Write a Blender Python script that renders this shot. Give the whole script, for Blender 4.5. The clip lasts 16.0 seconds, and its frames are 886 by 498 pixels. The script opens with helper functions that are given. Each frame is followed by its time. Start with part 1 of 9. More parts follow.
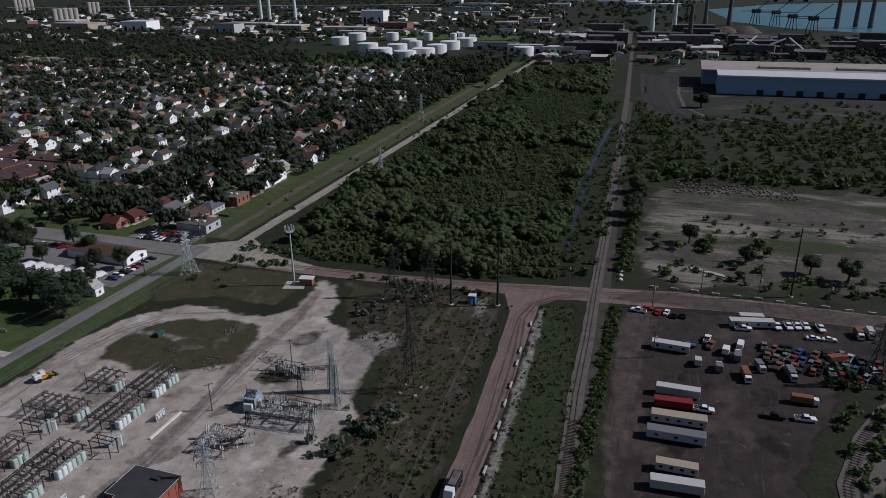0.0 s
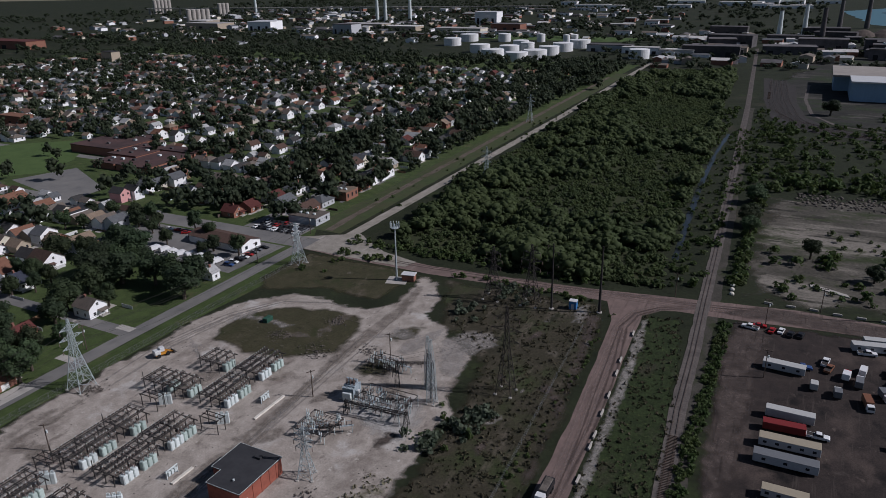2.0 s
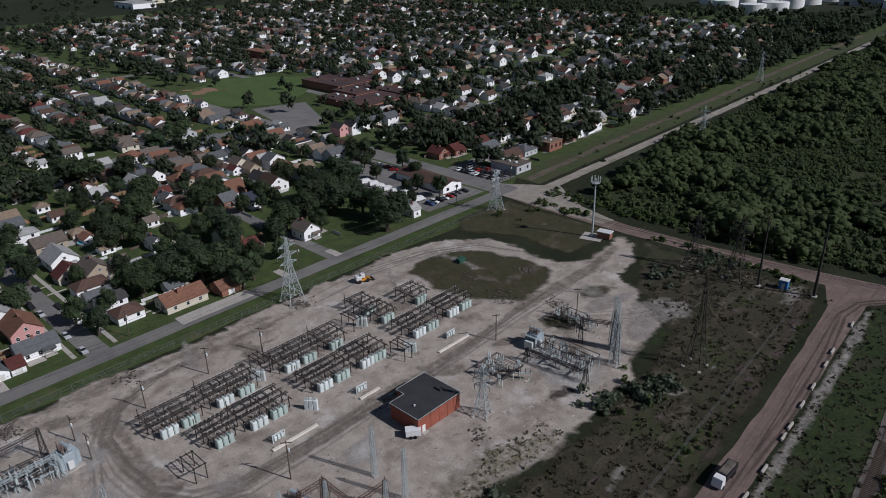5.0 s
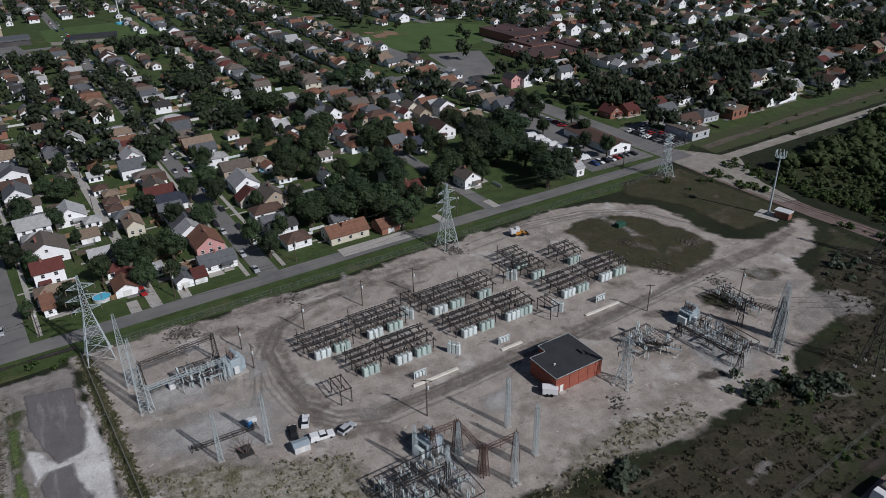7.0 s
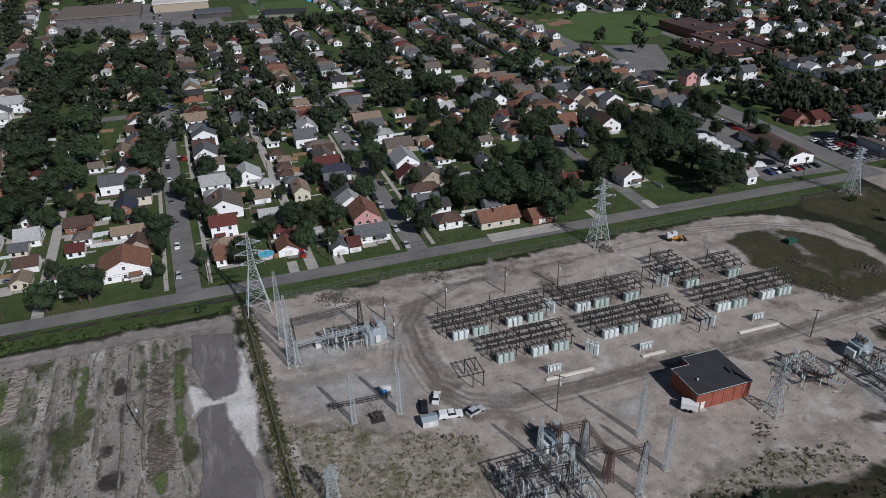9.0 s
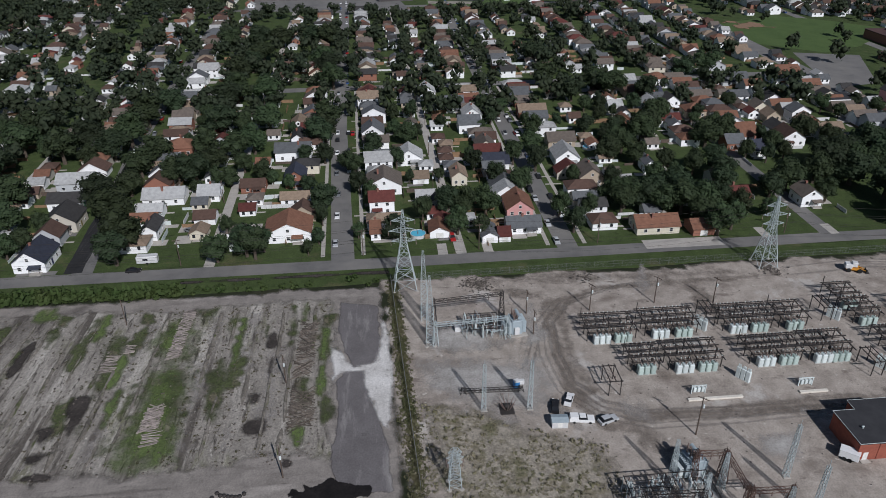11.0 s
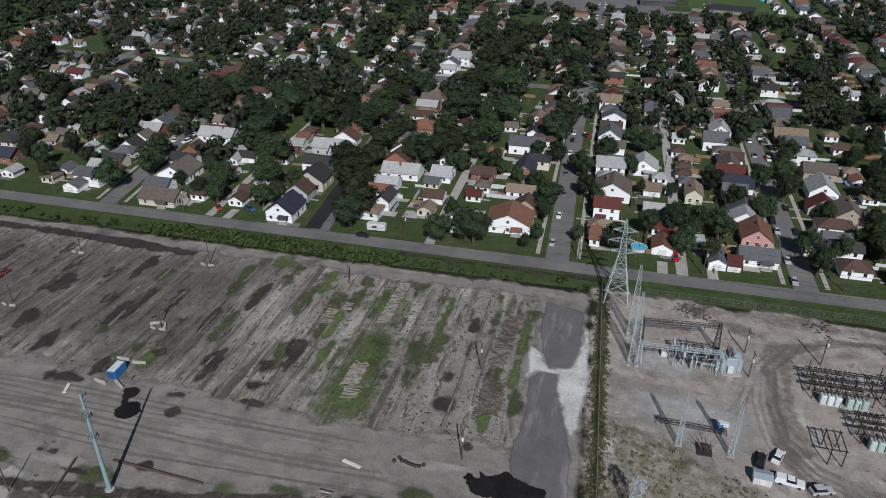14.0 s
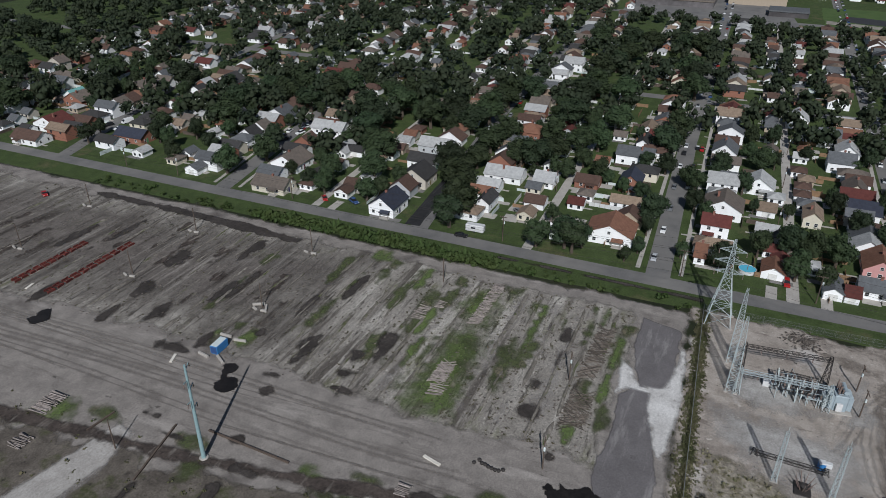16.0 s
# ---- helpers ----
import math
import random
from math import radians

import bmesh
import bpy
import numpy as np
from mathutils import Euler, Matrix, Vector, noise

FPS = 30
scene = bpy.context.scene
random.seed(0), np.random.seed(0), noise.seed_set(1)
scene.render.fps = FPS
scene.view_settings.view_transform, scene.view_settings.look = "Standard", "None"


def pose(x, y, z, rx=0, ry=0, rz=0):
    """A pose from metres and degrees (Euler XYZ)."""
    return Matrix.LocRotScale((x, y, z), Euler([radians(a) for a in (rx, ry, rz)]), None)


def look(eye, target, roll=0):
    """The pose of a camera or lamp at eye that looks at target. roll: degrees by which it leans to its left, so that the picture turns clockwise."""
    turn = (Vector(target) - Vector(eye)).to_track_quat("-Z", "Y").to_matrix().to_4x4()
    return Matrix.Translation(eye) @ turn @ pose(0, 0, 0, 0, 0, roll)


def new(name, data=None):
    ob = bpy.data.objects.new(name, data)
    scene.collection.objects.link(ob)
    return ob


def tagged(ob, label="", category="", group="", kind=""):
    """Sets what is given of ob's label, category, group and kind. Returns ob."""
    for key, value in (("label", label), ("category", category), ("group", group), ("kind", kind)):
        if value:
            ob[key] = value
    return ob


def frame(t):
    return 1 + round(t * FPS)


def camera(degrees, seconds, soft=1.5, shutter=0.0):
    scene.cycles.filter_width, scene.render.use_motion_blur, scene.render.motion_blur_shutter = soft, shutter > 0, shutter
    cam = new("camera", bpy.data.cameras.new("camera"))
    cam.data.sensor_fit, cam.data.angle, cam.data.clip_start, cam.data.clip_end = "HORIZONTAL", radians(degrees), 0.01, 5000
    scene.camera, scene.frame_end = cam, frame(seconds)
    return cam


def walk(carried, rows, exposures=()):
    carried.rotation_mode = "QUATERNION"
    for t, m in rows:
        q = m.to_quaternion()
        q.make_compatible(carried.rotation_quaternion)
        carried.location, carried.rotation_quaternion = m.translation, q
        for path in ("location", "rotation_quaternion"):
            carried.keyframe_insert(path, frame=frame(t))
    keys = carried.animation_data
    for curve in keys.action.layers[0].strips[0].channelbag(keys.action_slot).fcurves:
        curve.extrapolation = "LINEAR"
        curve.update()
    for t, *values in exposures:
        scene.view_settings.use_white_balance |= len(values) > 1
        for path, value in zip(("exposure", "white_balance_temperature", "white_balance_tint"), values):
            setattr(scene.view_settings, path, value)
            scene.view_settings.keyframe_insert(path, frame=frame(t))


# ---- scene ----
cam = camera(63.8, 16.0, soft=0.75)
PATH = [
    (0, (1.472, -0.333, 116.664), (0.887, 1.437, 115.941), -0.7),
    (0.5, (1.51, -0.352, 116.666), (0.857, 1.395, 115.945), -0.8),
    (1, (1.52, -0.379, 116.643), (0.801, 1.343, 115.925), -1.0),
    (1.5, (1.432, -0.333, 116.553), (0.648, 1.361, 115.836), -1.0),
    (2, (1.262, -0.308, 116.428), (0.413, 1.355, 115.712), -1.0),
    (2.5, (1.085, -0.349, 116.297), (0.164, 1.276, 115.58), -1.0),
    (3, (0.901, -0.294, 116.152), (-0.094, 1.283, 115.429), -1.1),
    (3.5, (0.862, -0.215, 116.005), (-0.207, 1.308, 115.27), -1.2),
    (6, (0.968, 0.292, 114.948), (-0.417, 1.422, 114.052), -1.3),
    (6.5, (0.909, 0.424, 114.911), (-0.536, 1.456, 113.992), -1.2),
    (7, (0.895, 0.553, 114.92), (-0.606, 1.489, 113.986), -1.2),
    (7.5, (0.894, 0.764, 114.905), (-0.657, 1.606, 113.963), -1.2),
    (8, (0.914, 1.017, 114.884), (-0.68, 1.765, 113.934), -1.2),
    (8.5, (0.967, 1.166, 114.821), (-0.667, 1.819, 113.87), -1.2),
    (9, (0.906, 1.19, 114.722), (-0.762, 1.742, 113.767), -1.2),
    (11.5, (-0.497, 0.385, 113.834), (-2.246, 0.432, 112.865), -0.5),
    (12, (-0.825, 0.265, 113.678), (-2.574, 0.207, 112.71), -0.4),
    (12.5, (-1.018, 0.101, 113.449), (-2.761, -0.058, 112.481), -0.3),
    (13, (-1.158, -0.065, 113.232), (-2.889, -0.321, 112.264), -0.2),
    (13.5, (-1.296, -0.155, 113.072), (-3.011, -0.509, 112.105), -0.0),
    (14, (-1.335, -0.18, 112.954), (-3.03, -0.62, 111.987), 0.1),
    (14.5, (-1.382, -0.087, 112.888), (-3.06, -0.587, 111.923), 0.1),
    (15, (-1.361, -0.023, 112.872), (-3.021, -0.585, 111.908), 0.1),
    (15.5, (-1.394, 0.065, 112.878), (-3.031, -0.565, 111.915), 0.1),
    (16, (-1.492, 0.127, 112.861), (-3.1, -0.573, 111.9), 0.2),
]
walk(cam, [(t, look(eye, target, roll)) for t, eye, target, roll in PATH], exposures=[(0, -0.63, 5950, 18), (3.5, -0.58, 6000, 17), (7, -0.54, 5980, 13), (10, -0.45, 5980, 13), (16, -0.41, 5990, 10)])

# ---------------------------------------------------------------- world and light
SUN_AZ, SUN_EL = math.atan2(0.34, 0.94), radians(38.5)
world = bpy.data.worlds.new("sky")
scene.world = world
world.use_nodes = True
_n, _l = world.node_tree.nodes, world.node_tree.links
_sky = _n.new("ShaderNodeTexSky")
_sky.sky_type = "NISHITA"
_sky.sun_disc = False
_sky.sun_elevation = SUN_EL
_sky.sun_rotation = math.pi / 2 - SUN_AZ
_sky.air_density, _sky.dust_density = 1.0, 0.6
_l.new(_sky.outputs[0], _n["Background"].inputs[0])
_n["Background"].inputs[1].default_value = 0.05
sun_dir = Vector((math.cos(SUN_AZ) * math.cos(SUN_EL), math.sin(SUN_AZ) * math.cos(SUN_EL), math.sin(SUN_EL)))
sun_data = bpy.data.lights.new("sun", "SUN")
sun_data.energy, sun_data.angle, sun_data.color = 5.0, radians(0.53), (1.0, 0.97, 0.93)
sun = new("sun", sun_data)
sun.rotation_euler = sun_dir.to_track_quat("Z", "Y").to_euler()
sun.location = (300, 100, 300)


# ---------------------------------------------------------------- materials
def shade(name, a, b=None, rough=0.85, metal=0.0, scale=1.0, fine=8.0, bump=0.0, spread=0.0, stretch=None, c=None, cscale=0.05, hue=0.0, fac=1.0):
    """A surface: colour a to b by a broad and a fine noise in metres, a third colour c in wide patches, random per object."""
    m = bpy.data.materials.new(name)
    m.use_nodes = True
    n, l = m.node_tree.nodes, m.node_tree.links
    bs = n["Principled BSDF"]
    bs.inputs["Roughness"].default_value = rough
    bs.inputs["Metallic"].default_value = metal
    bs.inputs["Specular IOR Level"].default_value = 0.25
    if b is None:
        b = tuple(v * 0.78 for v in a)
    co = n.new("ShaderNodeTexCoord").outputs["Object"]
    if stretch:
        mp = n.new("ShaderNodeMapping")
        mp.inputs["Rotation"].default_value = (0, 0, stretch[0])
        mp.inputs["Scale"].default_value = (stretch[1], stretch[2], 1)
        l.new(co, mp.inputs[0])
        co = mp.outputs[0]

    def tex(s, detail=6.0, r=0.6):
        t = n.new("ShaderNodeTexNoise")
        t.inputs["Scale"].default_value = s
        t.inputs["Detail"].default_value = detail
        t.inputs["Roughness"].default_value = r
        l.new(co, t.inputs["Vector"])
        return t.outputs["Fac"]

    def ramp(src, lo, hi):
        r = n.new("ShaderNodeMapRange")
        r.inputs[1].default_value, r.inputs[2].default_value = lo, hi
        l.new(src, r.inputs[0])
        return r.outputs[0]

    def mix(f, x, y):
        k = n.new("ShaderNodeMix")
        k.data_type = "RGBA"
        for s, v in ((0, f), (6, x), (7, y)):
            if hasattr(v, "is_linked"):
                l.new(v, k.inputs[s])
            elif isinstance(v, (int, float)):
                k.inputs[s].default_value = v
            else:
                k.inputs[s].default_value = (*v, 1)
        return k.outputs[2]

    big, small = tex(1.0 / scale), tex(fine)
    both = n.new("ShaderNodeMath")
    both.operation = "MULTIPLY_ADD"
    l.new(big, both.inputs[0])
    both.inputs[1].default_value = 0.65
    k2 = n.new("ShaderNodeMath")
    k2.operation = "MULTIPLY"
    k2.inputs[1].default_value = 0.35
    l.new(small, k2.inputs[0])
    l.new(k2.outputs[0], both.inputs[2])
    col = mix(ramp(both.outputs[0], 0.38, 0.62), a, b)
    if c is not None:
        col = mix(ramp(tex(cscale, 5.0, 0.65), 0.5 - 0.16 * fac, 0.5 + 0.2 * fac), col, c)
    if spread or hue:
        inf = n.new("ShaderNodeObjectInfo").outputs["Random"]
        hsv = n.new("ShaderNodeHueSaturation")
        r = n.new("ShaderNodeMapRange")
        r.inputs[3].default_value, r.inputs[4].default_value = 1 - spread, 1 + spread
        l.new(inf, r.inputs[0])
        l.new(r.outputs[0], hsv.inputs["Value"])
        if hue:
            rh = n.new("ShaderNodeMapRange")
            rh.inputs[3].default_value, rh.inputs[4].default_value = 0.5 - hue, 0.5 + hue
            l.new(inf, rh.inputs[0])
            l.new(rh.outputs[0], hsv.inputs["Hue"])
        l.new(col, hsv.inputs["Color"])
        col = hsv.outputs[0]
    l.new(col, bs.inputs["Base Color"])
    if bump:
        bp = n.new("ShaderNodeBump")
        bp.inputs["Strength"].default_value = 0.6
        bp.inputs["Distance"].default_value = bump
        l.new(both.outputs[0], bp.inputs["Height"])
        l.new(bp.outputs[0], bs.inputs["Normal"])
    return m


def soil(name, a, b, layers, grain=0.22, freq=2.2, rough=0.95, bump=0.08, broad=0.2):
    """Trodden ground: colours a to b in broad patches, then layers of (colour, frequency along x, along y, from, to), each a noise in cycles a metre that is cut between from and to, and a fine grain over all."""
    m = bpy.data.materials.new(name)
    m.use_nodes = True
    n, l = m.node_tree.nodes, m.node_tree.links
    bs = n["Principled BSDF"]
    bs.inputs["Roughness"].default_value = rough
    bs.inputs["Specular IOR Level"].default_value = 0.2
    co = n.new("ShaderNodeTexCoord").outputs["Object"]

    def tex(sx, sy, k, detail=7.0, r=0.65):
        mp = n.new("ShaderNodeMapping")
        mp.inputs["Location"].default_value = (k * 17.3, k * 9.1, 0)
        mp.inputs["Rotation"].default_value = (0, 0, 0.03 * math.sin(k))
        mp.inputs["Scale"].default_value = (sx, sy, 1)
        l.new(co, mp.inputs[0])
        t = n.new("ShaderNodeTexNoise")
        t.inputs["Scale"].default_value = 1.0
        t.inputs["Detail"].default_value = detail
        t.inputs["Roughness"].default_value = r
        l.new(mp.outputs[0], t.inputs["Vector"])
        return t.outputs["Fac"]

    def cut(src, lo, hi, u=0.0, v=1.0):
        r = n.new("ShaderNodeMapRange")
        for i, k in ((1, lo), (2, hi), (3, u), (4, v)):
            r.inputs[i].default_value = k
        l.new(src, r.inputs[0])
        return r.outputs[0]

    def mix(f, x, y):
        k = n.new("ShaderNodeMix")
        k.data_type = "RGBA"
        l.new(f, k.inputs[0])
        for s, v in ((6, x), (7, y)):
            if isinstance(v, tuple):
                k.inputs[s].default_value = (*v, 1)
            else:
                l.new(v, k.inputs[s])
        return k.outputs[2]

    col = mix(cut(tex(broad, broad, 1), 0.36, 0.64), a, b)
    for i, (c, sx, sy, lo, hi) in enumerate(layers):
        col = mix(cut(tex(sx, sy, i + 2), lo, hi), col, c)
    fine = tex(freq, freq, 40, 5.0, 0.75)
    hsv = n.new("ShaderNodeHueSaturation")
    l.new(cut(fine, 0.34, 0.66, 1 - grain, 1 + grain), hsv.inputs["Value"])
    l.new(col, hsv.inputs["Color"])
    l.new(hsv.outputs[0], bs.inputs["Base Color"])
    if bump:
        bp = n.new("ShaderNodeBump")
        bp.inputs["Strength"].default_value = 0.7
        bp.inputs["Distance"].default_value = bump
        l.new(fine, bp.inputs["Height"])
        l.new(bp.outputs[0], bs.inputs["Normal"])
    return m


def leafy(m, share=0.35):
    """Lets part of the light shine through the leaves."""
    n, l = m.node_tree.nodes, m.node_tree.links
    out, bs = n["Material Output"], n["Principled BSDF"]
    tl, mx = n.new("ShaderNodeBsdfTranslucent"), n.new("ShaderNodeMixShader")
    l.new(bs.inputs["Base Color"].links[0].from_socket, tl.inputs["Color"])
    mx.inputs[0].default_value = share
    l.new(bs.outputs[0], mx.inputs[1])
    l.new(tl.outputs[0], mx.inputs[2])
    l.new(mx.outputs[0], out.inputs["Surface"])
    return m


def ragged(m, scale=0.35, soft=0.22, cover=1.0):
    """The surface thins out to nothing towards the border of its sheet, in ragged scraps, by the sheet's 'edge' values; cover: how whole it is within."""
    n, l = m.node_tree.nodes, m.node_tree.links
    out, bs = n["Material Output"], n["Principled BSDF"]
    at = n.new("ShaderNodeAttribute")
    at.attribute_name = "edge"
    no = n.new("ShaderNodeTexNoise")
    no.inputs["Scale"].default_value = scale
    no.inputs["Detail"].default_value = 9
    no.inputs["Roughness"].default_value = 0.7
    l.new(n.new("ShaderNodeTexCoord").outputs["Object"], no.inputs["Vector"])
    ad = n.new("ShaderNodeMath")
    ad.operation = "MULTIPLY_ADD"
    ad.inputs[1].default_value = cover
    l.new(at.outputs["Fac"], ad.inputs[0])
    l.new(no.outputs["Fac"], ad.inputs[2])
    mr = n.new("ShaderNodeMapRange")
    mr.inputs[1].default_value, mr.inputs[2].default_value = 0.9 - soft, 0.9 + soft
    l.new(ad.outputs[0], mr.inputs[0])
    tr, mx = n.new("ShaderNodeBsdfTransparent"), n.new("ShaderNodeMixShader")
    l.new(mr.outputs[0], mx.inputs[0])
    l.new(tr.outputs[0], mx.inputs[1])
    l.new(bs.outputs[0], mx.inputs[2])
    l.new(mx.outputs[0], out.inputs["Surface"])
    return m


# ---------------------------------------------------------------- mesh tools
class Mesh:
    """Gathers verts and faces for one mesh."""

    def __init__(self):
        self.v, self.f = [], []

    def add(self, vs, fs):
        k = len(self.v)
        self.v += [tuple(p) for p in vs]
        self.f += [tuple(i + k for i in q) for q in fs]
        return self

    def box(self, x0, x1, y0, y1, z0, z1):
        return self.add([(x0, y0, z0), (x1, y0, z0), (x1, y1, z0), (x0, y1, z0), (x0, y0, z1), (x1, y0, z1), (x1, y1, z1), (x0, y1, z1)],
                        [(3, 2, 1, 0), (4, 5, 6, 7), (0, 1, 5, 4), (1, 2, 6, 5), (2, 3, 7, 6), (3, 0, 4, 7)])

    def bevbox(self, x0, x1, y0, y1, z0, z1, b):
        """A box with chamfered upper and upright edges."""
        ring = lambda i, z: [(x0 + i, y0 + b, z), (x0 + b, y0 + i, z), (x1 - b, y0 + i, z), (x1 - i, y0 + b, z), (x1 - i, y1 - b, z), (x1 - b, y1 - i, z), (x0 + b, y1 - i, z), (x0 + i, y1 - b, z)]
        vs = ring(0, z0) + ring(0, z1 - b) + ring(b * 0.8, z1)
        fs = [tuple(range(7, -1, -1)), tuple(range(16, 24))]
        for r in (0, 8):
            fs += [(r + i, r + (i + 1) % 8, r + 8 + (i + 1) % 8, r + 8 + i) for i in range(8)]
        return self.add(vs, fs)

    def beam(self, p, q, w, n=4, w2=None):
        """A bar from p to q, n-sided, w across (w2 at its end)."""
        p, q = Vector(p), Vector(q)
        d = (q - p).normalized()
        a = d.cross(Vector((0, 0, 1)) if abs(d.z) < 0.95 else Vector((1, 0, 0))).normalized()
        b = d.cross(a)
        w2 = w if w2 is None else w2
        vs = []
        for o, r in ((p, w / 2), (q, w2 / 2)):
            vs += [o + (a * math.cos(2 * math.pi * (i + 0.5) / n) + b * math.sin(2 * math.pi * (i + 0.5) / n)) * r * (1.19 if n == 4 else 1) for i in range(n)]
        fs = [(i, (i + 1) % n, n + (i + 1) % n, n + i) for i in range(n)] + [tuple(range(n - 1, -1, -1)), tuple(range(n, 2 * n))]
        return self.add(vs, fs)

    def lathe(self, rings, n=12, c=(0, 0)):
        """Rings of (radius, z) round the upright at c."""
        vs = [(c[0] + r * math.cos(2 * math.pi * i / n), c[1] + r * math.sin(2 * math.pi * i / n), z) for r, z in rings for i in range(n)]
        fs = [(k * n + i, k * n + (i + 1) % n, (k + 1) * n + (i + 1) % n, (k + 1) * n + i) for k in range(len(rings) - 1) for i in range(n)]
        fs += [tuple(range(n - 1, -1, -1)), tuple(range((len(rings) - 1) * n, len(rings) * n))]
        return self.add(vs, fs)

    def slab(self, pts, z0, z1):
        """A flat polygon of (x, y), from z0 to z1."""
        n = len(pts)
        return self.add([(x, y, z0) for x, y in pts] + [(x, y, z1) for x, y in pts],
                        [tuple(range(n - 1, -1, -1)), tuple(range(n, 2 * n))] + [(i, (i + 1) % n, n + (i + 1) % n, n + i) for i in range(n)])

    def data(self, name, mat, smooth=False):
        me = bpy.data.meshes.new(name)
        me.from_pydata(self.v, [], self.f)
        if mat:
            me.materials.append(mat)
        if smooth:
            me.shade_smooth()
        return me


def part(name, mb, mat, parent=None, label="", smooth=False):
    """Links a mesh as one object, under its thing."""
    ob = new(name, mb.data(name, mat, smooth) if isinstance(mb, Mesh) else mb)
    ob.parent = parent
    if label:
        ob["label"] = label
    return ob


def thing(name, x, y, z=0.0, turn=0.0, label="", category="", group="", kind=""):
    ob = new(name)
    ob.empty_display_size = 0.2
    ob.matrix_basis = pose(x, y, z, 0, 0, turn)
    return tagged(ob, label, category, group, kind)


def sheet(name, pts, z, mat, label, wob=0.0, step=4.0, kind="structure", category=""):
    """A sheet of ground with a sharp outline that wobbles."""
    out = []
    n = len(pts)
    for i in range(n):
        a, b = Vector((*pts[i], 0)), Vector((*pts[(i + 1) % n], 0))
        k = max(1, int((b - a).length / step))
        side = (b - a).normalized().cross(Vector((0, 0, 1)))
        for j in range(k):
            p = a.lerp(b, j / k)
            d = noise.noise(Vector((p.x * 0.11, p.y * 0.11, z * 31))) + 0.6 * noise.noise(Vector((p.x * 0.4, p.y * 0.4, z * 77)))
            out.append(p + side * d * wob)
    bm = bmesh.new()
    bm.faces.new([bm.verts.new((p.x, p.y, z)) for p in out])
    bmesh.ops.triangulate(bm, faces=bm.faces[:])
    if sum(f.normal.z * f.calc_area() for f in bm.faces) < 0:
        bmesh.ops.reverse_faces(bm, faces=bm.faces)
    me = bpy.data.meshes.new(name)
    bm.to_mesh(me)
    bm.free()
    me.materials.append(mat)
    return tagged(new(name, me), label, category, "", kind)


def value_noise(x, y, seed):
    """Smooth random values of -1 to 1 over arrays."""
    i, j = np.floor(x), np.floor(y)
    u, v = x - i, y - j
    u, v = u * u * (3 - 2 * u), v * v * (3 - 2 * v)
    h = lambda a, b: np.modf(np.abs(np.sin(a * 127.1 + b * 311.7 + seed * 17.3) * 43758.5453))[0]
    return 2 * ((h(i, j) * (1 - u) + h(i + 1, j) * u) * (1 - v) + (h(i, j + 1) * (1 - u) + h(i + 1, j + 1) * u) * v) - 1


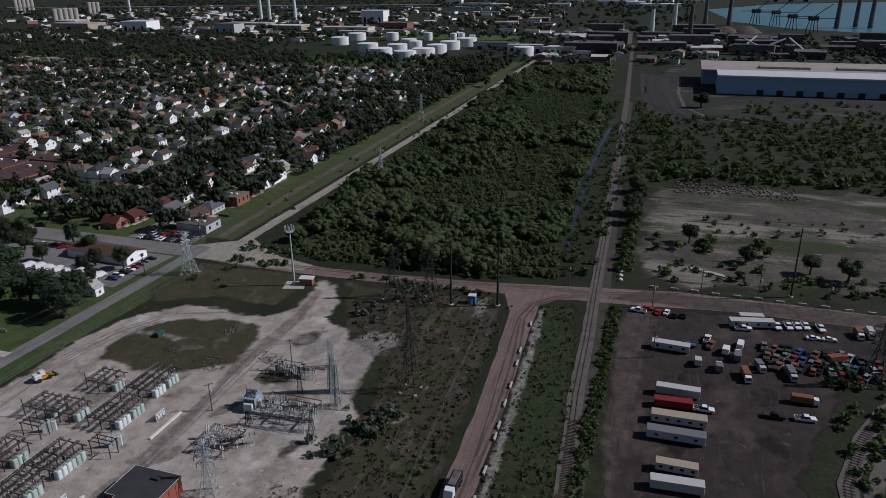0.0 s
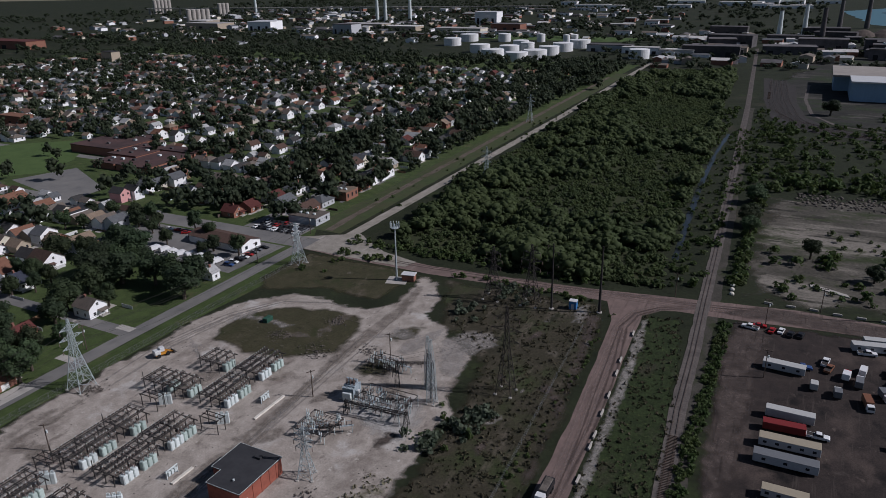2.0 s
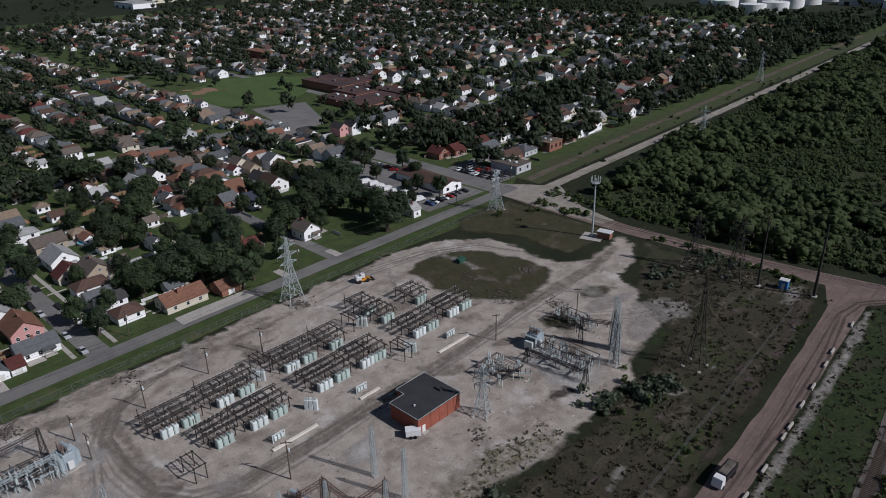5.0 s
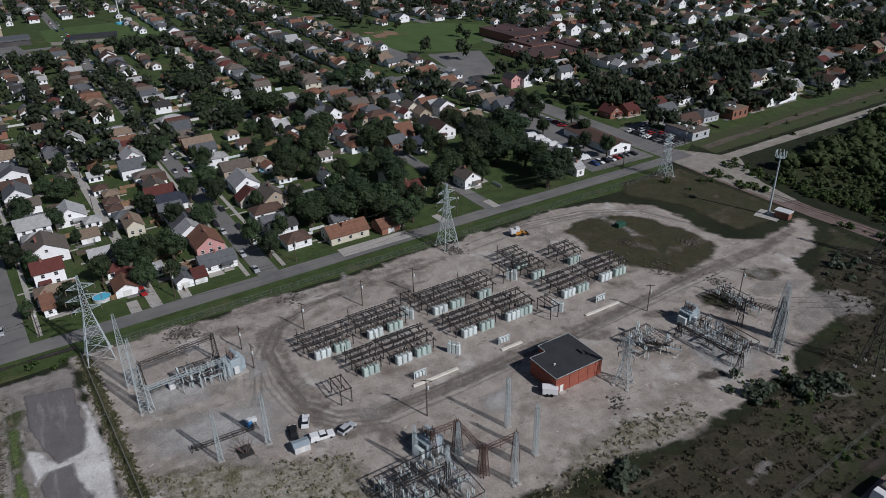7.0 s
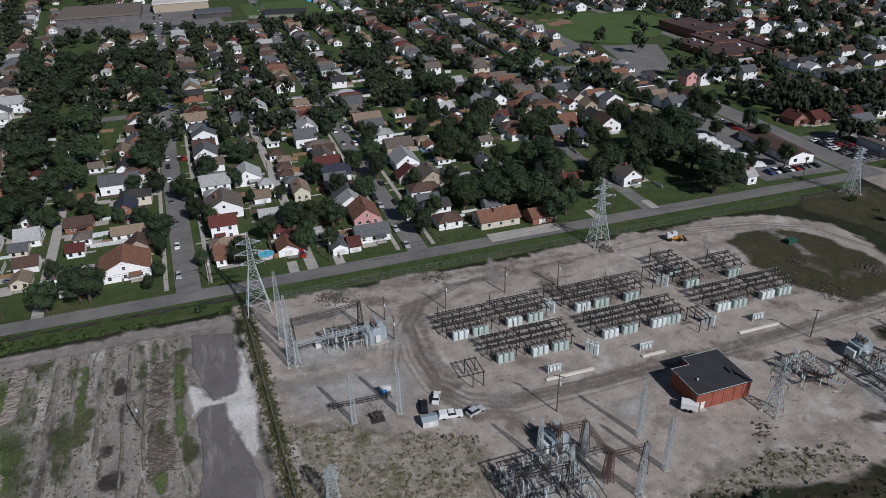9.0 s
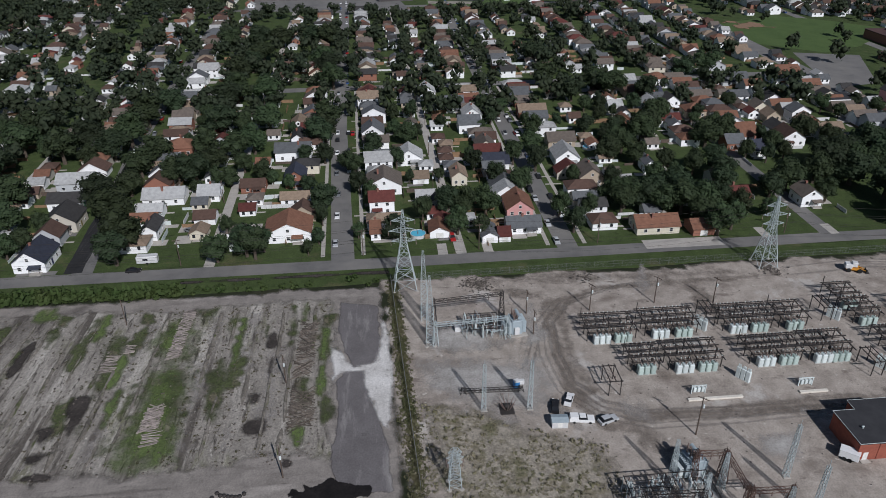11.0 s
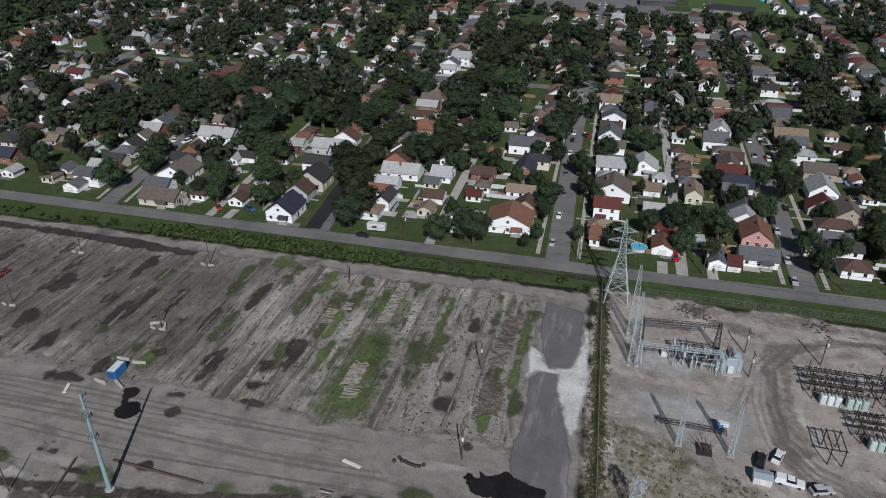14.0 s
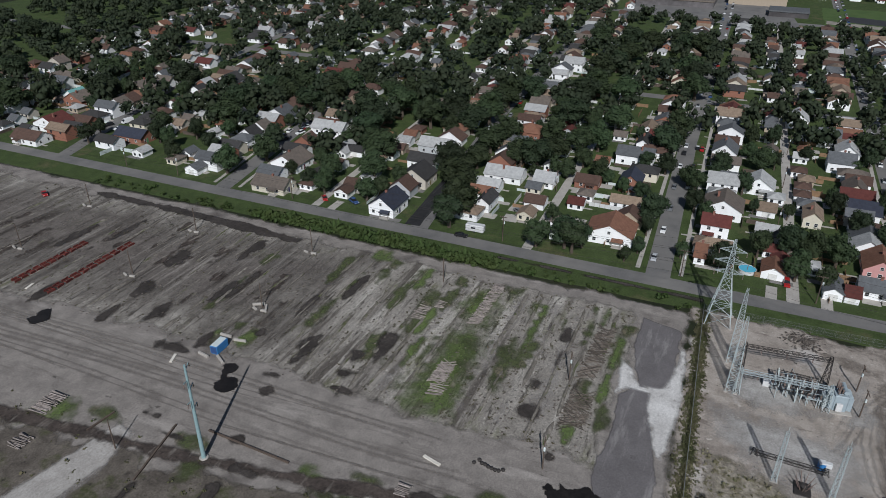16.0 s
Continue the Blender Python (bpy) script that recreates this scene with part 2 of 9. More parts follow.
def spread(name, polys, z, mat, label, category, res=1.0):
    """A sheet over several outlines (points, wobble, border) that thins out at its borders."""
    reach = [w * 1.7 + 0.2 for _, w, _ in polys]
    x0 = min(min(p[0] for p in q[0]) - r for q, r in zip(polys, reach))
    x1 = max(max(p[0] for p in q[0]) + r for q, r in zip(polys, reach))
    y0 = min(min(p[1] for p in q[0]) - r for q, r in zip(polys, reach))
    y1 = max(max(p[1] for p in q[0]) + r for q, r in zip(polys, reach))
    nx, ny = int((x1 - x0) / res) + 2, int((y1 - y0) / res) + 2
    val = np.zeros((nx, ny), dtype=np.float32)
    for k, ((pts, wob, edge), r) in enumerate(zip(polys, reach)):
        ia, ib = max(0, int((min(p[0] for p in pts) - r - x0) / res)), min(nx, int((max(p[0] for p in pts) + r - x0) / res) + 2)
        ja, jb = max(0, int((min(p[1] for p in pts) - r - y0) / res)), min(ny, int((max(p[1] for p in pts) + r - y0) / res) + 2)
        X, Y = np.meshgrid(x0 + np.arange(ia, ib) * res, y0 + np.arange(ja, jb) * res, indexing="ij")
        near = np.full(X.shape, 1e9)
        odd = np.zeros(X.shape, dtype=bool)
        for (ax, ay), (bx, by) in zip(pts, list(pts[1:]) + [pts[0]]):
            dx, dy = bx - ax, by - ay
            t = np.clip(((X - ax) * dx + (Y - ay) * dy) / (dx * dx + dy * dy + 1e-9), 0, 1)
            near = np.minimum(near, np.hypot(X - ax - t * dx, Y - ay - t * dy))
            if ay != by:
                odd ^= ((ay > Y) != (by > Y)) & (X < (bx - ax) * (Y - ay) / (by - ay) + ax)
        d = np.where(odd, near, -near) + wob * (value_noise(X * 0.13, Y * 0.13, k) + 0.6 * value_noise(X * 0.5, Y * 0.5, k + 9))
        val[ia:ib, ja:jb] = np.maximum(val[ia:ib, ja:jb], np.clip(d / edge, 0, 1))
    cell = (val[:-1, :-1] > 0) | (val[1:, :-1] > 0) | (val[:-1, 1:] > 0) | (val[1:, 1:] > 0)
    I, J = np.nonzero(cell)
    quad = np.stack([I * ny + J, (I + 1) * ny + J, (I + 1) * ny + J + 1, I * ny + J + 1], 1)
    used, idx = np.unique(quad, return_inverse=True)
    co = np.stack([x0 + (used // ny) * res, y0 + (used % ny) * res, np.full(len(used), z)], 1).astype(np.float32)
    me = bpy.data.meshes.new(name)
    me.vertices.add(len(used))
    me.vertices.foreach_set("co", co.ravel())
    me.loops.add(quad.size)
    me.loops.foreach_set("vertex_index", idx.ravel().astype(np.int32))
    me.polygons.add(len(quad))
    me.polygons.foreach_set("loop_start", np.arange(0, quad.size, 4, dtype=np.int32))
    me.polygons.foreach_set("loop_total", np.full(len(quad), 4, dtype=np.int32))
    me.update()
    me.attributes.new("edge", "FLOAT", "POINT").data.foreach_set("value", val.ravel()[used])
    me.materials.append(mat)
    return tagged(new(name, me), label, category, "", "structure")


def strip(name, pts, width, z, mat, label, category="road", wob=0.0):
    """A ribbon of that width along a line of (x, y), in short pieces with a wavering edge."""
    ps = []
    for (ax, ay), (bx, by) in zip(pts, pts[1:]):
        k = max(1, int(math.hypot(bx - ax, by - ay) / 5))
        ps += [Vector((ax + (bx - ax) * j / k, ay + (by - ay) * j / k, 0)) for j in range(k)]
    ps.append(Vector((*pts[-1], 0)))
    mb = Mesh()
    for i, p in enumerate(ps):
        t = (ps[min(i + 1, len(ps) - 1)] - ps[max(i - 1, 0)]).normalized()
        for s in (1, -1):
            d = noise.noise(Vector((p.x * 0.21, p.y * 0.21, z * 31 + s))) * wob
            q = p + Vector((-t.y, t.x, 0)) * s * (width / 2 + d)
            mb.v.append((q.x, q.y, z))
    mb.f = [(2 * i + 1, 2 * i + 3, 2 * i + 2, 2 * i) for i in range(len(ps) - 1)]
    return tagged(part(name, mb, mat), label, category, "", "structure")

M = {}
# ground
M["meadow"] = soil("meadow", (0.024, 0.029, 0.0135), (0.014, 0.018, 0.008), [((0.045, 0.04, 0.027), 0.012, 0.014, 0.57, 0.68), ((0.028, 0.037, 0.0135), 0.03, 0.03, 0.58, 0.68), ((0.0095, 0.0125, 0.0055), 0.09, 0.09, 0.58, 0.68)], 0.35, 0.8, bump=0.25, broad=0.05)
M["grass"] = soil("grass", (0.059, 0.084, 0.027), (0.04, 0.058, 0.0185), [((0.092, 0.09, 0.043), 0.07, 0.07, 0.57, 0.7), ((0.028, 0.042, 0.013), 0.25, 0.25, 0.58, 0.68)], 0.3, 1.8, bump=0.15)
M["scrub"] = ragged(soil("scrub", (0.054, 0.046, 0.031), (0.034, 0.031, 0.0185), [((0.036, 0.044, 0.0175), 0.06, 0.045, 0.5, 0.64), ((0.1, 0.084, 0.063), 0.2, 0.035, 0.55, 0.68), ((0.15, 0.13, 0.104), 0.06, 0.05, 0.6, 0.72), ((0.018, 0.019, 0.01), 0.12, 0.07, 0.58, 0.68), ((0.016, 0.016, 0.009), 0.5, 0.5, 0.6, 0.7)], 0.38, 1.4, bump=0.25), 0.16, 0.35)
M["dull_grass"] = ragged(soil("dull_grass", (0.058, 0.052, 0.029), (0.041, 0.039, 0.0195), [((0.1, 0.083, 0.06), 0.06, 0.05, 0.57, 0.7), ((0.032, 0.038, 0.0145), 0.09, 0.07, 0.54, 0.68), ((0.15, 0.13, 0.105), 0.12, 0.1, 0.64, 0.72), ((0.022, 0.023, 0.011), 0.25, 0.2, 0.6, 0.7)], 0.35, 1.5, bump=0.15), 0.22, 0.35, 0.85)
M["strip_weeds"] = ragged(soil("strip_weeds", (0.03, 0.044, 0.0145), (0.019, 0.028, 0.0095), [((0.045, 0.036, 0.027), 0.06, 0.03, 0.53, 0.66), ((0.014, 0.02, 0.007), 0.5, 0.5, 0.55, 0.66), ((0.065, 0.078, 0.026), 0.4, 0.3, 0.6, 0.7)], 0.4, 1.2, bump=0.4), 0.3, 0.2)
M["gravel"] = ragged(soil("gravel", (0.385, 0.34, 0.295), (0.26, 0.226, 0.193), [((0.18, 0.15, 0.126), 0.07, 0.05, 0.54, 0.68), ((0.46, 0.43, 0.395), 0.05, 0.05, 0.58, 0.68), ((0.19, 0.16, 0.137), 0.35, 0.16, 0.58, 0.68), ((0.47, 0.43, 0.38), 0.5, 0.4, 0.62, 0.69), ((0.09, 0.075, 0.062), 0.3, 0.3, 0.66, 0.72)], 0.2, 2.2, bump=0.03), 0.25, 0.25)
M["yard"] = ragged(soil("yard", (0.27, 0.243, 0.217), (0.185, 0.166, 0.149), [((0.15, 0.133, 0.119), 0.4, 0.05, 0.55, 0.7), ((0.33, 0.3, 0.27), 0.2, 0.035, 0.56, 0.7), ((0.12, 0.106, 0.095), 0.06, 0.05, 0.58, 0.7), ((0.085, 0.075, 0.067), 0.3, 0.16, 0.65, 0.71)], 0.2, 2.2, bump=0.03), 0.25, 0.2)
M["truck_yard"] = ragged(soil("truck_yard", (0.042, 0.032, 0.028), (0.026, 0.0205, 0.0185), [((0.085, 0.064, 0.054), 0.05, 0.03, 0.54, 0.68), ((0.012, 0.0105, 0.01), 0.08, 0.06, 0.56, 0.66), ((0.11, 0.085, 0.07), 0.25, 0.2, 0.62, 0.72), ((0.08, 0.066, 0.057), 0.04, 0.05, 0.62, 0.72), ((0.056, 0.045, 0.038), 0.9, 0.05, 0.58, 0.68)], 0.28), 0.25, 0.25)
M["bare_land"] = ragged(soil("bare_land", (0.1, 0.09, 0.073), (0.055, 0.05, 0.04), [((0.19, 0.17, 0.142), 0.01, 0.035, 0.54, 0.62), ((0.034, 0.043, 0.018), 0.014, 0.03, 0.52, 0.6), ((0.03, 0.028, 0.022), 0.02, 0.12, 0.57, 0.64), ((0.04, 0.048, 0.02), 0.12, 0.12, 0.58, 0.66), ((0.2, 0.182, 0.155), 0.15, 0.2, 0.63, 0.7)], 0.35, 0.8, broad=0.06), 0.06, 0.3)
M["works_yard"] = ragged(soil("works_yard", (0.042, 0.04, 0.034), (0.022, 0.022, 0.018), [((0.026, 0.036, 0.016), 0.012, 0.02, 0.5, 0.58), ((0.085, 0.077, 0.067), 0.02, 0.05, 0.58, 0.65), ((0.014, 0.014, 0.013), 0.02, 0.12, 0.56, 0.62)], 0.35, 0.5, broad=0.03), 0.04, 0.3)
M["heap"] = shade("heap", (0.12, 0.095, 0.08), (0.08, 0.065, 0.055), 0.95, scale=6)
M["red_road"] = soil("red_road", (0.19, 0.136, 0.118), (0.135, 0.1, 0.088), [((0.09, 0.066, 0.058), 0.9, 0.03, 0.55, 0.68), ((0.23, 0.175, 0.152), 0.4, 0.03, 0.57, 0.68)], 0.16, bump=0.04)
M["asphalt"] = shade("asphalt", (0.15, 0.145, 0.14), (0.115, 0.112, 0.108), 0.88, scale=5, fine=2, c=(0.2, 0.19, 0.175), cscale=0.06)
M["concrete"] = shade("concrete", (0.42, 0.39, 0.35), (0.32, 0.30, 0.27), 0.9, scale=3, fine=2)
M["pale_beam"] = shade("pale_beam", (0.68, 0.64, 0.56), (0.56, 0.52, 0.45), 0.9, scale=2, fine=2)
M["path"] = soil("path", (0.3, 0.272, 0.232), (0.22, 0.198, 0.165), [((0.13, 0.12, 0.085), 0.08, 0.04, 0.58, 0.7), ((0.36, 0.33, 0.29), 0.3, 0.04, 0.58, 0.68)], 0.25, bump=0.03)
M["ballast"] = soil("ballast", (0.13, 0.112, 0.1), (0.085, 0.074, 0.067), [], 0.3, 2.0)
M["water"] = shade("water", (0.02, 0.026, 0.03), (0.03, 0.036, 0.04), 0.2, scale=12, fine=0.6)
M["river"] = shade("river", (0.06, 0.16, 0.2), (0.05, 0.14, 0.18), 0.3, scale=60, fine=0.2)
M["dark_tarmac"] = soil("dark_tarmac", (0.03, 0.03, 0.031), (0.02, 0.02, 0.021), [((0.11, 0.108, 0.105), 0.03, 1.0, 0.6, 0.68)], 0.2, bump=0.03)
M["dirt_way"] = soil("dirt_way", (0.13, 0.105, 0.083), (0.085, 0.07, 0.053), [((0.05, 0.055, 0.025), 0.1, 0.06, 0.55, 0.66)], 0.3, bump=0.05)
M["rows"] = ragged(soil("rows", (0.29, 0.266, 0.233), (0.2, 0.181, 0.157), [((0.39, 0.363, 0.32), 0.011, 0.15, 0.53, 0.63), ((0.105, 0.092, 0.079), 0.013, 0.21, 0.535, 0.62), ((0.13, 0.13, 0.072), 0.05, 0.14, 0.57, 0.7), ((0.062, 0.054, 0.046), 0.09, 0.5, 0.56, 0.65), ((0.4, 0.375, 0.33), 0.4, 0.8, 0.61, 0.69), ((0.045, 0.039, 0.033), 0.5, 0.9, 0.63, 0.7)], 0.36, 1.6, bump=0.15), 0.3, 0.25)
M["brown_soil"] = ragged(soil("brown_soil", (0.115, 0.099, 0.087), (0.175, 0.155, 0.137), [((0.06, 0.051, 0.044), 0.013, 0.2, 0.53, 0.62), ((0.27, 0.245, 0.217), 0.012, 0.27, 0.56, 0.65), ((0.05, 0.043, 0.037), 0.4, 0.7, 0.62, 0.72)], 0.34, 1.6, bump=0.15), 0.12, 0.4, 0.72)
M["brush"] = ragged(soil("brush", (0.15, 0.13, 0.108), (0.075, 0.064, 0.053), [((0.055, 0.06, 0.024), 0.12, 0.1, 0.52, 0.64), ((0.27, 0.245, 0.22), 0.09, 0.06, 0.6, 0.7), ((0.03, 0.027, 0.022), 0.4, 0.3, 0.62, 0.7)], 0.3), 0.3, 0.2)
M["track_dark"] = ragged(soil("track_dark", (0.18, 0.16, 0.142), (0.22, 0.196, 0.174), [], 0.2, bump=0.02), 0.5, 0.4, 0.45)
M["track_pale"] = ragged(soil("track_pale", (0.3, 0.27, 0.24), (0.26, 0.233, 0.207), [], 0.2, bump=0.02), 0.5, 0.4, 0.45)
M["windrow"] = soil("windrow", (0.2, 0.18, 0.153), (0.11, 0.098, 0.082), [((0.075, 0.085, 0.034), 0.12, 0.2, 0.54, 0.64), ((0.28, 0.255, 0.22), 0.1, 0.4, 0.57, 0.67)], 0.4, 1.6, bump=0.2)
M["truck_dust"] = ragged(soil("truck_dust", (0.12, 0.094, 0.081), (0.07, 0.055, 0.048), [((0.04, 0.032, 0.028), 0.9, 0.05, 0.56, 0.66)], 0.28), 0.25, 0.3, 0.5)
M["hedge"] = leafy(shade("hedge", (0.095, 0.11, 0.043), (0.05, 0.062, 0.024), 0.8, scale=3, fine=1.2, c=(0.17, 0.15, 0.09), cscale=0.15))
M["track_bed_dark"] = soil("track_bed_dark", (0.05, 0.045, 0.042), (0.033, 0.03, 0.028), [], 0.3, 1.0)
# buildings
WALLS = {"white": (0.86, 0.86, 0.85), "cream": (0.62, 0.57, 0.46), "beige": (0.5, 0.46, 0.39), "grey": (0.45, 0.46, 0.47), "tan": (0.4, 0.33, 0.25), "pink": (0.6, 0.32, 0.3), "brick": (0.27, 0.125, 0.085)}
ROOFS = {"taupe": (0.15, 0.125, 0.105), "pale": (0.4, 0.4, 0.39), "navy": (0.045, 0.05, 0.07), "charcoal": (0.05, 0.048, 0.047), "brown": (0.10, 0.062, 0.048), "maroon": (0.115, 0.038, 0.032),
         "orange": (0.2, 0.1, 0.065), "tan": (0.24, 0.18, 0.13), "slate": (0.115, 0.12, 0.125), "teal": (0.2, 0.42, 0.4)}
for k, v in WALLS.items():
    M["wall_" + k] = shade("wall_" + k, v, tuple(c * 0.9 for c in v), 0.8, scale=1.5, fine=4, spread=0.07, stretch=(0, 1, 1))
for k, v in ROOFS.items():
    M["roof_" + k] = shade("roof_" + k, v, tuple(c * 0.7 for c in v), 0.92, scale=1.2, fine=5, bump=0.02, spread=0.16)
M["pane"] = shade("pane", (0.03, 0.035, 0.04), (0.02, 0.02, 0.025), 0.12)
M["trim"] = shade("trim", (0.75, 0.74, 0.7), None, 0.6)
M["door"] = shade("door", (0.2, 0.1, 0.07), None, 0.6, spread=0.5, hue=0.4)
M["chimney"] = shade("chimney", (0.25, 0.12, 0.09), None, 0.9)
M["steel"] = shade("steel", (0.46, 0.51, 0.51), (0.36, 0.41, 0.42), 0.5, metal=0.15)
M["dark_steel"] = shade("dark_steel", (0.05, 0.044, 0.04), (0.03, 0.027, 0.026), 0.75)
M["rusty_steel"] = shade("rusty_steel", (0.13, 0.075, 0.058), (0.075, 0.05, 0.042), 0.85)
M["can"] = shade("can", (0.62, 0.67, 0.65), (0.52, 0.57, 0.56), 0.5, spread=0.12)
M["porcelain"] = shade("porcelain", (0.22, 0.17, 0.15), (0.14, 0.1, 0.085), 0.3)
M["trafo"] = shade("trafo", (0.33, 0.385, 0.41), (0.26, 0.31, 0.335), 0.5)
M["flat_roof"] = shade("flat_roof", (0.045, 0.045, 0.048), (0.032, 0.032, 0.035), 0.9, scale=4, fine=0.8)
M["red_brick"] = shade("red_brick", (0.3, 0.095, 0.062), (0.22, 0.07, 0.048), 0.9, scale=1.2, fine=5)
M["wood"] = shade("wood", (0.12, 0.09, 0.07), (0.07, 0.055, 0.045), 0.95, scale=1, fine=3)
M["pole_green"] = shade("pole_green", (0.30, 0.43, 0.44), (0.25, 0.36, 0.37), 0.5, metal=0.2)
M["white_paint"] = shade("white_paint", (0.62, 0.62, 0.61), (0.52, 0.52, 0.51), 0.45)
M["works"] = shade("works", (0.12, 0.11, 0.11), (0.07, 0.065, 0.065), 0.85, scale=20, fine=0.2, spread=0.4)
M["tank"] = shade("tank", (0.78, 0.78, 0.76), (0.68, 0.68, 0.66), 0.5, scale=8, fine=0.5)
M["blue"] = shade("blue", (0.05, 0.2, 0.45), (0.04, 0.16, 0.38), 0.5)
M["red"] = shade("red", (0.15, 0.028, 0.022), (0.075, 0.024, 0.02), 0.8, spread=0.3)
M["tyre"] = shade("tyre", (0.02, 0.02, 0.02), None, 0.9)
M["glass"] = shade("glass", (0.02, 0.022, 0.025), None, 0.08)
# leaf greens lifted and blued a little: some air haze is in the colour
M["leaf"] = leafy(shade("leaf", (0.055, 0.078, 0.034), (0.034, 0.051, 0.0235), 0.7, scale=2.0, fine=1.5, bump=0.15, spread=0.35, hue=0.02))
M["leaf_dark"] = leafy(shade("leaf_dark", (0.043, 0.062, 0.03), (0.027, 0.042, 0.021), 0.7, scale=2.0, fine=1.5, bump=0.15, spread=0.35, hue=0.02))
M["leaf_wood"] = leafy(shade("leaf_wood", (0.085, 0.115, 0.047), (0.06, 0.087, 0.036), 0.75, scale=12, fine=0.4, c=(0.1, 0.128, 0.05), cscale=0.022), 0.55)
M["bush"] = leafy(shade("bush", (0.058, 0.1, 0.027), (0.036, 0.064, 0.018), 0.75, scale=3, fine=1.5, c=(0.075, 0.095, 0.03), cscale=0.08))
M["bark"] = shade("bark", (0.10, 0.08, 0.06), (0.06, 0.048, 0.038), 0.95)
# distant foliage, paler and bluer: the haze is mixed into its colour
M["leaf_far"] = leafy(shade("leaf_far", (0.054, 0.074, 0.042), (0.034, 0.05, 0.029), 0.75, scale=9, fine=0.6, bump=0.1, c=(0.052, 0.064, 0.034), cscale=0.04), 0.45)
M["weed_tuft"] = shade("weed_tuft", (0.04, 0.041, 0.018), (0.024, 0.026, 0.011), 0.9, scale=4, fine=1, c=(0.085, 0.07, 0.045), cscale=0.1)
M["rubble"] = shade("rubble", (0.16, 0.138, 0.118), (0.05, 0.043, 0.038), 0.95, scale=2, fine=1.5)
M["pool"] = shade("pool", (0.12, 0.45, 0.6), (0.1, 0.4, 0.55), 0.1)
M["field"] = shade("field", (0.075, 0.115, 0.035), (0.055, 0.09, 0.026), 0.95, scale=12, fine=0.4)
M["infield"] = ragged(shade("infield", (0.25, 0.16, 0.1), (0.2, 0.13, 0.085), 0.95), 0.3, 0.2)
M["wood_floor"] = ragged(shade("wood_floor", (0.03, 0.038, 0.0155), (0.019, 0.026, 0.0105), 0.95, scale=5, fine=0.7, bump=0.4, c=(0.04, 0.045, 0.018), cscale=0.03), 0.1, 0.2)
M["verge"] = shade("verge", (0.056, 0.078, 0.027), (0.036, 0.052, 0.019), 0.95, scale=4, fine=0.9, bump=0.15, c=(0.06, 0.06, 0.03), cscale=0.05)

# ---------------------------------------------------------------- the ground
g = Mesh()
g.add([(-5200, -5200, 0), (5200, -5200, 0), (5200, 5200, 0), (-5200, 5200, 0)], [(0, 1, 2, 3)])
tagged(part("ground", g, M["meadow"]), "wide flat ground of rough grass reaching the horizon", "ground", "", "structure")

sheet("lawn", [(-196, -620), (-196, 250), (-206, 268), (-206, 1000), (-1150, 1000), (-1150, -620)], 0.02, M["grass"], "mown grass of the yards between the houses", category="lawn")
sheet("verge", [(-195, -420), (-183, -420), (-186, -3), (-188, 160), (-184, 236), (-196, 240)], 0.03, M["grass"], "mown grass verge beside the road", wob=0.6, category="verge")
sheet("verge", [(-211, 268), (-192, 268), (-198, 900), (-213, 900)], 0.03, M["verge"], "long mown grass verge beside the gravel path", wob=0.6, category="verge")

# roads
strip("dirt_track", [(-200, 270), (-203, 331), (-204.5, 405), (-206.5, 510), (-210, 671), (-213, 867)], 4.0, 0.045, M["dirt_way"], "brown dirt track along the mown verge", "path", 1.0)
strip("road", [(-198.5, -620), (-198.2, 0), (-199.5, 150), (-199, 246)], 6.6, 0.05, M["asphalt"], "old grey asphalt road along the edge of the houses")
strip("road", [(-196, 251), (-430, 250), (-560, 250)], 13.0, 0.06, M["asphalt"], "wide grey asphalt main street")
for y, y2, w in ((-181, -215, 7), (-96, -122, 6.5), (-14.5, -24, 7.5), (59.5, 58, 7), (-266, -330, 6.5), (330, 330, 7), (410, 410, 7), (490, 490, 7), (570, 570, 7), (660, 660, 7), (750, 750, 7), (-350, -420, 7), (150, 150, 6)):
    far = -330 if y == 150 else -1000
    strip("street", [(-201 if y < 250 else -235, y), (-330, y + (y2 - y) * 0.62), (far, y2 + (y2 - y) * 1.0)], w, 0.04, M["asphalt"], "narrow residential street of grey asphalt", "street")
for y, y2, w in ((-139, -150, 3.2), (-57, -62, 3.4), (24, 18, 3.6)):
    strip("alley", [(-202, y), (-400, y2), (-640, y2 - 6)], w, 0.035, M["concrete"], "narrow alley of worn concrete between back yards", "alley")
# a near-black strip with pale lengthwise streaks, laid over the street
strip("lane", [(-202, -99), (-235, -102), (-300, -107)], 5.5, 0.062, M["dark_tarmac"], "lane of fresh black tarmac between the houses", "lane", 0.3)
strip("street", [(-396, -600), (-396, 244)], 8, 0.045, M["asphalt"], "cross street of grey asphalt", "street")
strip("street", [(-640, -600), (-640, 700)], 9, 0.045, M["asphalt"], "far cross street of grey asphalt", "street")
strip("street", [(-240, 258), (-243, 420), (-250, 620), (-255, 900)], 7, 0.045, M["asphalt"], "residential street of grey asphalt", "street")
strip("gravel_path", [(-186, 262), (-187, 400), (-188, 600), (-194, 880), (-200, 1200)], 6.0, 0.04, M["path"], "pale gravel path beside the wood", "path", 0.5)
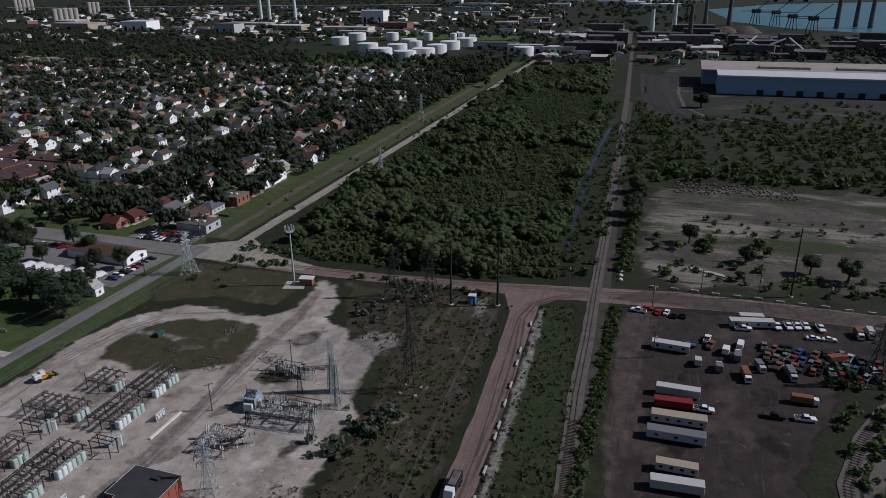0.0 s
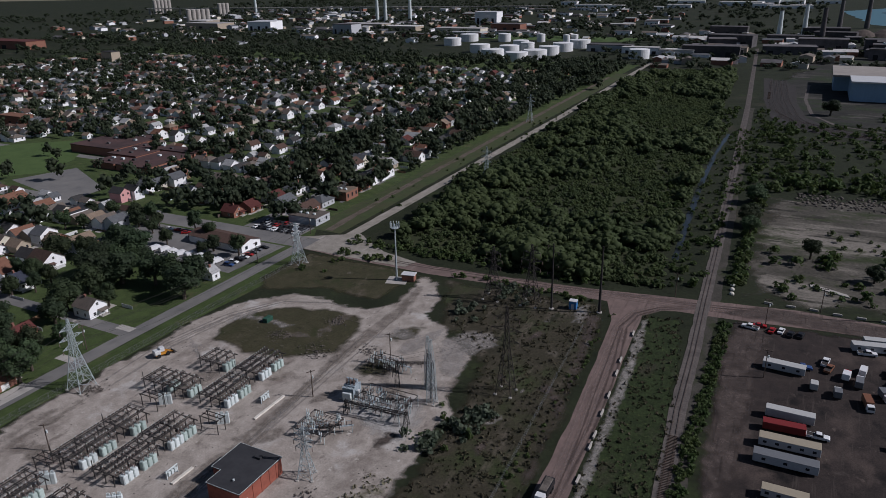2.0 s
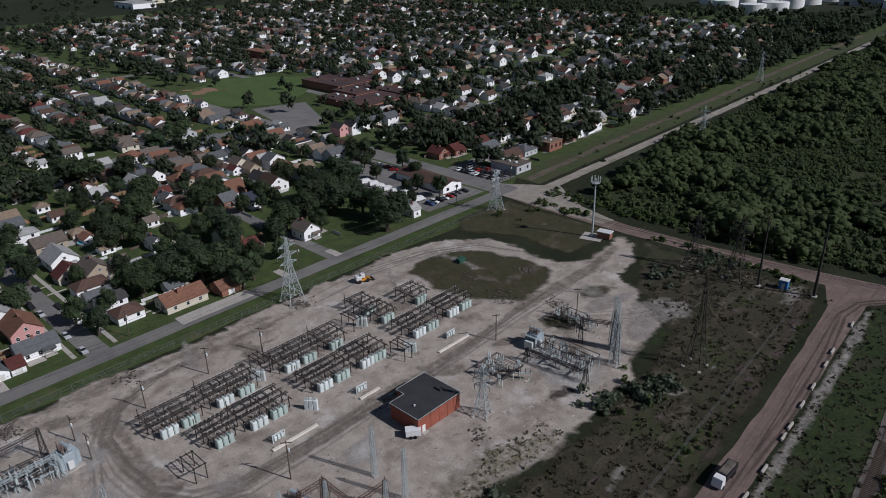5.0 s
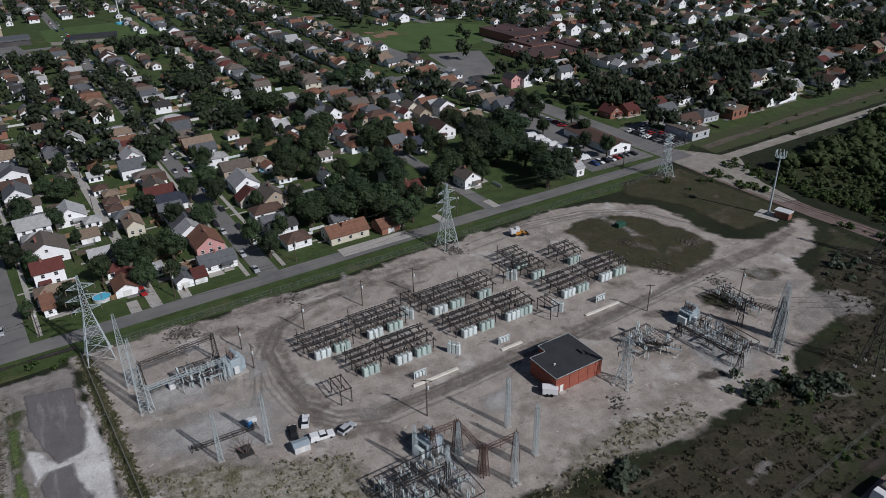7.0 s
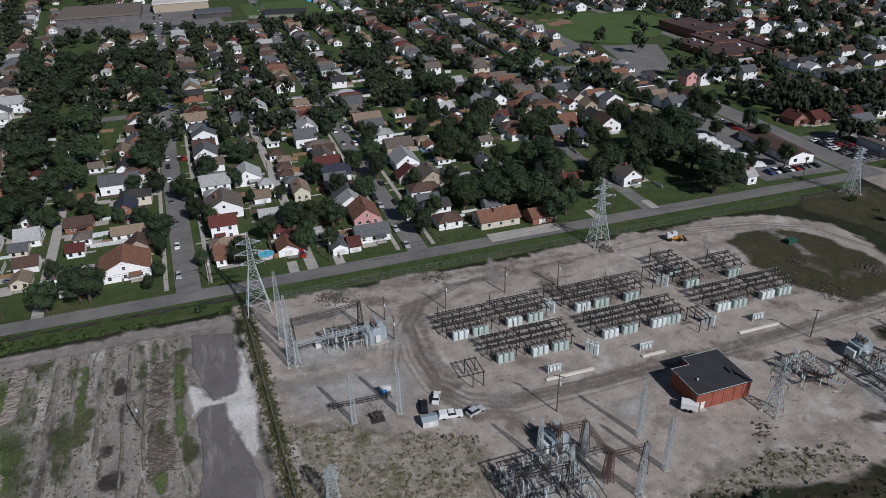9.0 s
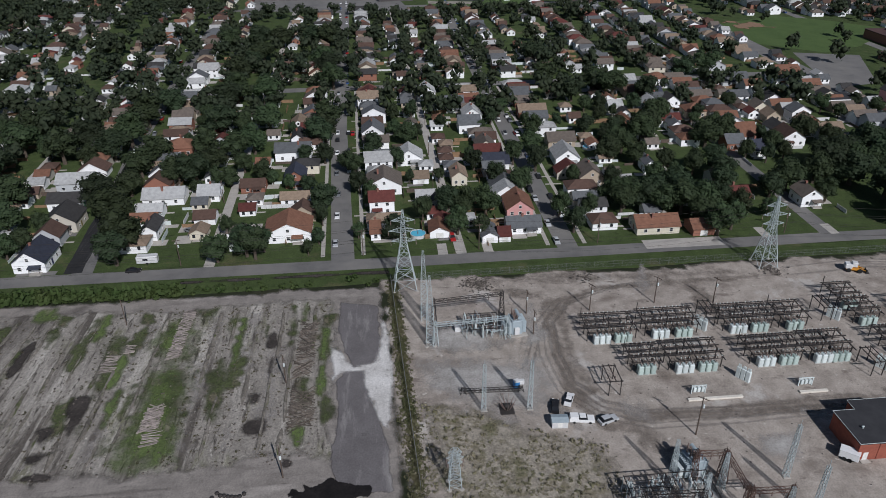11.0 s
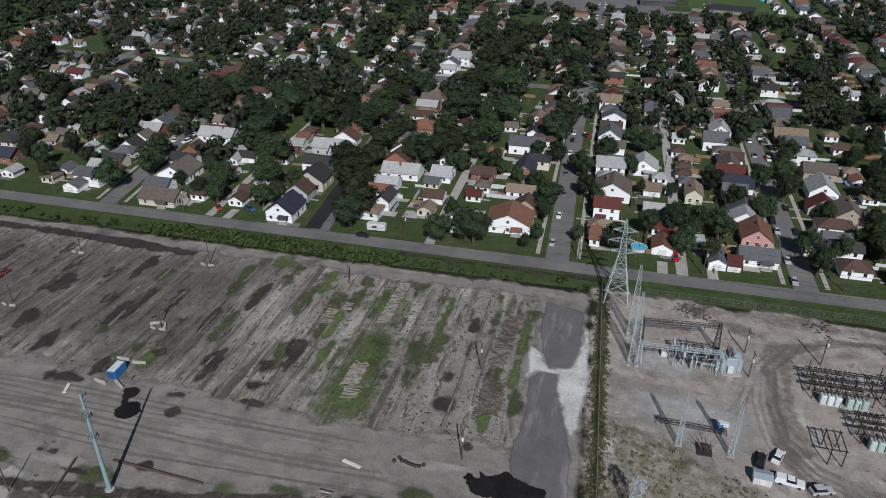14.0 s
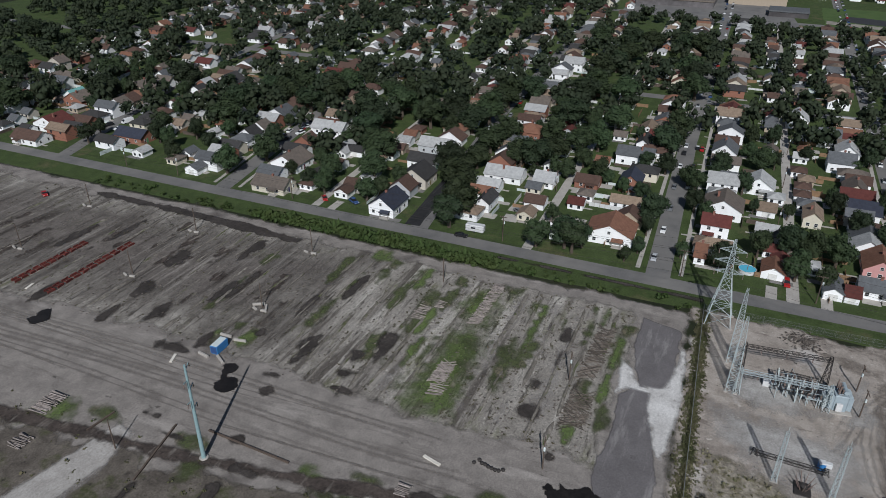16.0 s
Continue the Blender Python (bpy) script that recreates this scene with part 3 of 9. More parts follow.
sheet("road", [(-205, 258), (-180, 262), (-165, 252), (-130, 250), (-88, 252), (-54, 256.5), (-33, 260), (9, 267), (50, 267), (130, 265), (330, 262), (330, 250), (78, 254), (29, 254.5), (-11, 249.5), (-30, 248), (-36, 246), (-40.5, 240), (-38.5, 200), (-36.5, 160), (-35, 120), (-33, 60), (-41, 60), (-43, 120), (-44.5, 165), (-47, 202), (-49.5, 232), (-55, 246.5), (-102, 243), (-129, 241.5), (-170, 242), (-196, 244)], 0.05, M["red_road"], "haul road of reddish crushed stone", wob=0.4, category="road")

# substation yard
spread("substation_yard", [([(-187.5, -3), (-150, -2), (-104, 2), (-84, 45), (-79, 80), (-73, 118), (-75, 149), (-86, 187), (-108, 205), (-119, 234), (-131, 238), (-129, 212), (-135, 203), (-163, 205), (-180, 193), (-188, 172), (-188, 150), (-187, 60)], 2.0, 3.0)], 0.04, M["gravel"], "pale dusty gravel yard of the substation", "gravel yard", 1.5)
spread("grass_island", [([(-171, 159), (-175, 168), (-174.5, 178), (-170, 187), (-161, 193), (-146, 197), (-133, 196), (-127, 186), (-126, 168), (-140, 159), (-155, 156)], 1.5, 2.5), ([(-117, 164), (-112, 172), (-104, 174), (-102, 164), (-110, 158)], 2, 3), ([(-117, 186), (-112, 198), (-106, 200), (-106, 188), (-112, 182)], 2, 3)], 0.052, M["dull_grass"], "dull grass island inside the gravel loop", "grass", 1.2)
spread("grass_field", [([(-192, 208), (-181, 199), (-160, 210), (-135, 209), (-131, 238), (-140, 242), (-192, 242)], 1.0, 3)], 0.048, M["dull_grass"], "dull rough grass field", "grass", 1.5)
spread("scrub_field", [([(-74, 110), (-74, 150), (-82, 185), (-107, 206), (-119, 238), (-56, 242), (-49, 210), (-45, 130), (-46, 60), (-80, 60)], 2.0, 4)], 0.03, M["scrub"], "rough scrub field of dry grass and low weeds", "scrub", 2.0)
spread("scrub_strip", [([(-39.5, 240), (-26, 243), (-19, 180), (-15.5, 120), (-14, 60), (-31, 60), (-34, 120)], 1.0, 2)], 0.033, M["strip_weeds"], "lush green weeds between the road and the railway", "weeds", 1.5)

# pole yard
spread("pole_yard", [([(-183, -620), (-185, -1), (-104, 1), (-60, 0), (-20, -20), (-20, -620)], 1.5, 3)], 0.03, M["yard"], "bare dusty grey yard with wheel tracks", "bare yard", 3.0)

spread("pole_rows", [([(-179, -420), (-179, -16), (-152, -14), (-116, -14), (-113, -60), (-116, -120), (-112, -200), (-114, -420)], 2.5, 4)], 0.042, M["rows"], "rows of spoil, dust and weeds across the bare yard", "bare yard", 2.0)

# truck yard and land east of the railway
spread("truck_yard", [([(-9, 60), (-8, 142), (-12, 238), (-10, 249), (28, 253), (84, 252), (75, 228), (58, 209), (52, 190), (42, 160), (36, 60)], 2, 4)], 0.03, M["truck_yard"], "dark trodden earth of the truck yard", "yard", 1.5)
spread("bare_land", [([(-10, 271), (-14, 324), (-9, 414), (30, 425), (120, 438), (330, 430), (330, 275), (85, 278)], 6, 12)], 0.03, M["bare_land"], "bare dusty ground beyond the haul road", "bare ground", 3.0)
spread("works_yard", [([(-25, 640), (-30, 900), (40, 1500), (500, 1500), (500, 640), (120, 600), (20, 640)], 8, 15)], 0.03, M["works_yard"], "dark works yard round the long shed", "yard", 6.0)
sheet("river", [(60, 2500), (110, 1900), (210, 1700), (360, 1560), (900, 1300), (2600, 1000), (3200, 2600), (700, 3100), (300, 2900)], 0.3, M["river"], "broad blue-green river in the distance", wob=8, step=40, category="river")
sheet("ditch", [(-38, 300), (-44.6, 416), (-47.2, 508), (-46.6, 580), (-48.6, 580), (-49.8, 505), (-47.6, 416), (-40.6, 300)], 0.05, M["water"], "narrow ditch of still dark water", wob=0.6, category="ditch")

# ---------------------------------------------------------------- houses
def window(parent, p, along, w, h, out):
    """A window with frame, sill and pane on a wall; along: the way it runs, out: the way it faces."""
    a, o, p = Vector(along), Vector(out), Vector(p)
    u = Vector((0, 0, 1))

    def bar(mb, c, sx, sz, t0, t1):
        vs = [c + a * i * sx / 2 + u * j * sz / 2 + o * k for k in (t0, t1) for i, j in ((-1, -1), (1, -1), (1, 1), (-1, 1))]
        mb.add(vs, [(3, 2, 1, 0), (4, 5, 6, 7), (0, 1, 5, 4), (1, 2, 6, 5), (2, 3, 7, 6), (3, 0, 4, 7)])

    f = Mesh()
    for s in (-1, 1):
        bar(f, p + a * s * (w / 2 + 0.04), 0.1, h + 0.2, -0.02, 0.06)
        bar(f, p + u * s * (h / 2 + 0.04), w, 0.1, -0.02, 0.06)
    bar(f, p, w, 0.05, 0.0, 0.05)
    fr = part("window", f, M["trim"], parent)
    g = Mesh()
    bar(g, p, w, h, -0.02, 0.015)
    part("pane", g, M["pane"], fr)


def gable(mb, x0, x1, y0, y1, z0, z1, ridge, rise):
    """Walls from z0 to z1 with gables under a ridge along x or y."""
    mb.box(x0, x1, y0, y1, z0, z1)
    if ridge == "x":
        m = (y0 + y1) / 2
        mb.add([(x0, y0, z1), (x0, y1, z1), (x0, m, z1 + rise), (x1, y0, z1), (x1, y1, z1), (x1, m, z1 + rise)], [(0, 2, 1), (3, 4, 5), (0, 3, 5, 2), (1, 2, 5, 4)])
    elif ridge == "y":
        m = (x0 + x1) / 2
        mb.add([(x0, y0, z1), (x1, y0, z1), (m, y0, z1 + rise), (x0, y1, z1), (x1, y1, z1), (m, y1, z1 + rise)], [(0, 1, 2), (3, 5, 4), (0, 2, 5, 3), (1, 4, 5, 2)])


def roofing(mb, x0, x1, y0, y1, z, ridge, rise, over=0.45, t=0.16):
    """Two pitched slabs, or a hipped roof, with eaves."""
    if ridge == "h":
        lx, ly = x1 - x0 + 2 * over, y1 - y0 + 2 * over
        cx, cy, k = (x0 + x1) / 2, (y0 + y1) / 2, min(lx, ly) / 2
        rx, ry = max(lx / 2 - k, 0.05), max(ly / 2 - k, 0.05)
        b = [(cx - lx / 2, cy - ly / 2), (cx + lx / 2, cy - ly / 2), (cx + lx / 2, cy + ly / 2), (cx - lx / 2, cy + ly / 2)]
        r = [(cx - rx, cy - ry), (cx + rx, cy - ry), (cx + rx, cy + ry), (cx - rx, cy + ry)]
        mb.add([(*p, z - 0.1) for p in b] + [(*p, z + 0.06) for p in b] + [(*p, z + rise) for p in r],
               [(3, 2, 1, 0), (0, 1, 5, 4), (1, 2, 6, 5), (2, 3, 7, 6), (3, 0, 4, 7), (4, 5, 9, 8), (5, 6, 10, 9), (6, 7, 11, 10), (7, 4, 8, 11), (8, 9, 10, 11)])
        return
    if ridge == "x":
        m, half = (y0 + y1) / 2, (y1 - y0) / 2
        P = lambda s, d, a, h: (a, m + s * d, h)
        a0, a1 = x0 - over, x1 + over
    else:
        m, half = (x0 + x1) / 2, (x1 - x0) / 2
        P = lambda s, d, a, h: (m + s * d, a, h)
        a0, a1 = y0 - over, y1 + over
    sl = rise / half
    for s in (-1, 1):
        e = half + over
        vs = [P(s, 0, a0, z + rise + 0.02), P(s, 0, a1, z + rise + 0.02), P(s, e, a1, z - sl * over + 0.02), P(s, e, a0, z - sl * over + 0.02)]
        vs += [(x, y, h + t) for x, y, h in vs]
        mb.add(vs, [(3, 2, 1, 0), (4, 5, 6, 7), (0, 1, 5, 4), (1, 2, 6, 5), (2, 3, 7, 6), (3, 0, 4, 7)])


PLACED = []
rng = random.Random(7)
WORD = {"taupe": "grey-brown", "pale": "pale grey", "navy": "dark blue", "charcoal": "charcoal", "brown": "dark brown", "maroon": "dark red", "orange": "orange-brown", "tan": "tan", "slate": "slate grey", "teal": "pale green"}
WWORD = {"brick": "red brick", "white": "white-sided", "cream": "cream-sided", "beige": "beige-sided", "grey": "grey-sided", "tan": "tan-sided", "pink": "pink-sided"}


def house(x, y, w, d, eave, ridge, wall, roof, near=True):
    """A house whose front faces +x at x, w wide along y, d deep."""
    PLACED.append((x - d / 2, y, max(w, d) / 2))
    small = eave < 2.75 and w < 9
    kind = "garage" if small else "house"
    form = {"x": "gabled", "y": "side-gabled", "h": "hipped"}[ridge]
    storeys = "two-storey" if eave > 4.9 else "low" if small else "small"
    rise = (w if ridge == "x" else d if ridge == "y" else min(w, d)) * (0.27 if small else 0.36 if ridge == "x" else 0.3)
    rise = min(rise, 3.6)
    root = thing(kind, x - d / 2, y, 0, rng.uniform(-1.5, 1.5), f"{storeys} {WWORD[wall]} {kind} with a {WORD[roof]} {form} shingle roof", kind)
    x0, x1, y0, y1 = -d / 2, d / 2, -w / 2, w / 2
    b = Mesh()
    gable(b, x0, x1, y0, y1, 0, eave, ridge, rise)
    part("wall", b, M["wall_" + wall], root)
    r = Mesh()
    roofing(r, x0, x1, y0, y1, eave, ridge, rise)
    part("roof", r, M["roof_" + roof], root)
    if not near:
        for yy in (-w * 0.25, w * 0.25):
            g = Mesh()
            g.box(x1 - 0.02, x1 + 0.04, yy - 0.5, yy + 0.5, eave - 1.7, eave - 0.5)
            part("window", g, M["pane"], root)
        return root
    g = Mesh()
    if small:
        dw = min(2.6, w * 0.5)
        g.box(x1 - 0.05, x1 + 0.04, -dw / 2, dw / 2, 0, 2.1)
        for k in (0.55, 1.05, 1.6):
            g.box(x1 + 0.04, x1 + 0.055, -dw / 2 + 0.06, dw / 2 - 0.06, k - 0.2, k + 0.2)
        part("garage_door", g, M["trim"], root)
        return root
    levels = [1.5] + ([4.2] if eave > 4.9 else []) + ([eave + 0.8] if ridge == "x" and rise > 2.2 else [])
    for lv in levels:
        top = lv > eave
        n = 1 if top or w < 6 else 2 if w < 9.5 else 3
        for i in range(n):
            yy = (i - (n - 1) / 2) * w / (n + 0.3)
            window(root, (x1, yy, lv + 0.1), (0, 1, 0), 0.9 if top else 1.05, 1.2 if not top else 1.0, (1, 0, 0))
        if not top:
            for s in (-1, 1):
                for xx in (-d * 0.25, d * 0.22) if x > -240 else (d * 0.1,):
                    window(root, (xx, s * w / 2, lv + 0.1), (1, 0, 0), 0.9, 1.2, (0, s, 0))
    side = rng.choice((-1, 1))
    g = Mesh()
    g.box(d * 0.02, d * 0.02 + 0.95, side * (w / 2 - 0.02), side * (w / 2 + 0.05), 0.25, 2.3)
    part("door", g, M["door"], root)
    if rng.random() < 0.6:
        c = Mesh()
        cx, cy = rng.uniform(-d * 0.2, d * 0.2), rng.uniform(-0.18, 0.18) * w
        c.box(cx - 0.35, cx + 0.35, cy - 0.35, cy + 0.35, eave, eave + rise + 0.7)
        c.box(cx - 0.42, cx + 0.42, cy - 0.42, cy + 0.42, eave + rise + 0.7, eave + rise + 0.85)
        part("chimney", c, M["chimney"], root)
    if rng.random() < 0.5 and w > 6:
        p = Mesh()
        yy = side * w * 0.2
        p.box(x1, x1 + 1.9, yy - 1.7, yy + 1.7, 0, 0.35)
        for s in (-1.5, 1.5):
            p.box(x1 + 1.65, x1 + 1.8, yy + s - 0.07, yy + s + 0.07, 0.35, 2.35)
        part("porch", p, M["concrete"], root)
        q = Mesh()
        q.add([(x1, yy - 1.9, 2.75), (x1 + 2.1, yy - 1.9, 2.35), (x1 + 2.1, yy + 1.9, 2.35), (x1, yy + 1.9, 2.75), (x1, yy - 1.9, 2.87), (x1 + 2.1, yy - 1.9, 2.47), (x1 + 2.1, yy + 1.9, 2.47), (x1, yy + 1.9, 2.87)],
              [(3, 2, 1, 0), (4, 5, 6, 7), (0, 1, 5, 4), (1, 2, 6, 5), (2, 3, 7, 6), (3, 0, 4, 7)])
        part("porch_roof", q, M["roof_" + roof], root)
    return root


house(-432.2, -47.7, 7.2, 9, 4, 'x', 'white', 'pale')
house(-427, -100, 11.5, 10, 5, 'y', 'white', 'pale')
house(-377.6, 153.8, 10.9, 9, 4.6, 'h', 'white', 'orange')
house(-371.3, 225.6, 13.8, 13, 6.5, 'y', 'white', 'orange')
house(-367.9, 24.3, 9.4, 10, 4.6, 'x', 'white', 'pale')
house(-357.6, -6.4, 10.5, 9, 5.6, 'y', 'white', 'tan')
house(-356.3, 72.4, 9.3, 10, 5, 'y', 'white', 'slate')
house(-345.9, 37.2, 8.9, 10, 4.6, 'y', 'white', 'slate')
house(-343.4, 140.5, 8.8, 9, 3.6, 'y', 'white', 'slate')
house(-339.2, 118, 7.2, 7, 2.8, 'y', 'white', 'pale')
house(-333.1, 74.3, 13.6, 9, 3.4, 'y', 'brick', 'tan')
house(-329.4, 44, 9.2, 10, 4, 'x', 'white', 'pale')
house(-323.2, 153.4, 10, 10, 3.6, 'h', 'tan', 'orange')
house(-323, -38.6, 7.4, 11, 4.2, 'x', 'white', 'tan')
house(-314.8, 40.8, 10.1, 10, 4.6, 'y', 'white', 'slate')
house(-312.2, -267.8, 12.9, 10, 4, 'x', 'white', 'charcoal')
house(-309.5, -4.1, 9.8, 11, 4.2, 'x', 'white', 'slate')
house(-304.6, -37.4, 5.3, 11, 4.6, 'x', 'white', 'charcoal')
house(-304.5, -307.3, 10.4, 9, 3.6, 'x', 'white', 'slate')
house(-304.4, 136.1, 5.8, 9, 3.6, 'x', 'white', 'slate')
house(-300.6, -88, 11.9, 10, 3.8, 'h', 'brick', 'orange')
house(-292, 79, 12.1, 9, 3.2, 'y', 'tan', 'taupe')
house(-289.2, -38.2, 15, 9, 4.4, 'y', 'white', 'slate')
house(-287.3, 44.5, 8.2, 10, 3.6, 'x', 'cream', 'taupe')
house(-282.2, -303.2, 11, 10, 3.6, 'x', 'tan', 'taupe')
house(-281.8, -261.7, 10.8, 9, 3.4, 'x', 'white', 'taupe')
house(-281.3, 180, 10.7, 11, 3.8, 'x', 'white', 'brown')
house(-279.5, 152.9, 7.8, 9, 3.6, 'y', 'brick', 'slate')
house(-278.4, 10.8, 11.2, 10, 3.4, 'x', 'white', 'pale')
house(-273.6, -207, 14.3, 10, 3.8, 'x', 'white', 'slate')
house(-273.4, -360, 11, 10, 3.4, 'x', 'tan', 'taupe')
house(-271.6, -2, 11.1, 9, 5.4, 'y', 'white', 'pale')
house(-270.4, -136.5, 6, 6, 2.6, 'y', 'white', 'pale')
house(-270, 76.2, 10.1, 12, 3.8, 'x', 'white', 'pale')
house(-268.2, 46.2, 10.3, 10, 3.6, 'y', 'white', 'navy')
house(-266.6, -120.5, 13.6, 9, 3.8, 'y', 'grey', 'pale')
house(-265.3, -263, 13.8, 8, 3.4, 'x', 'white', 'brown')
house(-262.3, -171.3, 15.8, 9, 5.8, 'y', 'white', 'pale')
house(-260.8, -34.8, 8, 10, 4.2, 'x', 'brick', 'navy')
house(-259.2, 107.5, 4.2, 9, 4, 'x', 'white', 'slate')
house(-259, 14.4, 6.2, 7, 2.6, 'y', 'white', 'tan')
house(-257.6, -50.7, 9.1, 7, 2.7, 'y', 'brick', 'brown')
house(-256.4, -323.6, 11, 9, 3.2, 'x', 'white', 'teal')
house(-255.8, 29.4, 6.1, 10, 3.8, 'x', 'cream', 'tan')
house(-252.7, -317.5, 12.7, 9, 3.6, 'x', 'brick', 'taupe')
house(-251.4, -66.3, 8, 9, 2.8, 'y', 'white', 'pale')
house(-250.8, -150.4, 7.5, 6, 2.6, 'y', 'white', 'charcoal')
house(-250.3, -0.1, 13.2, 12, 4, 'x', 'white', 'taupe')
house(-250, -82.7, 15, 9, 3, 'y', 'white', 'pale')
house(-249.8, 80.7, 9.6, 11, 3.8, 'x', 'tan', 'taupe')
house(-249.1, -118, 12, 8, 3.6, 'y', 'white', 'charcoal')
house(-244.5, -33.4, 10.5, 6, 2.8, 'y', 'white', 'tan')
house(-242.4, 129.5, 6.4, 9, 3.4, 'y', 'cream', 'tan')
house(-240.5, 15.1, 7, 7, 2.6, 'y', 'white', 'pale')
house(-233.5, -150.8, 8, 7, 2.6, 'y', 'white', 'brown')
house(-233, -1.3, 8.9, 8, 5.6, 'y', 'white', 'maroon')
house(-231.7, -64, 7.3, 7, 2.6, 'y', 'white', 'brown')
house(-231.1, -113, 11.3, 11, 4.2, 'x', 'beige', 'charcoal')
house(-228.7, 131.1, 7.2, 8, 2.8, 'y', 'brick', 'maroon')
house(-225.8, 48, 9.5, 12, 3.2, 'x', 'pink', 'orange')
house(-224.2, -168.2, 12.6, 13, 3.4, 'x', 'white', 'taupe')
house(-223.8, -251.6, 15.7, 9, 3.2, 'y', 'brick', 'navy')
house(-222.4, 155, 7.7, 9, 4.2, 'x', 'white', 'taupe')
house(-221.6, -80.3, 5.2, 10, 3.8, 'x', 'white', 'charcoal')
house(-219.4, -297.8, 15, 11, 3.8, 'x', 'white', 'maroon')
house(-215.2, -33.2, 15.3, 12, 3.6, 'x', 'white', 'orange')
house(-213.7, -3.8, 3.3, 9, 2.8, 'y', 'white', 'orange')
house(-213, 17.9, 6.6, 8, 2.5, 'x', 'white', 'orange')
house(-212.7, 47, 11.6, 8, 2.8, 'y', 'white', 'slate')
house(-207.8, 39.4, 3.9, 7, 2.4, 'y', 'white', 'maroon')
house(-207.6, 34.3, 5.2, 9, 2.7, 'x', 'white', 'slate')
house(-207.6, 92.1, 14.8, 9, 3, 'y', 'cream', 'orange')
house(-206.7, 199.6, 4.2, 7, 3.6, 'y', 'white', 'pale')
house(-206.4, -200.6, 6.3, 6, 2.6, 'x', 'white', 'slate')
house(-205, 107, 7.5, 8, 2.6, 'y', 'brick', 'orange')
house(-203.9, -161.6, 14.5, 9, 2.8, 'y', 'cream', 'taupe')
house(-203.6, -112.2, 9.9, 12, 3.8, 'x', 'white', 'navy')
house(-203.2, -292.4, 15, 9, 3, 'y', 'white', 'brown')

house(-271.5, 161.5, 10, 10, 3.2, 'y', 'white', 'navy')
house(-293.3, 180.1, 8, 9, 3.8, 'x', 'white', 'charcoal', False)
house(-332.9, 180.8, 7, 7, 2.7, 'x', 'white', 'taupe', False)
house(-327.1, 188.3, 8, 8, 2.8, 'x', 'cream', 'taupe', False)
house(-312.3, 187.0, 7, 8, 3.4, 'x', 'tan', 'tan', False)
house(-338.8, 207.6, 5, 5, 2.6, 'x', 'pink', 'charcoal', False)
house(-344.2, 185.2, 9, 8, 3.6, 'y', 'white', 'slate', False)
house(-348.2, 198.6, 8, 8, 3.2, 'y', 'white', 'pale', False)
house(-345.5, 219, 12, 9, 5.2, 'y', 'white', 'taupe', False)
house(-356.1, 143.6, 9, 8, 3.4, 'y', 'white', 'navy', False)
house(-338.8, 147.0, 8, 9, 4, 'x', 'white', 'charcoal', False)
house(-402.1, 174.9, 8, 9, 4.6, 'x', 'white', 'charcoal', False)
house(-333.7, 263.2, 7, 9, 5.6, 'x', 'pink', 'charcoal', False)
house(-331.1, 270.5, 6.5, 9, 5.6, 'x', 'white', 'charcoal', False)
house(-335.2, 283.1, 8, 9, 3.8, 'x', 'white', 'slate', False)
house(-335.6, 291.6, 8, 9, 3.4, 'y', 'beige', 'slate', False)
house(-331.4, 301.8, 10, 9, 4.8, 'y', 'white', 'slate', False)
house(-301.9, 283.6, 8, 9, 4.6, 'x', 'grey', 'navy', False)
house(-284.0, 282.6, 6, 7, 2.9, 'y', 'white', 'pale')
house(-256.1, 269, 8, 9, 3.2, 'x', 'brick', 'maroon')
house(-254.0, 279.5, 8, 9, 3.2, 'y', 'brick', 'maroon')
house(-252.3, 318.6, 12, 10, 3.2, 'h', 'white', 'slate')
house(-256.3, 347.6, 11, 9, 3.4, 'y', 'tan', 'orange')
house(-222.1, 338.6, 10, 10, 3.6, 'h', 'brick', 'brown')
house(-260.7, 424.8, 8, 9, 3.2, 'x', 'white', 'pale')
house(-260.9, 439.2, 14, 10, 3.4, 'y', 'brick', 'orange')
house(-260.5, 392.6, 7, 8, 3, 'h', 'brick', 'orange')
house(-232.2, 422.0, 9, 9, 3.4, 'h', 'brick', 'brown')
house(-231.5, 431.8, 9, 9, 3.4, 'x', 'brick', 'orange')
house(-231.2, 385.7, 14, 10, 3, 'y', 'tan', 'pale')
house(-242.0, 294.1, 11, 9, 3.2, 'y', 'grey', 'slate')
house(-223.9, 290.3, 12, 9, 3, 'y', 'brick', 'brown')
house(-223.5, 303.4, 11, 9, 3.2, 'h', 'grey', 'slate')
house(-372.3, 189.7, 10, 9, 3.2, 'y', 'grey', 'slate', False)


def free(x, y, r):
    return all((x - a) ** 2 + (y - b) ** 2 > (r + c) ** 2 for a, b, c in PLACED)


# the streets farther off, lot by lot
PAIR = ["white"] * 12 + ["cream", "beige", "grey", "tan", "brick", "brick"]
TOPS = ["pale", "slate", "tan", "taupe", "pale", "slate", "charcoal", "brown", "maroon", "brown", "tan", "slate", "taupe", "charcoal", "orange", "brown"]
STREETS = [(-181, -0.16, 0), (-96, -0.1, 0), (-14.5, -0.03, 0), (59.5, 0, 0), (-266, -0.2, 0), (-350, -0.2, 0), (150, 0, 0), (330, 0, 1), (410, 0, 1), (490, 0, 1), (570, 0, 1), (660, 0, 1), (750, 0, 1), (840, 0, 1), (215, 0, 0)]


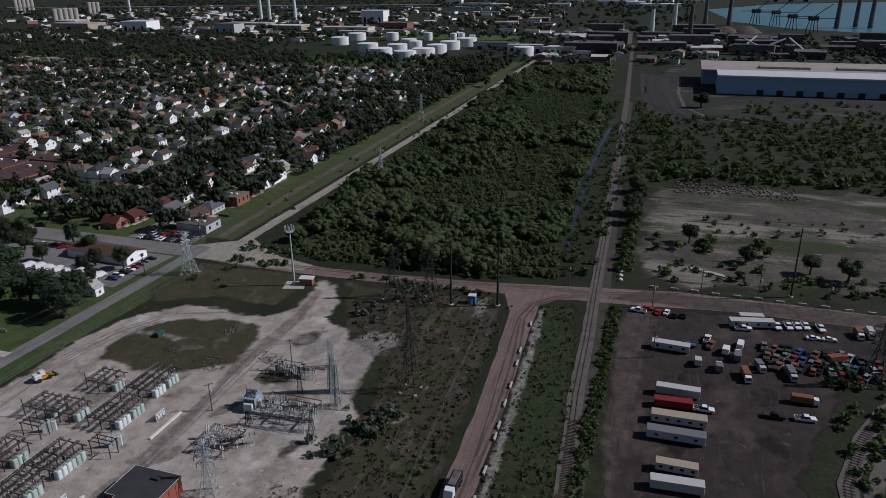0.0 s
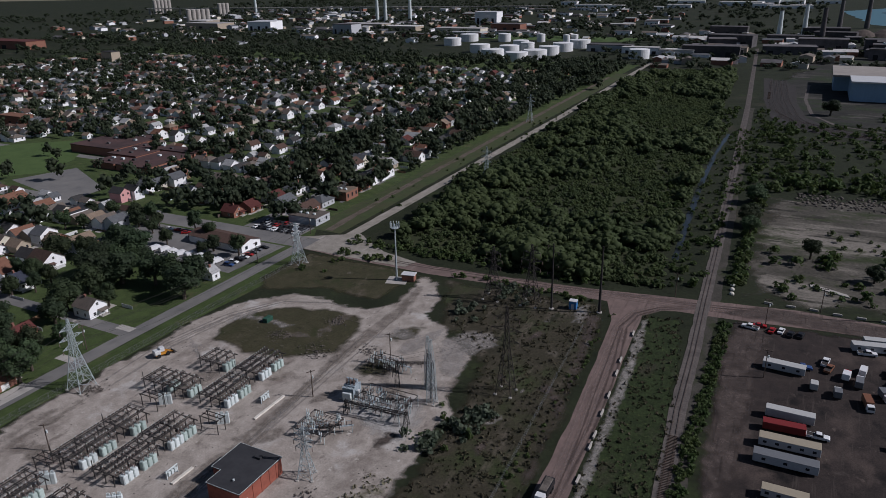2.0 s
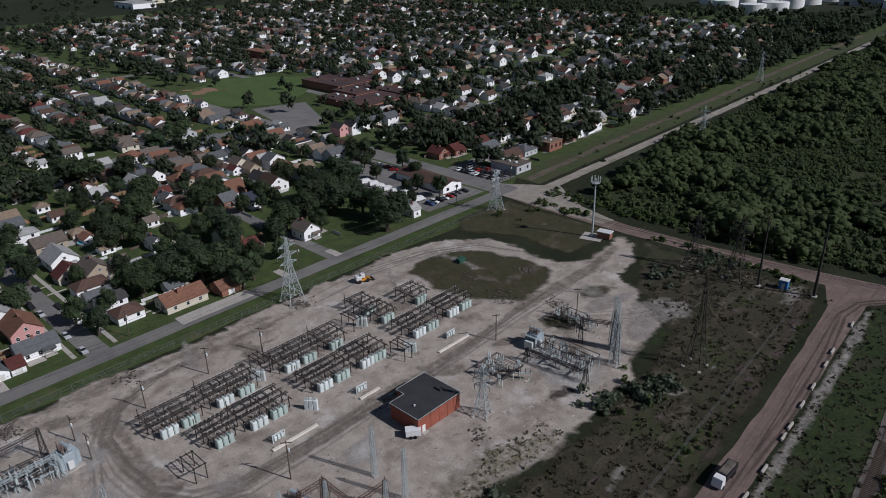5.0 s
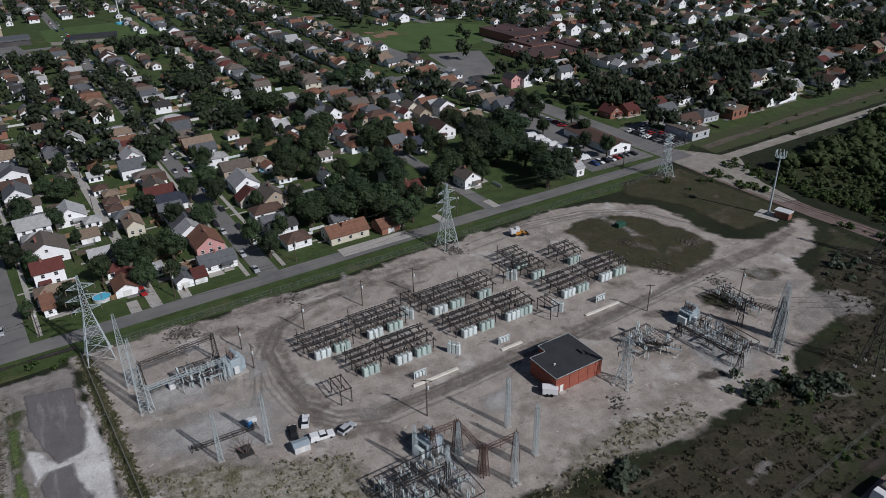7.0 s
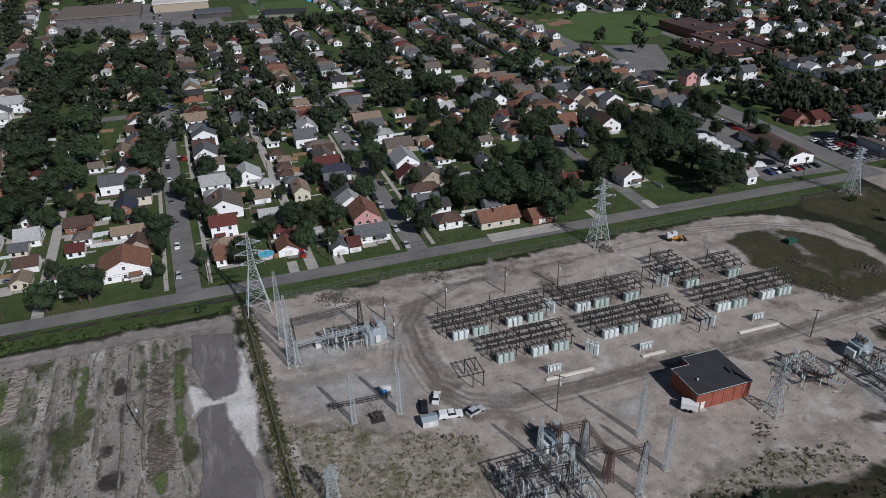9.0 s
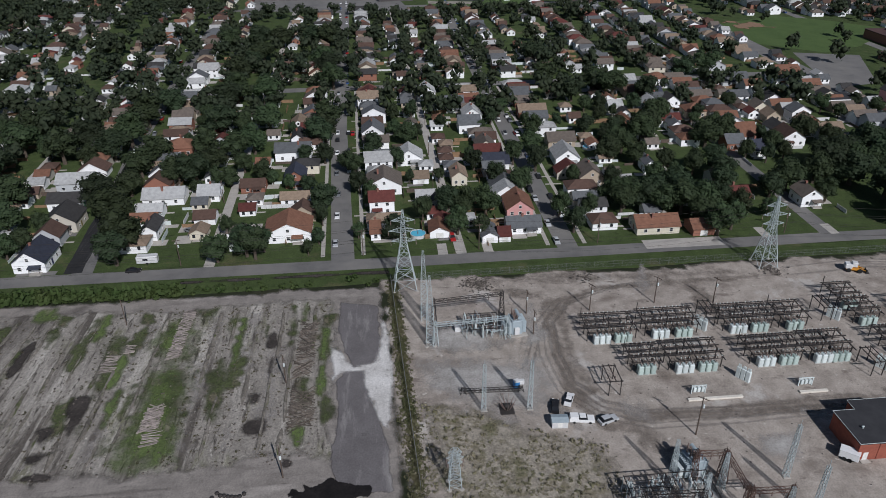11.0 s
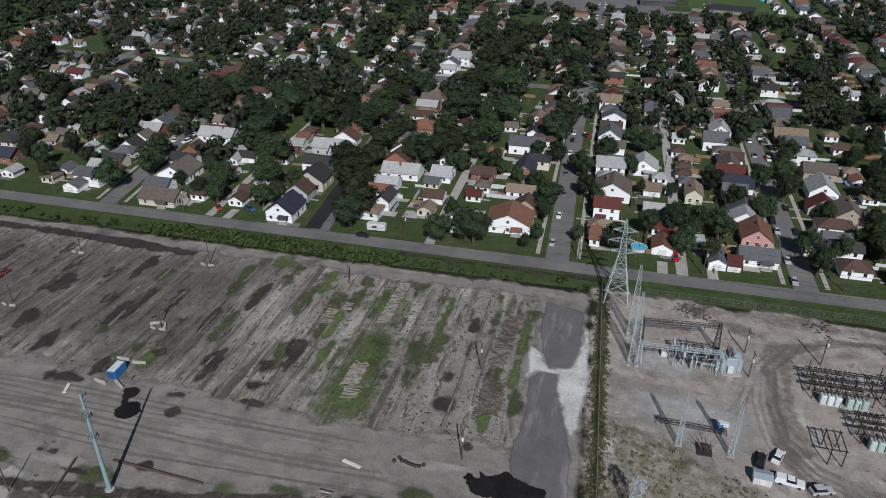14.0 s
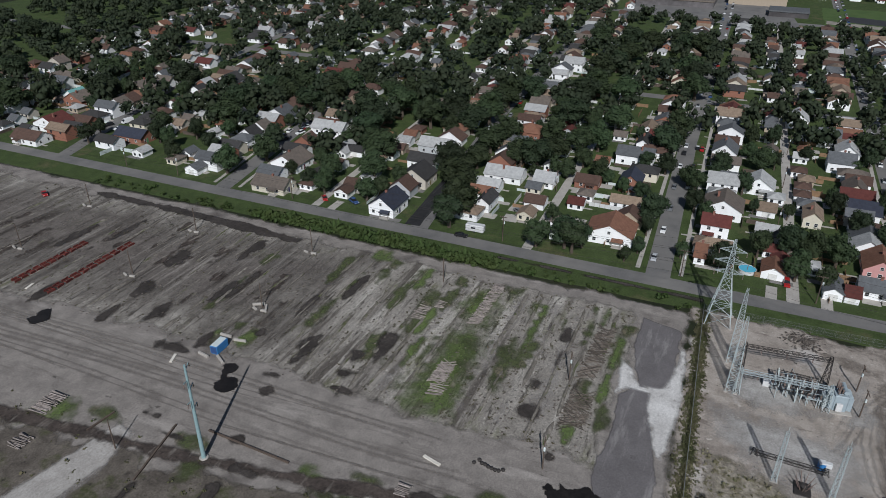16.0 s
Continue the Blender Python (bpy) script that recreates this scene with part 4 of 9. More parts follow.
class Town:
    """Gathers far houses into one mesh with one surface for each colour."""

    def __init__(self):
        self.v, self.f, self.k, self.mats = [], [], [], []

    def take(self, mb, mat, m):
        if mat not in self.mats:
            self.mats.append(mat)
        n, k = len(self.v), self.mats.index(mat)
        self.v += [tuple(m @ Vector(p)) for p in mb.v]
        self.f += [tuple(i + n for i in q) for q in mb.f]
        self.k += [k] * len(mb.f)

    def link(self, name, label, category):
        me = bpy.data.meshes.new(name)
        me.from_pydata(self.v, [], self.f)
        for mt in self.mats:
            me.materials.append(M[mt])
        me.polygons.foreach_set("material_index", self.k)
        return tagged(new(name, me), label, category, "", "stuff")


TOWN = Town()


def far_house(x, y, w, d, eave, ridge, wall, roof):
    """A house of the distant streets."""
    PLACED.append((x - d / 2, y, max(w, d) / 2))
    eave += rng.uniform(0.0, 0.5)
    m = pose(x - d / 2, y, 0, 0, 0, rng.uniform(-2, 2))
    rise = min(2.9, (w if ridge == "x" else d if ridge == "y" else min(w, d)) * 0.32)
    b, r, g = Mesh(), Mesh(), Mesh()
    gable(b, -d / 2, d / 2, -w / 2, w / 2, 0, eave, ridge, rise)
    roofing(r, -d / 2, d / 2, -w / 2, w / 2, eave, ridge, rise)
    for yy in (-w * 0.25, w * 0.25):
        g.box(d / 2 - 0.02, d / 2 + 0.04, yy - 0.5, yy + 0.5, eave - 1.7, eave - 0.5)
    TOWN.take(b, "wall_" + wall, m)
    TOWN.take(r, "roof_" + roof, m)
    TOWN.take(g, "pane", m)


def on_campus(x, y):
    """Whether a spot lies on the school's ground, its field or its car park."""
    return -562 < x < -362 and 246 < y and y < 385 - max(0, (-500 - x) * 0.9) and y < 362 - max(0, (x + 430) * 0.12)


lots = []
for sy, slope, north in STREETS:
    for side in (-1, 1):
        x = -262 if north else -282 if sy in (150, 215) else -208
        while x > -1050:
            x -= rng.uniform(7.6, 9.4)
            y = sy + side * rng.uniform(13.5, 15.5) + slope * (-200 - x)
            if abs(x + 396) < 10 or abs(x + 640) < 11 or abs(y - 250) < 14 or rng.random() < (0.22 if north else 0.08):
                continue
            if on_campus(x, y) or -770 < x < -610 and -115 < y < 130:
                continue
            lots.append((x, y, rng.uniform(8.5, 11.5), rng.uniform(6.4, 7.6), rng.choice((2.9, 3.0, 3.3, 3.8, 4.6)), rng.choice("xyyh")))
            if rng.random() < 0.7:
                lots.append((x + 2, y + side * rng.uniform(17, 21), 5.6, 6.0, 2.4, rng.choice("xyh")))
for i in range(44):
    y = 276 + i * 10.5
    for x in (-226 - i * 0.28, -256 - i * 0.28):
        if rng.random() < 0.42:
            lots.append((x, y + rng.uniform(-2, 2), rng.uniform(7, 9), rng.uniform(9, 13), rng.choice((3.2, 3.8, 5.2)), rng.choice("xxy")))
lots.sort(key=lambda q: q[0] ** 2 + q[1] ** 2)
placed = 0
for x, y, w, d, e, ridge in lots:
    if not free(x, y, 2.0 if w > 6 else 1.6):
        continue
    wall, roof = rng.choice(PAIR), rng.choice(TOPS)
    if placed < 100:
        house(x + d / 2, y, w, d, e, ridge, wall, roof, False)
        placed += 1
    else:
        far_house(x + d / 2, y, w, d, e, ridge, wall, roof)
TOWN.link("distant_houses", "many small distant houses with pitched roofs among trees", "houses")


# the clutter of the back yards: board fences, drives and parked cars
M["fence_wood"] = shade("fence_wood", (0.3, 0.19, 0.11), (0.22, 0.14, 0.08), 0.9, spread=0.2)
fences, drives = Town(), Town()


def in_street(x, y):
    """Whether a spot lies on or hard by a street or an alley."""
    near = min(abs(y - sy - slope * (-200 - x)) for sy, slope, north in STREETS if sy not in (150, 215))
    alley = min(abs(y - a - k * (-200 - x)) for a, k in ((-139, -0.05), (-57, -0.025), (24, -0.03)))
    return near < 9 or alley < 3.5 or abs(x + 396) < 7 or x > -207 or abs(y - 250) < 12


HOMES = sorted(PLACED, key=lambda q: q[0] ** 2 + q[1] ** 2)
for x, y, r in HOMES[:620]:
    if x > -206 or abs(y - 250) < 12:
        continue
    kind = rng.choice(("white_paint", "fence_wood", "wood", "can", "fence_wood"))
    h = rng.choice((1.1, 1.4, 1.7))
    for k in range(rng.choice((1, 2, 2, 3))):
        fx, fy = x + rng.uniform(-1, 1) * (r + 3), y + rng.uniform(-1, 1) * (r + 5)
        if in_street(fx, fy) or in_street(fx + 6, fy + 6):
            continue
        m = Mesh()
        ln = rng.uniform(5, 11)
        for e in range(int(ln / 2)):
            if k % 2:
                m.box(e * 2, e * 2 + 1.95, -0.05, 0.05, 0, h)
            else:
                m.box(-0.05, 0.05, e * 2, e * 2 + 1.95, 0, h)
        fences.take(m, kind, pose(fx, fy, 0))
    if rng.random() < 0.7:
        side = rng.choice((-1, 1))
        m = Mesh().box(-1.2, 1.2, -r - 2, r * rng.uniform(0, 1), 0.03, 0.09)
        drives.take(m, rng.choice(("concrete", "asphalt", "concrete")), pose(x + side * (r + 0.6), y, 0, 0, 0, rng.choice((0, 180))))
    if rng.random() < 0.6:
        m = Mesh().box(-0.5, 0.5, 0, r + 3, 0.03, 0.085)
        drives.take(m, "concrete", pose(x + rng.uniform(-1.5, 1.5), y, 0, 0, 0, rng.choice((0, 180))))
    if rng.random() < 0.4:
        a, b = rng.uniform(1.5, 3), rng.uniform(1.5, 3)
        px, py = x + rng.uniform(-1, 1) * (r + 3), y + rng.choice((-1, 1)) * (r + 2)
        if not in_street(px, py):
            drives.take(Mesh().box(-a, a, -b, b, 0.03, 0.095), "concrete", pose(px, py, 0))
fences.link("garden_fences", "many low board fences between the back yards", "fences")
drives.link("drives", "many short concrete drives and paths beside the houses", "drives")


# ---------------------------------------------------------------- trees
ICO = bmesh.new()
bmesh.ops.create_icosphere(ICO, subdivisions=1, radius=1.0)
ICO1 = ([v.co.copy() for v in ICO.verts], [tuple(v.index for v in f.verts) for f in ICO.faces])
ICO.free()


def leaves(mb, q, cs, cards, size, faces=4):
    """Small leaf clumps on the skin of the lobes cs of (centre, radius)."""
    for i in range(cards):
        c, cr = q.choice(cs)
        n = Vector((q.gauss(0, 1), q.gauss(0, 1), q.gauss(0.25, 1))).normalized()
        p = c + n * cr * q.uniform(0.86, 1.12)
        n = (n + Vector((q.gauss(0, 0.22), q.gauss(0, 0.22), q.gauss(0.15, 0.22)))).normalized()
        t = n.orthogonal().normalized()
        t.rotate(Matrix.Rotation(q.uniform(0, 6.28), 3, n))
        b = n.cross(t)
        s = size * q.uniform(0.5, 1.5)
        if faces == 4:
            mb.add([p + t * s, p + b * s * 0.8, p - t * s * 0.9, p - b * s * 0.75, p + n * s * 0.3], [(0, 1, 4), (1, 2, 4), (2, 3, 4), (3, 0, 4)])
        else:
            mb.add([p + t * s, p + b * s * 0.8, p - t * s, p - b * s * 0.8 + n * s * 0.3], [(0, 1, 2), (0, 2, 3)])


def lumps(mb, q, cs, ball, rough):
    """Uneven masses of foliage."""
    vs, fs = ball
    for c, r in cs:
        o = Vector((q.uniform(0, 99), q.uniform(0, 99), q.uniform(0, 99)))
        mb.add([c + v * r * (0.9 + rough * noise.noise(v * 1.6 + o) + rough * 0.8 * noise.noise(v * 4 + o)) for v in vs], fs)


def crown_mesh(seed, r, h, base, lobes, cards, size):
    """A crown of uneven lobes of foliage, each covered with small leaf clumps."""
    q = random.Random(seed)
    mb = Mesh()
    cs = []
    for i in range(lobes):
        a, k = i * 2.4 + q.uniform(-0.4, 0.4), math.sqrt((i + 0.5) / lobes)
        zz = q.uniform(0.16, 0.86) * (1.06 - 0.42 * k)
        cs.append((Vector((math.cos(a) * r * 0.64 * k, math.sin(a) * r * 0.64 * k, base + h * (0.12 + zz))), r * q.uniform(0.32, 0.48)))
    lumps(mb, q, [(c, cr * 0.86) for c, cr in cs], ICO1, 0.3)
    leaves(mb, q, cs, cards, size, 2)
    return mb


def trunk_mesh(seed, r, h, base):
    q = random.Random(seed)
    mb = Mesh()
    w = r * 0.13 + 0.12
    mb.beam((0, 0, 0), (0.1, 0.05, base + h * 0.35), w * 1.5, 7, w * 0.8)
    for i in range(5):
        a = i * 1.26 + q.uniform(-0.3, 0.3)
        z = base + h * q.uniform(0.0, 0.25)
        mb.beam((0.1, 0.05, z), (math.cos(a) * r * 0.6, math.sin(a) * r * 0.6, z + h * 0.4), w * 0.6, 5, w * 0.15)
    return mb


TREES = []
for i in range(9):
    r = 4.2
    base, h = (2.2, 8.2) if i < 6 else (1.5, 7.0)
    cm = crown_mesh(100 + i, r, h, base, 17 + i % 5, 2300, 0.27).data("crown", M["leaf_dark"] if i % 3 == 0 else M["leaf"])
    tm = trunk_mesh(200 + i, r, h, base).data("trunk", M["bark"])
    TREES.append((cm, tm))


STANDING = []


def tree(x, y, r=4.2, tall=1.0, k=None):
    """A broad-leaved tree with a crown of radius r."""
    k = rng.randrange(9) if k is None else k
    s = r / 4.2
    STANDING.append((x, y, r))
    root = thing("tree", x, y, 0, rng.uniform(0, 360), "broad-leaved tree with a dense dark green crown", "tree", "trees among the houses")
    root.scale = (s, s, s ** 0.6 * tall)
    part("trunk", TREES[k][1], None, root)
    part("crown", TREES[k][0], None, root)
    return root


# trees that stand out among the houses
tree(-502.2, -42.6, 8.5)
tree(-500.6, -64.1, 8.5)
tree(-499.7, -77.8, 8.5)
tree(-495.9, -33.5, 8.5)
tree(-492.8, -97.1, 8.5)
tree(-454.5, -71, 8.5)
tree(-439.4, -33.8, 8.5)
tree(-436.3, -75.4, 7.8)
tree(-435.1, 94.5, 7.1)
tree(-424.9, -30.3, 8.5)
tree(-423.2, -81.8, 8.5)
tree(-395.1, -25.6, 8.5)
tree(-394.4, 187.6, 8.4)
tree(-387.8, 170.6, 6.8)
tree(-387.1, 91.7, 7.7)
tree(-375.7, -59.4, 8.5)
tree(-374.6, -74.6, 8.5)
tree(-373.3, 114.7, 7.5)
tree(-362.9, -76.5, 8.5)
tree(-359.3, 122.1, 8.5)
tree(-357.6, 99.8, 6)
tree(-356.7, -102.6, 7.5)
tree(-353.1, 138.1, 6.8)
tree(-351.5, -463.1, 8.5)
tree(-345, 53.8, 4)
tree(-341.4, -111.6, 8.5)
tree(-336.5, 58.1, 4.4)
tree(-330.7, -198.2, 8.5)
tree(-330.1, -25.3, 7)
tree(-328.8, -156.3, 8.5)
tree(-328, -52.3, 7.6)
tree(-324.9, -206.5, 8.5)
tree(-323.8, 104.7, 3.9)
tree(-323.4, -73.3, 8.2)
tree(-321.8, 27.8, 3.4)
tree(-320.7, -220.6, 8.5)
tree(-318.1, 130.2, 7.8)
tree(-315, -112.1, 8.2)
tree(-313.6, -129.3, 8.5)
tree(-313.2, -198.3, 8.5)
tree(-311.4, -25.6, 6.2)
tree(-307.8, 93.3, 4.7)
tree(-307.5, -155.6, 8.5)
tree(-305.9, 68.6, 4.6)
tree(-305.7, -28.5, 7.1)
tree(-305, 10.7, 5.5)
tree(-304.3, -230.9, 6.8)
tree(-303.2, 121.2, 7)
tree(-302.6, -219, 8.5)
tree(-301.3, 103.6, 5.2)
tree(-299.8, -55.7, 6.5)
tree(-299, -114.9, 8.5)
tree(-298.9, -282.8, 8.5)
tree(-298.7, -75.9, 6.4)
tree(-297.4, -135.3, 8)
tree(-296, -201.4, 8.5)
tree(-295.7, -332.9, 8.5)
tree(-295.7, 115.9, 7.3)
tree(-294.9, -167.2, 8.5)
tree(-293.7, -63.1, 7)
tree(-293.1, -95, 7.1)
tree(-292.1, 151.9, 6.5)
tree(-290.9, -122.4, 5.2)
tree(-288.4, 64.4, 4.9)
tree(-287.4, 187.3, 6.7)
tree(-286.2, -5.1, 3.8)
tree(-284.9, 141.3, 7.3)
tree(-281.9, -232, 8.3)
tree(-281.9, 102.6, 5.9)
tree(-281.3, -154.2, 8.5)
tree(-281.1, -69.5, 6)
tree(-278.9, -98.3, 7.3)
tree(-278.8, -57, 4.2)
tree(-275.6, 166.8, 5.3)
tree(-275.1, 94.2, 5.8)
tree(-274.7, -14.6, 4.6)
tree(-273.5, -382.5, 8.5)
tree(-270.4, -81.4, 6.6)
tree(-270.1, 104.6, 4.8)
tree(-269.7, -11.4, 4.1)
tree(-269.1, 205.1, 8.3)
tree(-267.9, -312.3, 8.5)
tree(-267.9, -152.9, 7.6)
tree(-267.9, -73.7, 7.4)
tree(-266.7, 61.8, 5.2)
tree(-261.1, -159.2, 3.5)
tree(-260.3, -225.3, 8.5)
tree(-259.9, -97.1, 5.8)
tree(-259.7, 10, 2)
tree(-258.2, 133.2, 5.3)
tree(-256.1, 203.6, 6.5)
tree(-255.3, 123.5, 4.2)
tree(-255.1, 181.7, 8.5)
tree(-254.1, 43.9, 4.3)
tree(-250.8, -137.6, 8.3)
tree(-250.5, -105.4, 6.8)
tree(-248.7, 105.1, 4.5)
tree(-247.9, 174.8, 8.1)
tree(-247, 52.2, 4.9)
tree(-246.7, -189, 4.6)
tree(-246, 187.8, 7.2)
tree(-245.9, 131.6, 5.6)
tree(-242.8, 167, 6.4)
tree(-241.1, 129.2, 5.5)
tree(-239.5, 180, 8.5)
tree(-239.4, 109.8, 6.2)
tree(-237.6, -96.5, 8.2)
tree(-237.1, 152.6, 7.1)
tree(-236, -22.1, 5.4)
tree(-235.4, -157.1, 3.3)
tree(-234.6, -338, 8.5)
tree(-232.5, 80.8, 3.7)
tree(-231.3, 143.3, 5.5)
tree(-230.8, -181.2, 6.1)
tree(-230, 22.3, 5.1)
tree(-229.8, -129, 6.2)
tree(-229.1, 87, 6.3)
tree(-228.8, 35.9, 5.1)
tree(-228.5, 97.8, 5.9)
tree(-228.3, 107.2, 6)
tree(-228.2, 28.1, 5.1)
tree(-226.8, 92.4, 5.8)
tree(-225.8, 184.9, 6.8)
tree(-224.3, 61.9, 4)
tree(-223.9, 84.2, 5.3)
tree(-223.8, -54.5, 2.8)
tree(-223, 98.6, 6.2)
tree(-222.9, 71.9, 3.6)
tree(-222.7, 120.2, 5.1)
tree(-222.6, 112.4, 7.2)
tree(-221.5, 105.3, 6.2)
tree(-218.8, 125.2, 4.7)
tree(-216.4, 186.5, 7.1)
tree(-216, -150.6, 3.5)
tree(-214.9, 24.2, 4.3)
tree(-214.8, -216.9, 4)
tree(-214.4, -86.5, 7.5)
tree(-213.8, 109.5, 5.3)
tree(-213.6, -188.1, 6.1)
tree(-213.6, -123.5, 4.6)
tree(-213.5, 32.4, 3.4)
tree(-213.1, -22.8, 2.4)
tree(-213.1, 2.7, 4.8)
tree(-212.2, -141.2, 4.3)
tree(-212, 63.9, 4.2)
tree(-209.7, 190.9, 6.6)
tree(-209.6, -40.5, 3.7)
tree(-208.2, 118, 4.5)
tree(-207.1, -45.7, 5.2)
tree(-205.9, -25.8, 2)
tree(-205.8, -86.5, 6.2)
tree(-205, -42.7, 5.1)
tree(-204.8, 111.6, 5.2)
tree(-204.6, 179.7, 7.3)
tree(-204.3, -54.6, 4.8)

# further trees in the back yards and along the streets
count = 0
for i in range(9000):
    x, y = rng.uniform(-345, -214), rng.uniform(-340, 245)
    r = rng.uniform(2.4, 4.6)
    near_tree = any((x - a) ** 2 + (y - b) ** 2 < (0.75 * (r + c)) ** 2 for a, b, c in STANDING)
    if count < 135 and free(x, y, r * 0.5) and not near_tree and min(abs(y + 14.5), abs(y - 59.5), abs(y + 100), abs(y + 186)) > 4.5:
        tree(x, y, r, rng.uniform(0.85, 1.2))
        count += 1


# ---------------------------------------------------------------- woods and far trees
def clump_proto(seed, r, h, base, lobes, cards, size, ball=None):
    """A light tree for the distance: a few lumps of foliage and leaf clumps of two faces each."""
    q = random.Random(seed)
    mb = Mesh()
    cs = []
    for i in range(lobes):
        a, k, z = i * 2.4 + q.uniform(-0.5, 0.5), math.sqrt((i + 0.5) / lobes), q.uniform(0.25, 0.85)
        cs.append((Vector((math.cos(a) * r * 0.62 * k, math.sin(a) * r * 0.62 * k, base + h * z * (1.05 - 0.4 * k))), r * q.uniform(0.36, 0.52)))
    if ball:
        lumps(mb, q, cs, ball, 0.35)
    leaves(mb, q, cs, cards, size, 2)
    return mb


def scatter(name, protos, spots, mat, label, category):
    """One mesh of many plants: spots of (x, y, z, scale, tall)."""
    arr = [(np.array(p.v, dtype=np.float32), np.array(p.f, dtype=np.int32)) for p in protos]
    q = random.Random(len(spots))
    vs, fs, n = [], [], 0
    for x, y, z, s, tall in spots:
        v, f = q.choice(arr)
        a = q.uniform(0, 6.28)
        c, d = math.cos(a) * s, math.sin(a) * s
        w = np.empty_like(v)
        w[:, 0] = v[:, 0] * c - v[:, 1] * d + x
        w[:, 1] = v[:, 0] * d + v[:, 1] * c + y
        w[:, 2] = v[:, 2] * s * tall + z
        vs.append(w)
        fs.append(f + n)
        n += len(v)
    v, f = np.concatenate(vs), np.concatenate(fs)
    me = bpy.data.meshes.new(name)
    me.vertices.add(len(v))
    me.vertices.foreach_set("co", v.ravel())
    me.loops.add(f.size)
    me.loops.foreach_set("vertex_index", f.ravel())
    me.polygons.add(len(f))
    me.polygons.foreach_set("loop_start", np.arange(0, f.size, 3, dtype=np.int32))
    me.polygons.foreach_set("loop_total", np.full(len(f), 3, dtype=np.int32))
    me.polygons.foreach_set("use_smooth", np.ones(len(f), dtype=bool))
    me.update()
    me.validate()
    me.materials.append(mat)
    return tagged(new(name, me), label, category, "", "stuff")


OCTA = ([Vector(p) * 0.85 for p in ((1, 0, 0), (0, 1, 0), (-1, 0, 0), (0, -1, 0), (0, 0, 1), (0, 0, -1))], [(0, 1, 4), (1, 2, 4), (2, 3, 4), (3, 0, 4), (1, 0, 5), (2, 1, 5), (3, 2, 5), (0, 3, 5)])
FAR = [clump_proto(300 + i, 3.6, 7.5, 1.2, 7, 52, 0.62, OCTA) for i in range(8)]
NEARW = [clump_proto(320 + i, 3.4, 5.0, 0.6, 8, 70, 0.5, ICO1) for i in range(8)]
BUSH = [clump_proto(340 + i, 1.2, 1.7, 0.0, 6, 44, 0.36) for i in range(4)]
TUFT = [clump_proto(360 + i, 0.5, 0.45, 0.0, 3, 12, 0.18) for i in range(4)]
sq = random.Random(77)


def inside(x, y, poly):
    k = False
    for (ax, ay), (bx, by) in zip(poly, poly[1:] + poly[:1]):
        if (ay > y) != (by > y) and x < (bx - ax) * (y - ay) / (by - ay) + ax:
            k = not k
    return k


spots = []
for i in range(10500):
    x, y = sq.uniform(-1080, -232), sq.uniform(-560, 1000)
    if y > 255 and x > -262 or abs(x + 396) < 6 or abs(y - 250) < 11 or on_campus(x, y) and sq.random() < 0.93 or -770 < x < -610 and -115 < y < 130:
        continue
    dense = noise.noise(Vector((x * 0.012, y * 0.012, 5.0)))
    if x > -330 and -130 < y < 250 or x > -240 and y < 250:
        continue
    want = 0.72 if y > 270 else 0.78 if y < -130 and x < -240 else 0.7
    if sq.random() < want + 0.5 * dense and free(x, y, 1.3 if y > 268 else 0.3):
        k = 1.25 if y < -120 else 1.15
        spots.append((x, y, 0, k * sq.uniform(0.7, 1.5), sq.uniform(0.85, 1.2)))

for i in range(1300):
    x, y = sq.uniform(-300, -214), sq.uniform(268, 960)
    if abs(x + 243 + (y - 260) * 0.02) > 5.5 and free(x, y, 0.6) and noise.noise(Vector((x * 0.03, y * 0.03, 8.0))) > -0.25:
        spots.append((x, y, 0, sq.uniform(0.8, 1.8), sq.uniform(0.85, 1.2)))
scatter("suburb_trees", FAR, spots, M["leaf_far"], "many dark green trees among the distant houses", "trees")
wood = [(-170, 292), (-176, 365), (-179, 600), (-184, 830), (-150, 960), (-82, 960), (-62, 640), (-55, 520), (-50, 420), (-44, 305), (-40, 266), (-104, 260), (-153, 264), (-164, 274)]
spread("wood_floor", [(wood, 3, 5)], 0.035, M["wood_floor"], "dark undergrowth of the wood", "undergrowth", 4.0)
SHRUB = [clump_proto(380 + i, 2.2, 2.6, -0.3, 4, 30, 0.45, OCTA) for i in range(5)]
trees, shrubs = [], []
for i in range(9500):
    x, y = sq.uniform(-192, -38), sq.uniform(258, 970)
    if inside(x, y, wood):
        k = noise.noise(Vector((x * 0.018, y * 0.012, 9.0))) + 0.4 * noise.noise(Vector((x * 0.06, y * 0.06, 4.0)))
        glade = ((x + 100) / 42) ** 2 + ((y - 630) / 75) ** 2 + 0.8 * k < 1 or -62 < x and y < 300
        if i % 2 and not glade and k > -0.02:
            trees.append((x, y, 0, sq.uniform(0.85, 1.9) * (0.95 + 0.7 * k), sq.uniform(0.55, 0.95)))
        elif k > -0.9 and not (glade and sq.random() < 0.12):
            shrubs.append((x, y, 0, sq.uniform(0.7, 1.5), sq.uniform(0.6, 1.1)))
for i in range(420):
    a, k = sq.uniform(0, 6.28), math.sqrt(sq.random())
    shrubs.append((-95 + 34 * k * math.cos(a), 655 + 60 * k * math.sin(a), 0, sq.uniform(0.6, 1.4), sq.uniform(0.5, 1.0)))
scatter("wood", NEARW, trees, M["leaf_wood"], "dense dark wood of scrubby broad-leaved trees", "wood")
scatter("undergrowth", SHRUB, shrubs, M["leaf_wood"], "low shrubs filling the gaps of the wood", "shrubs")

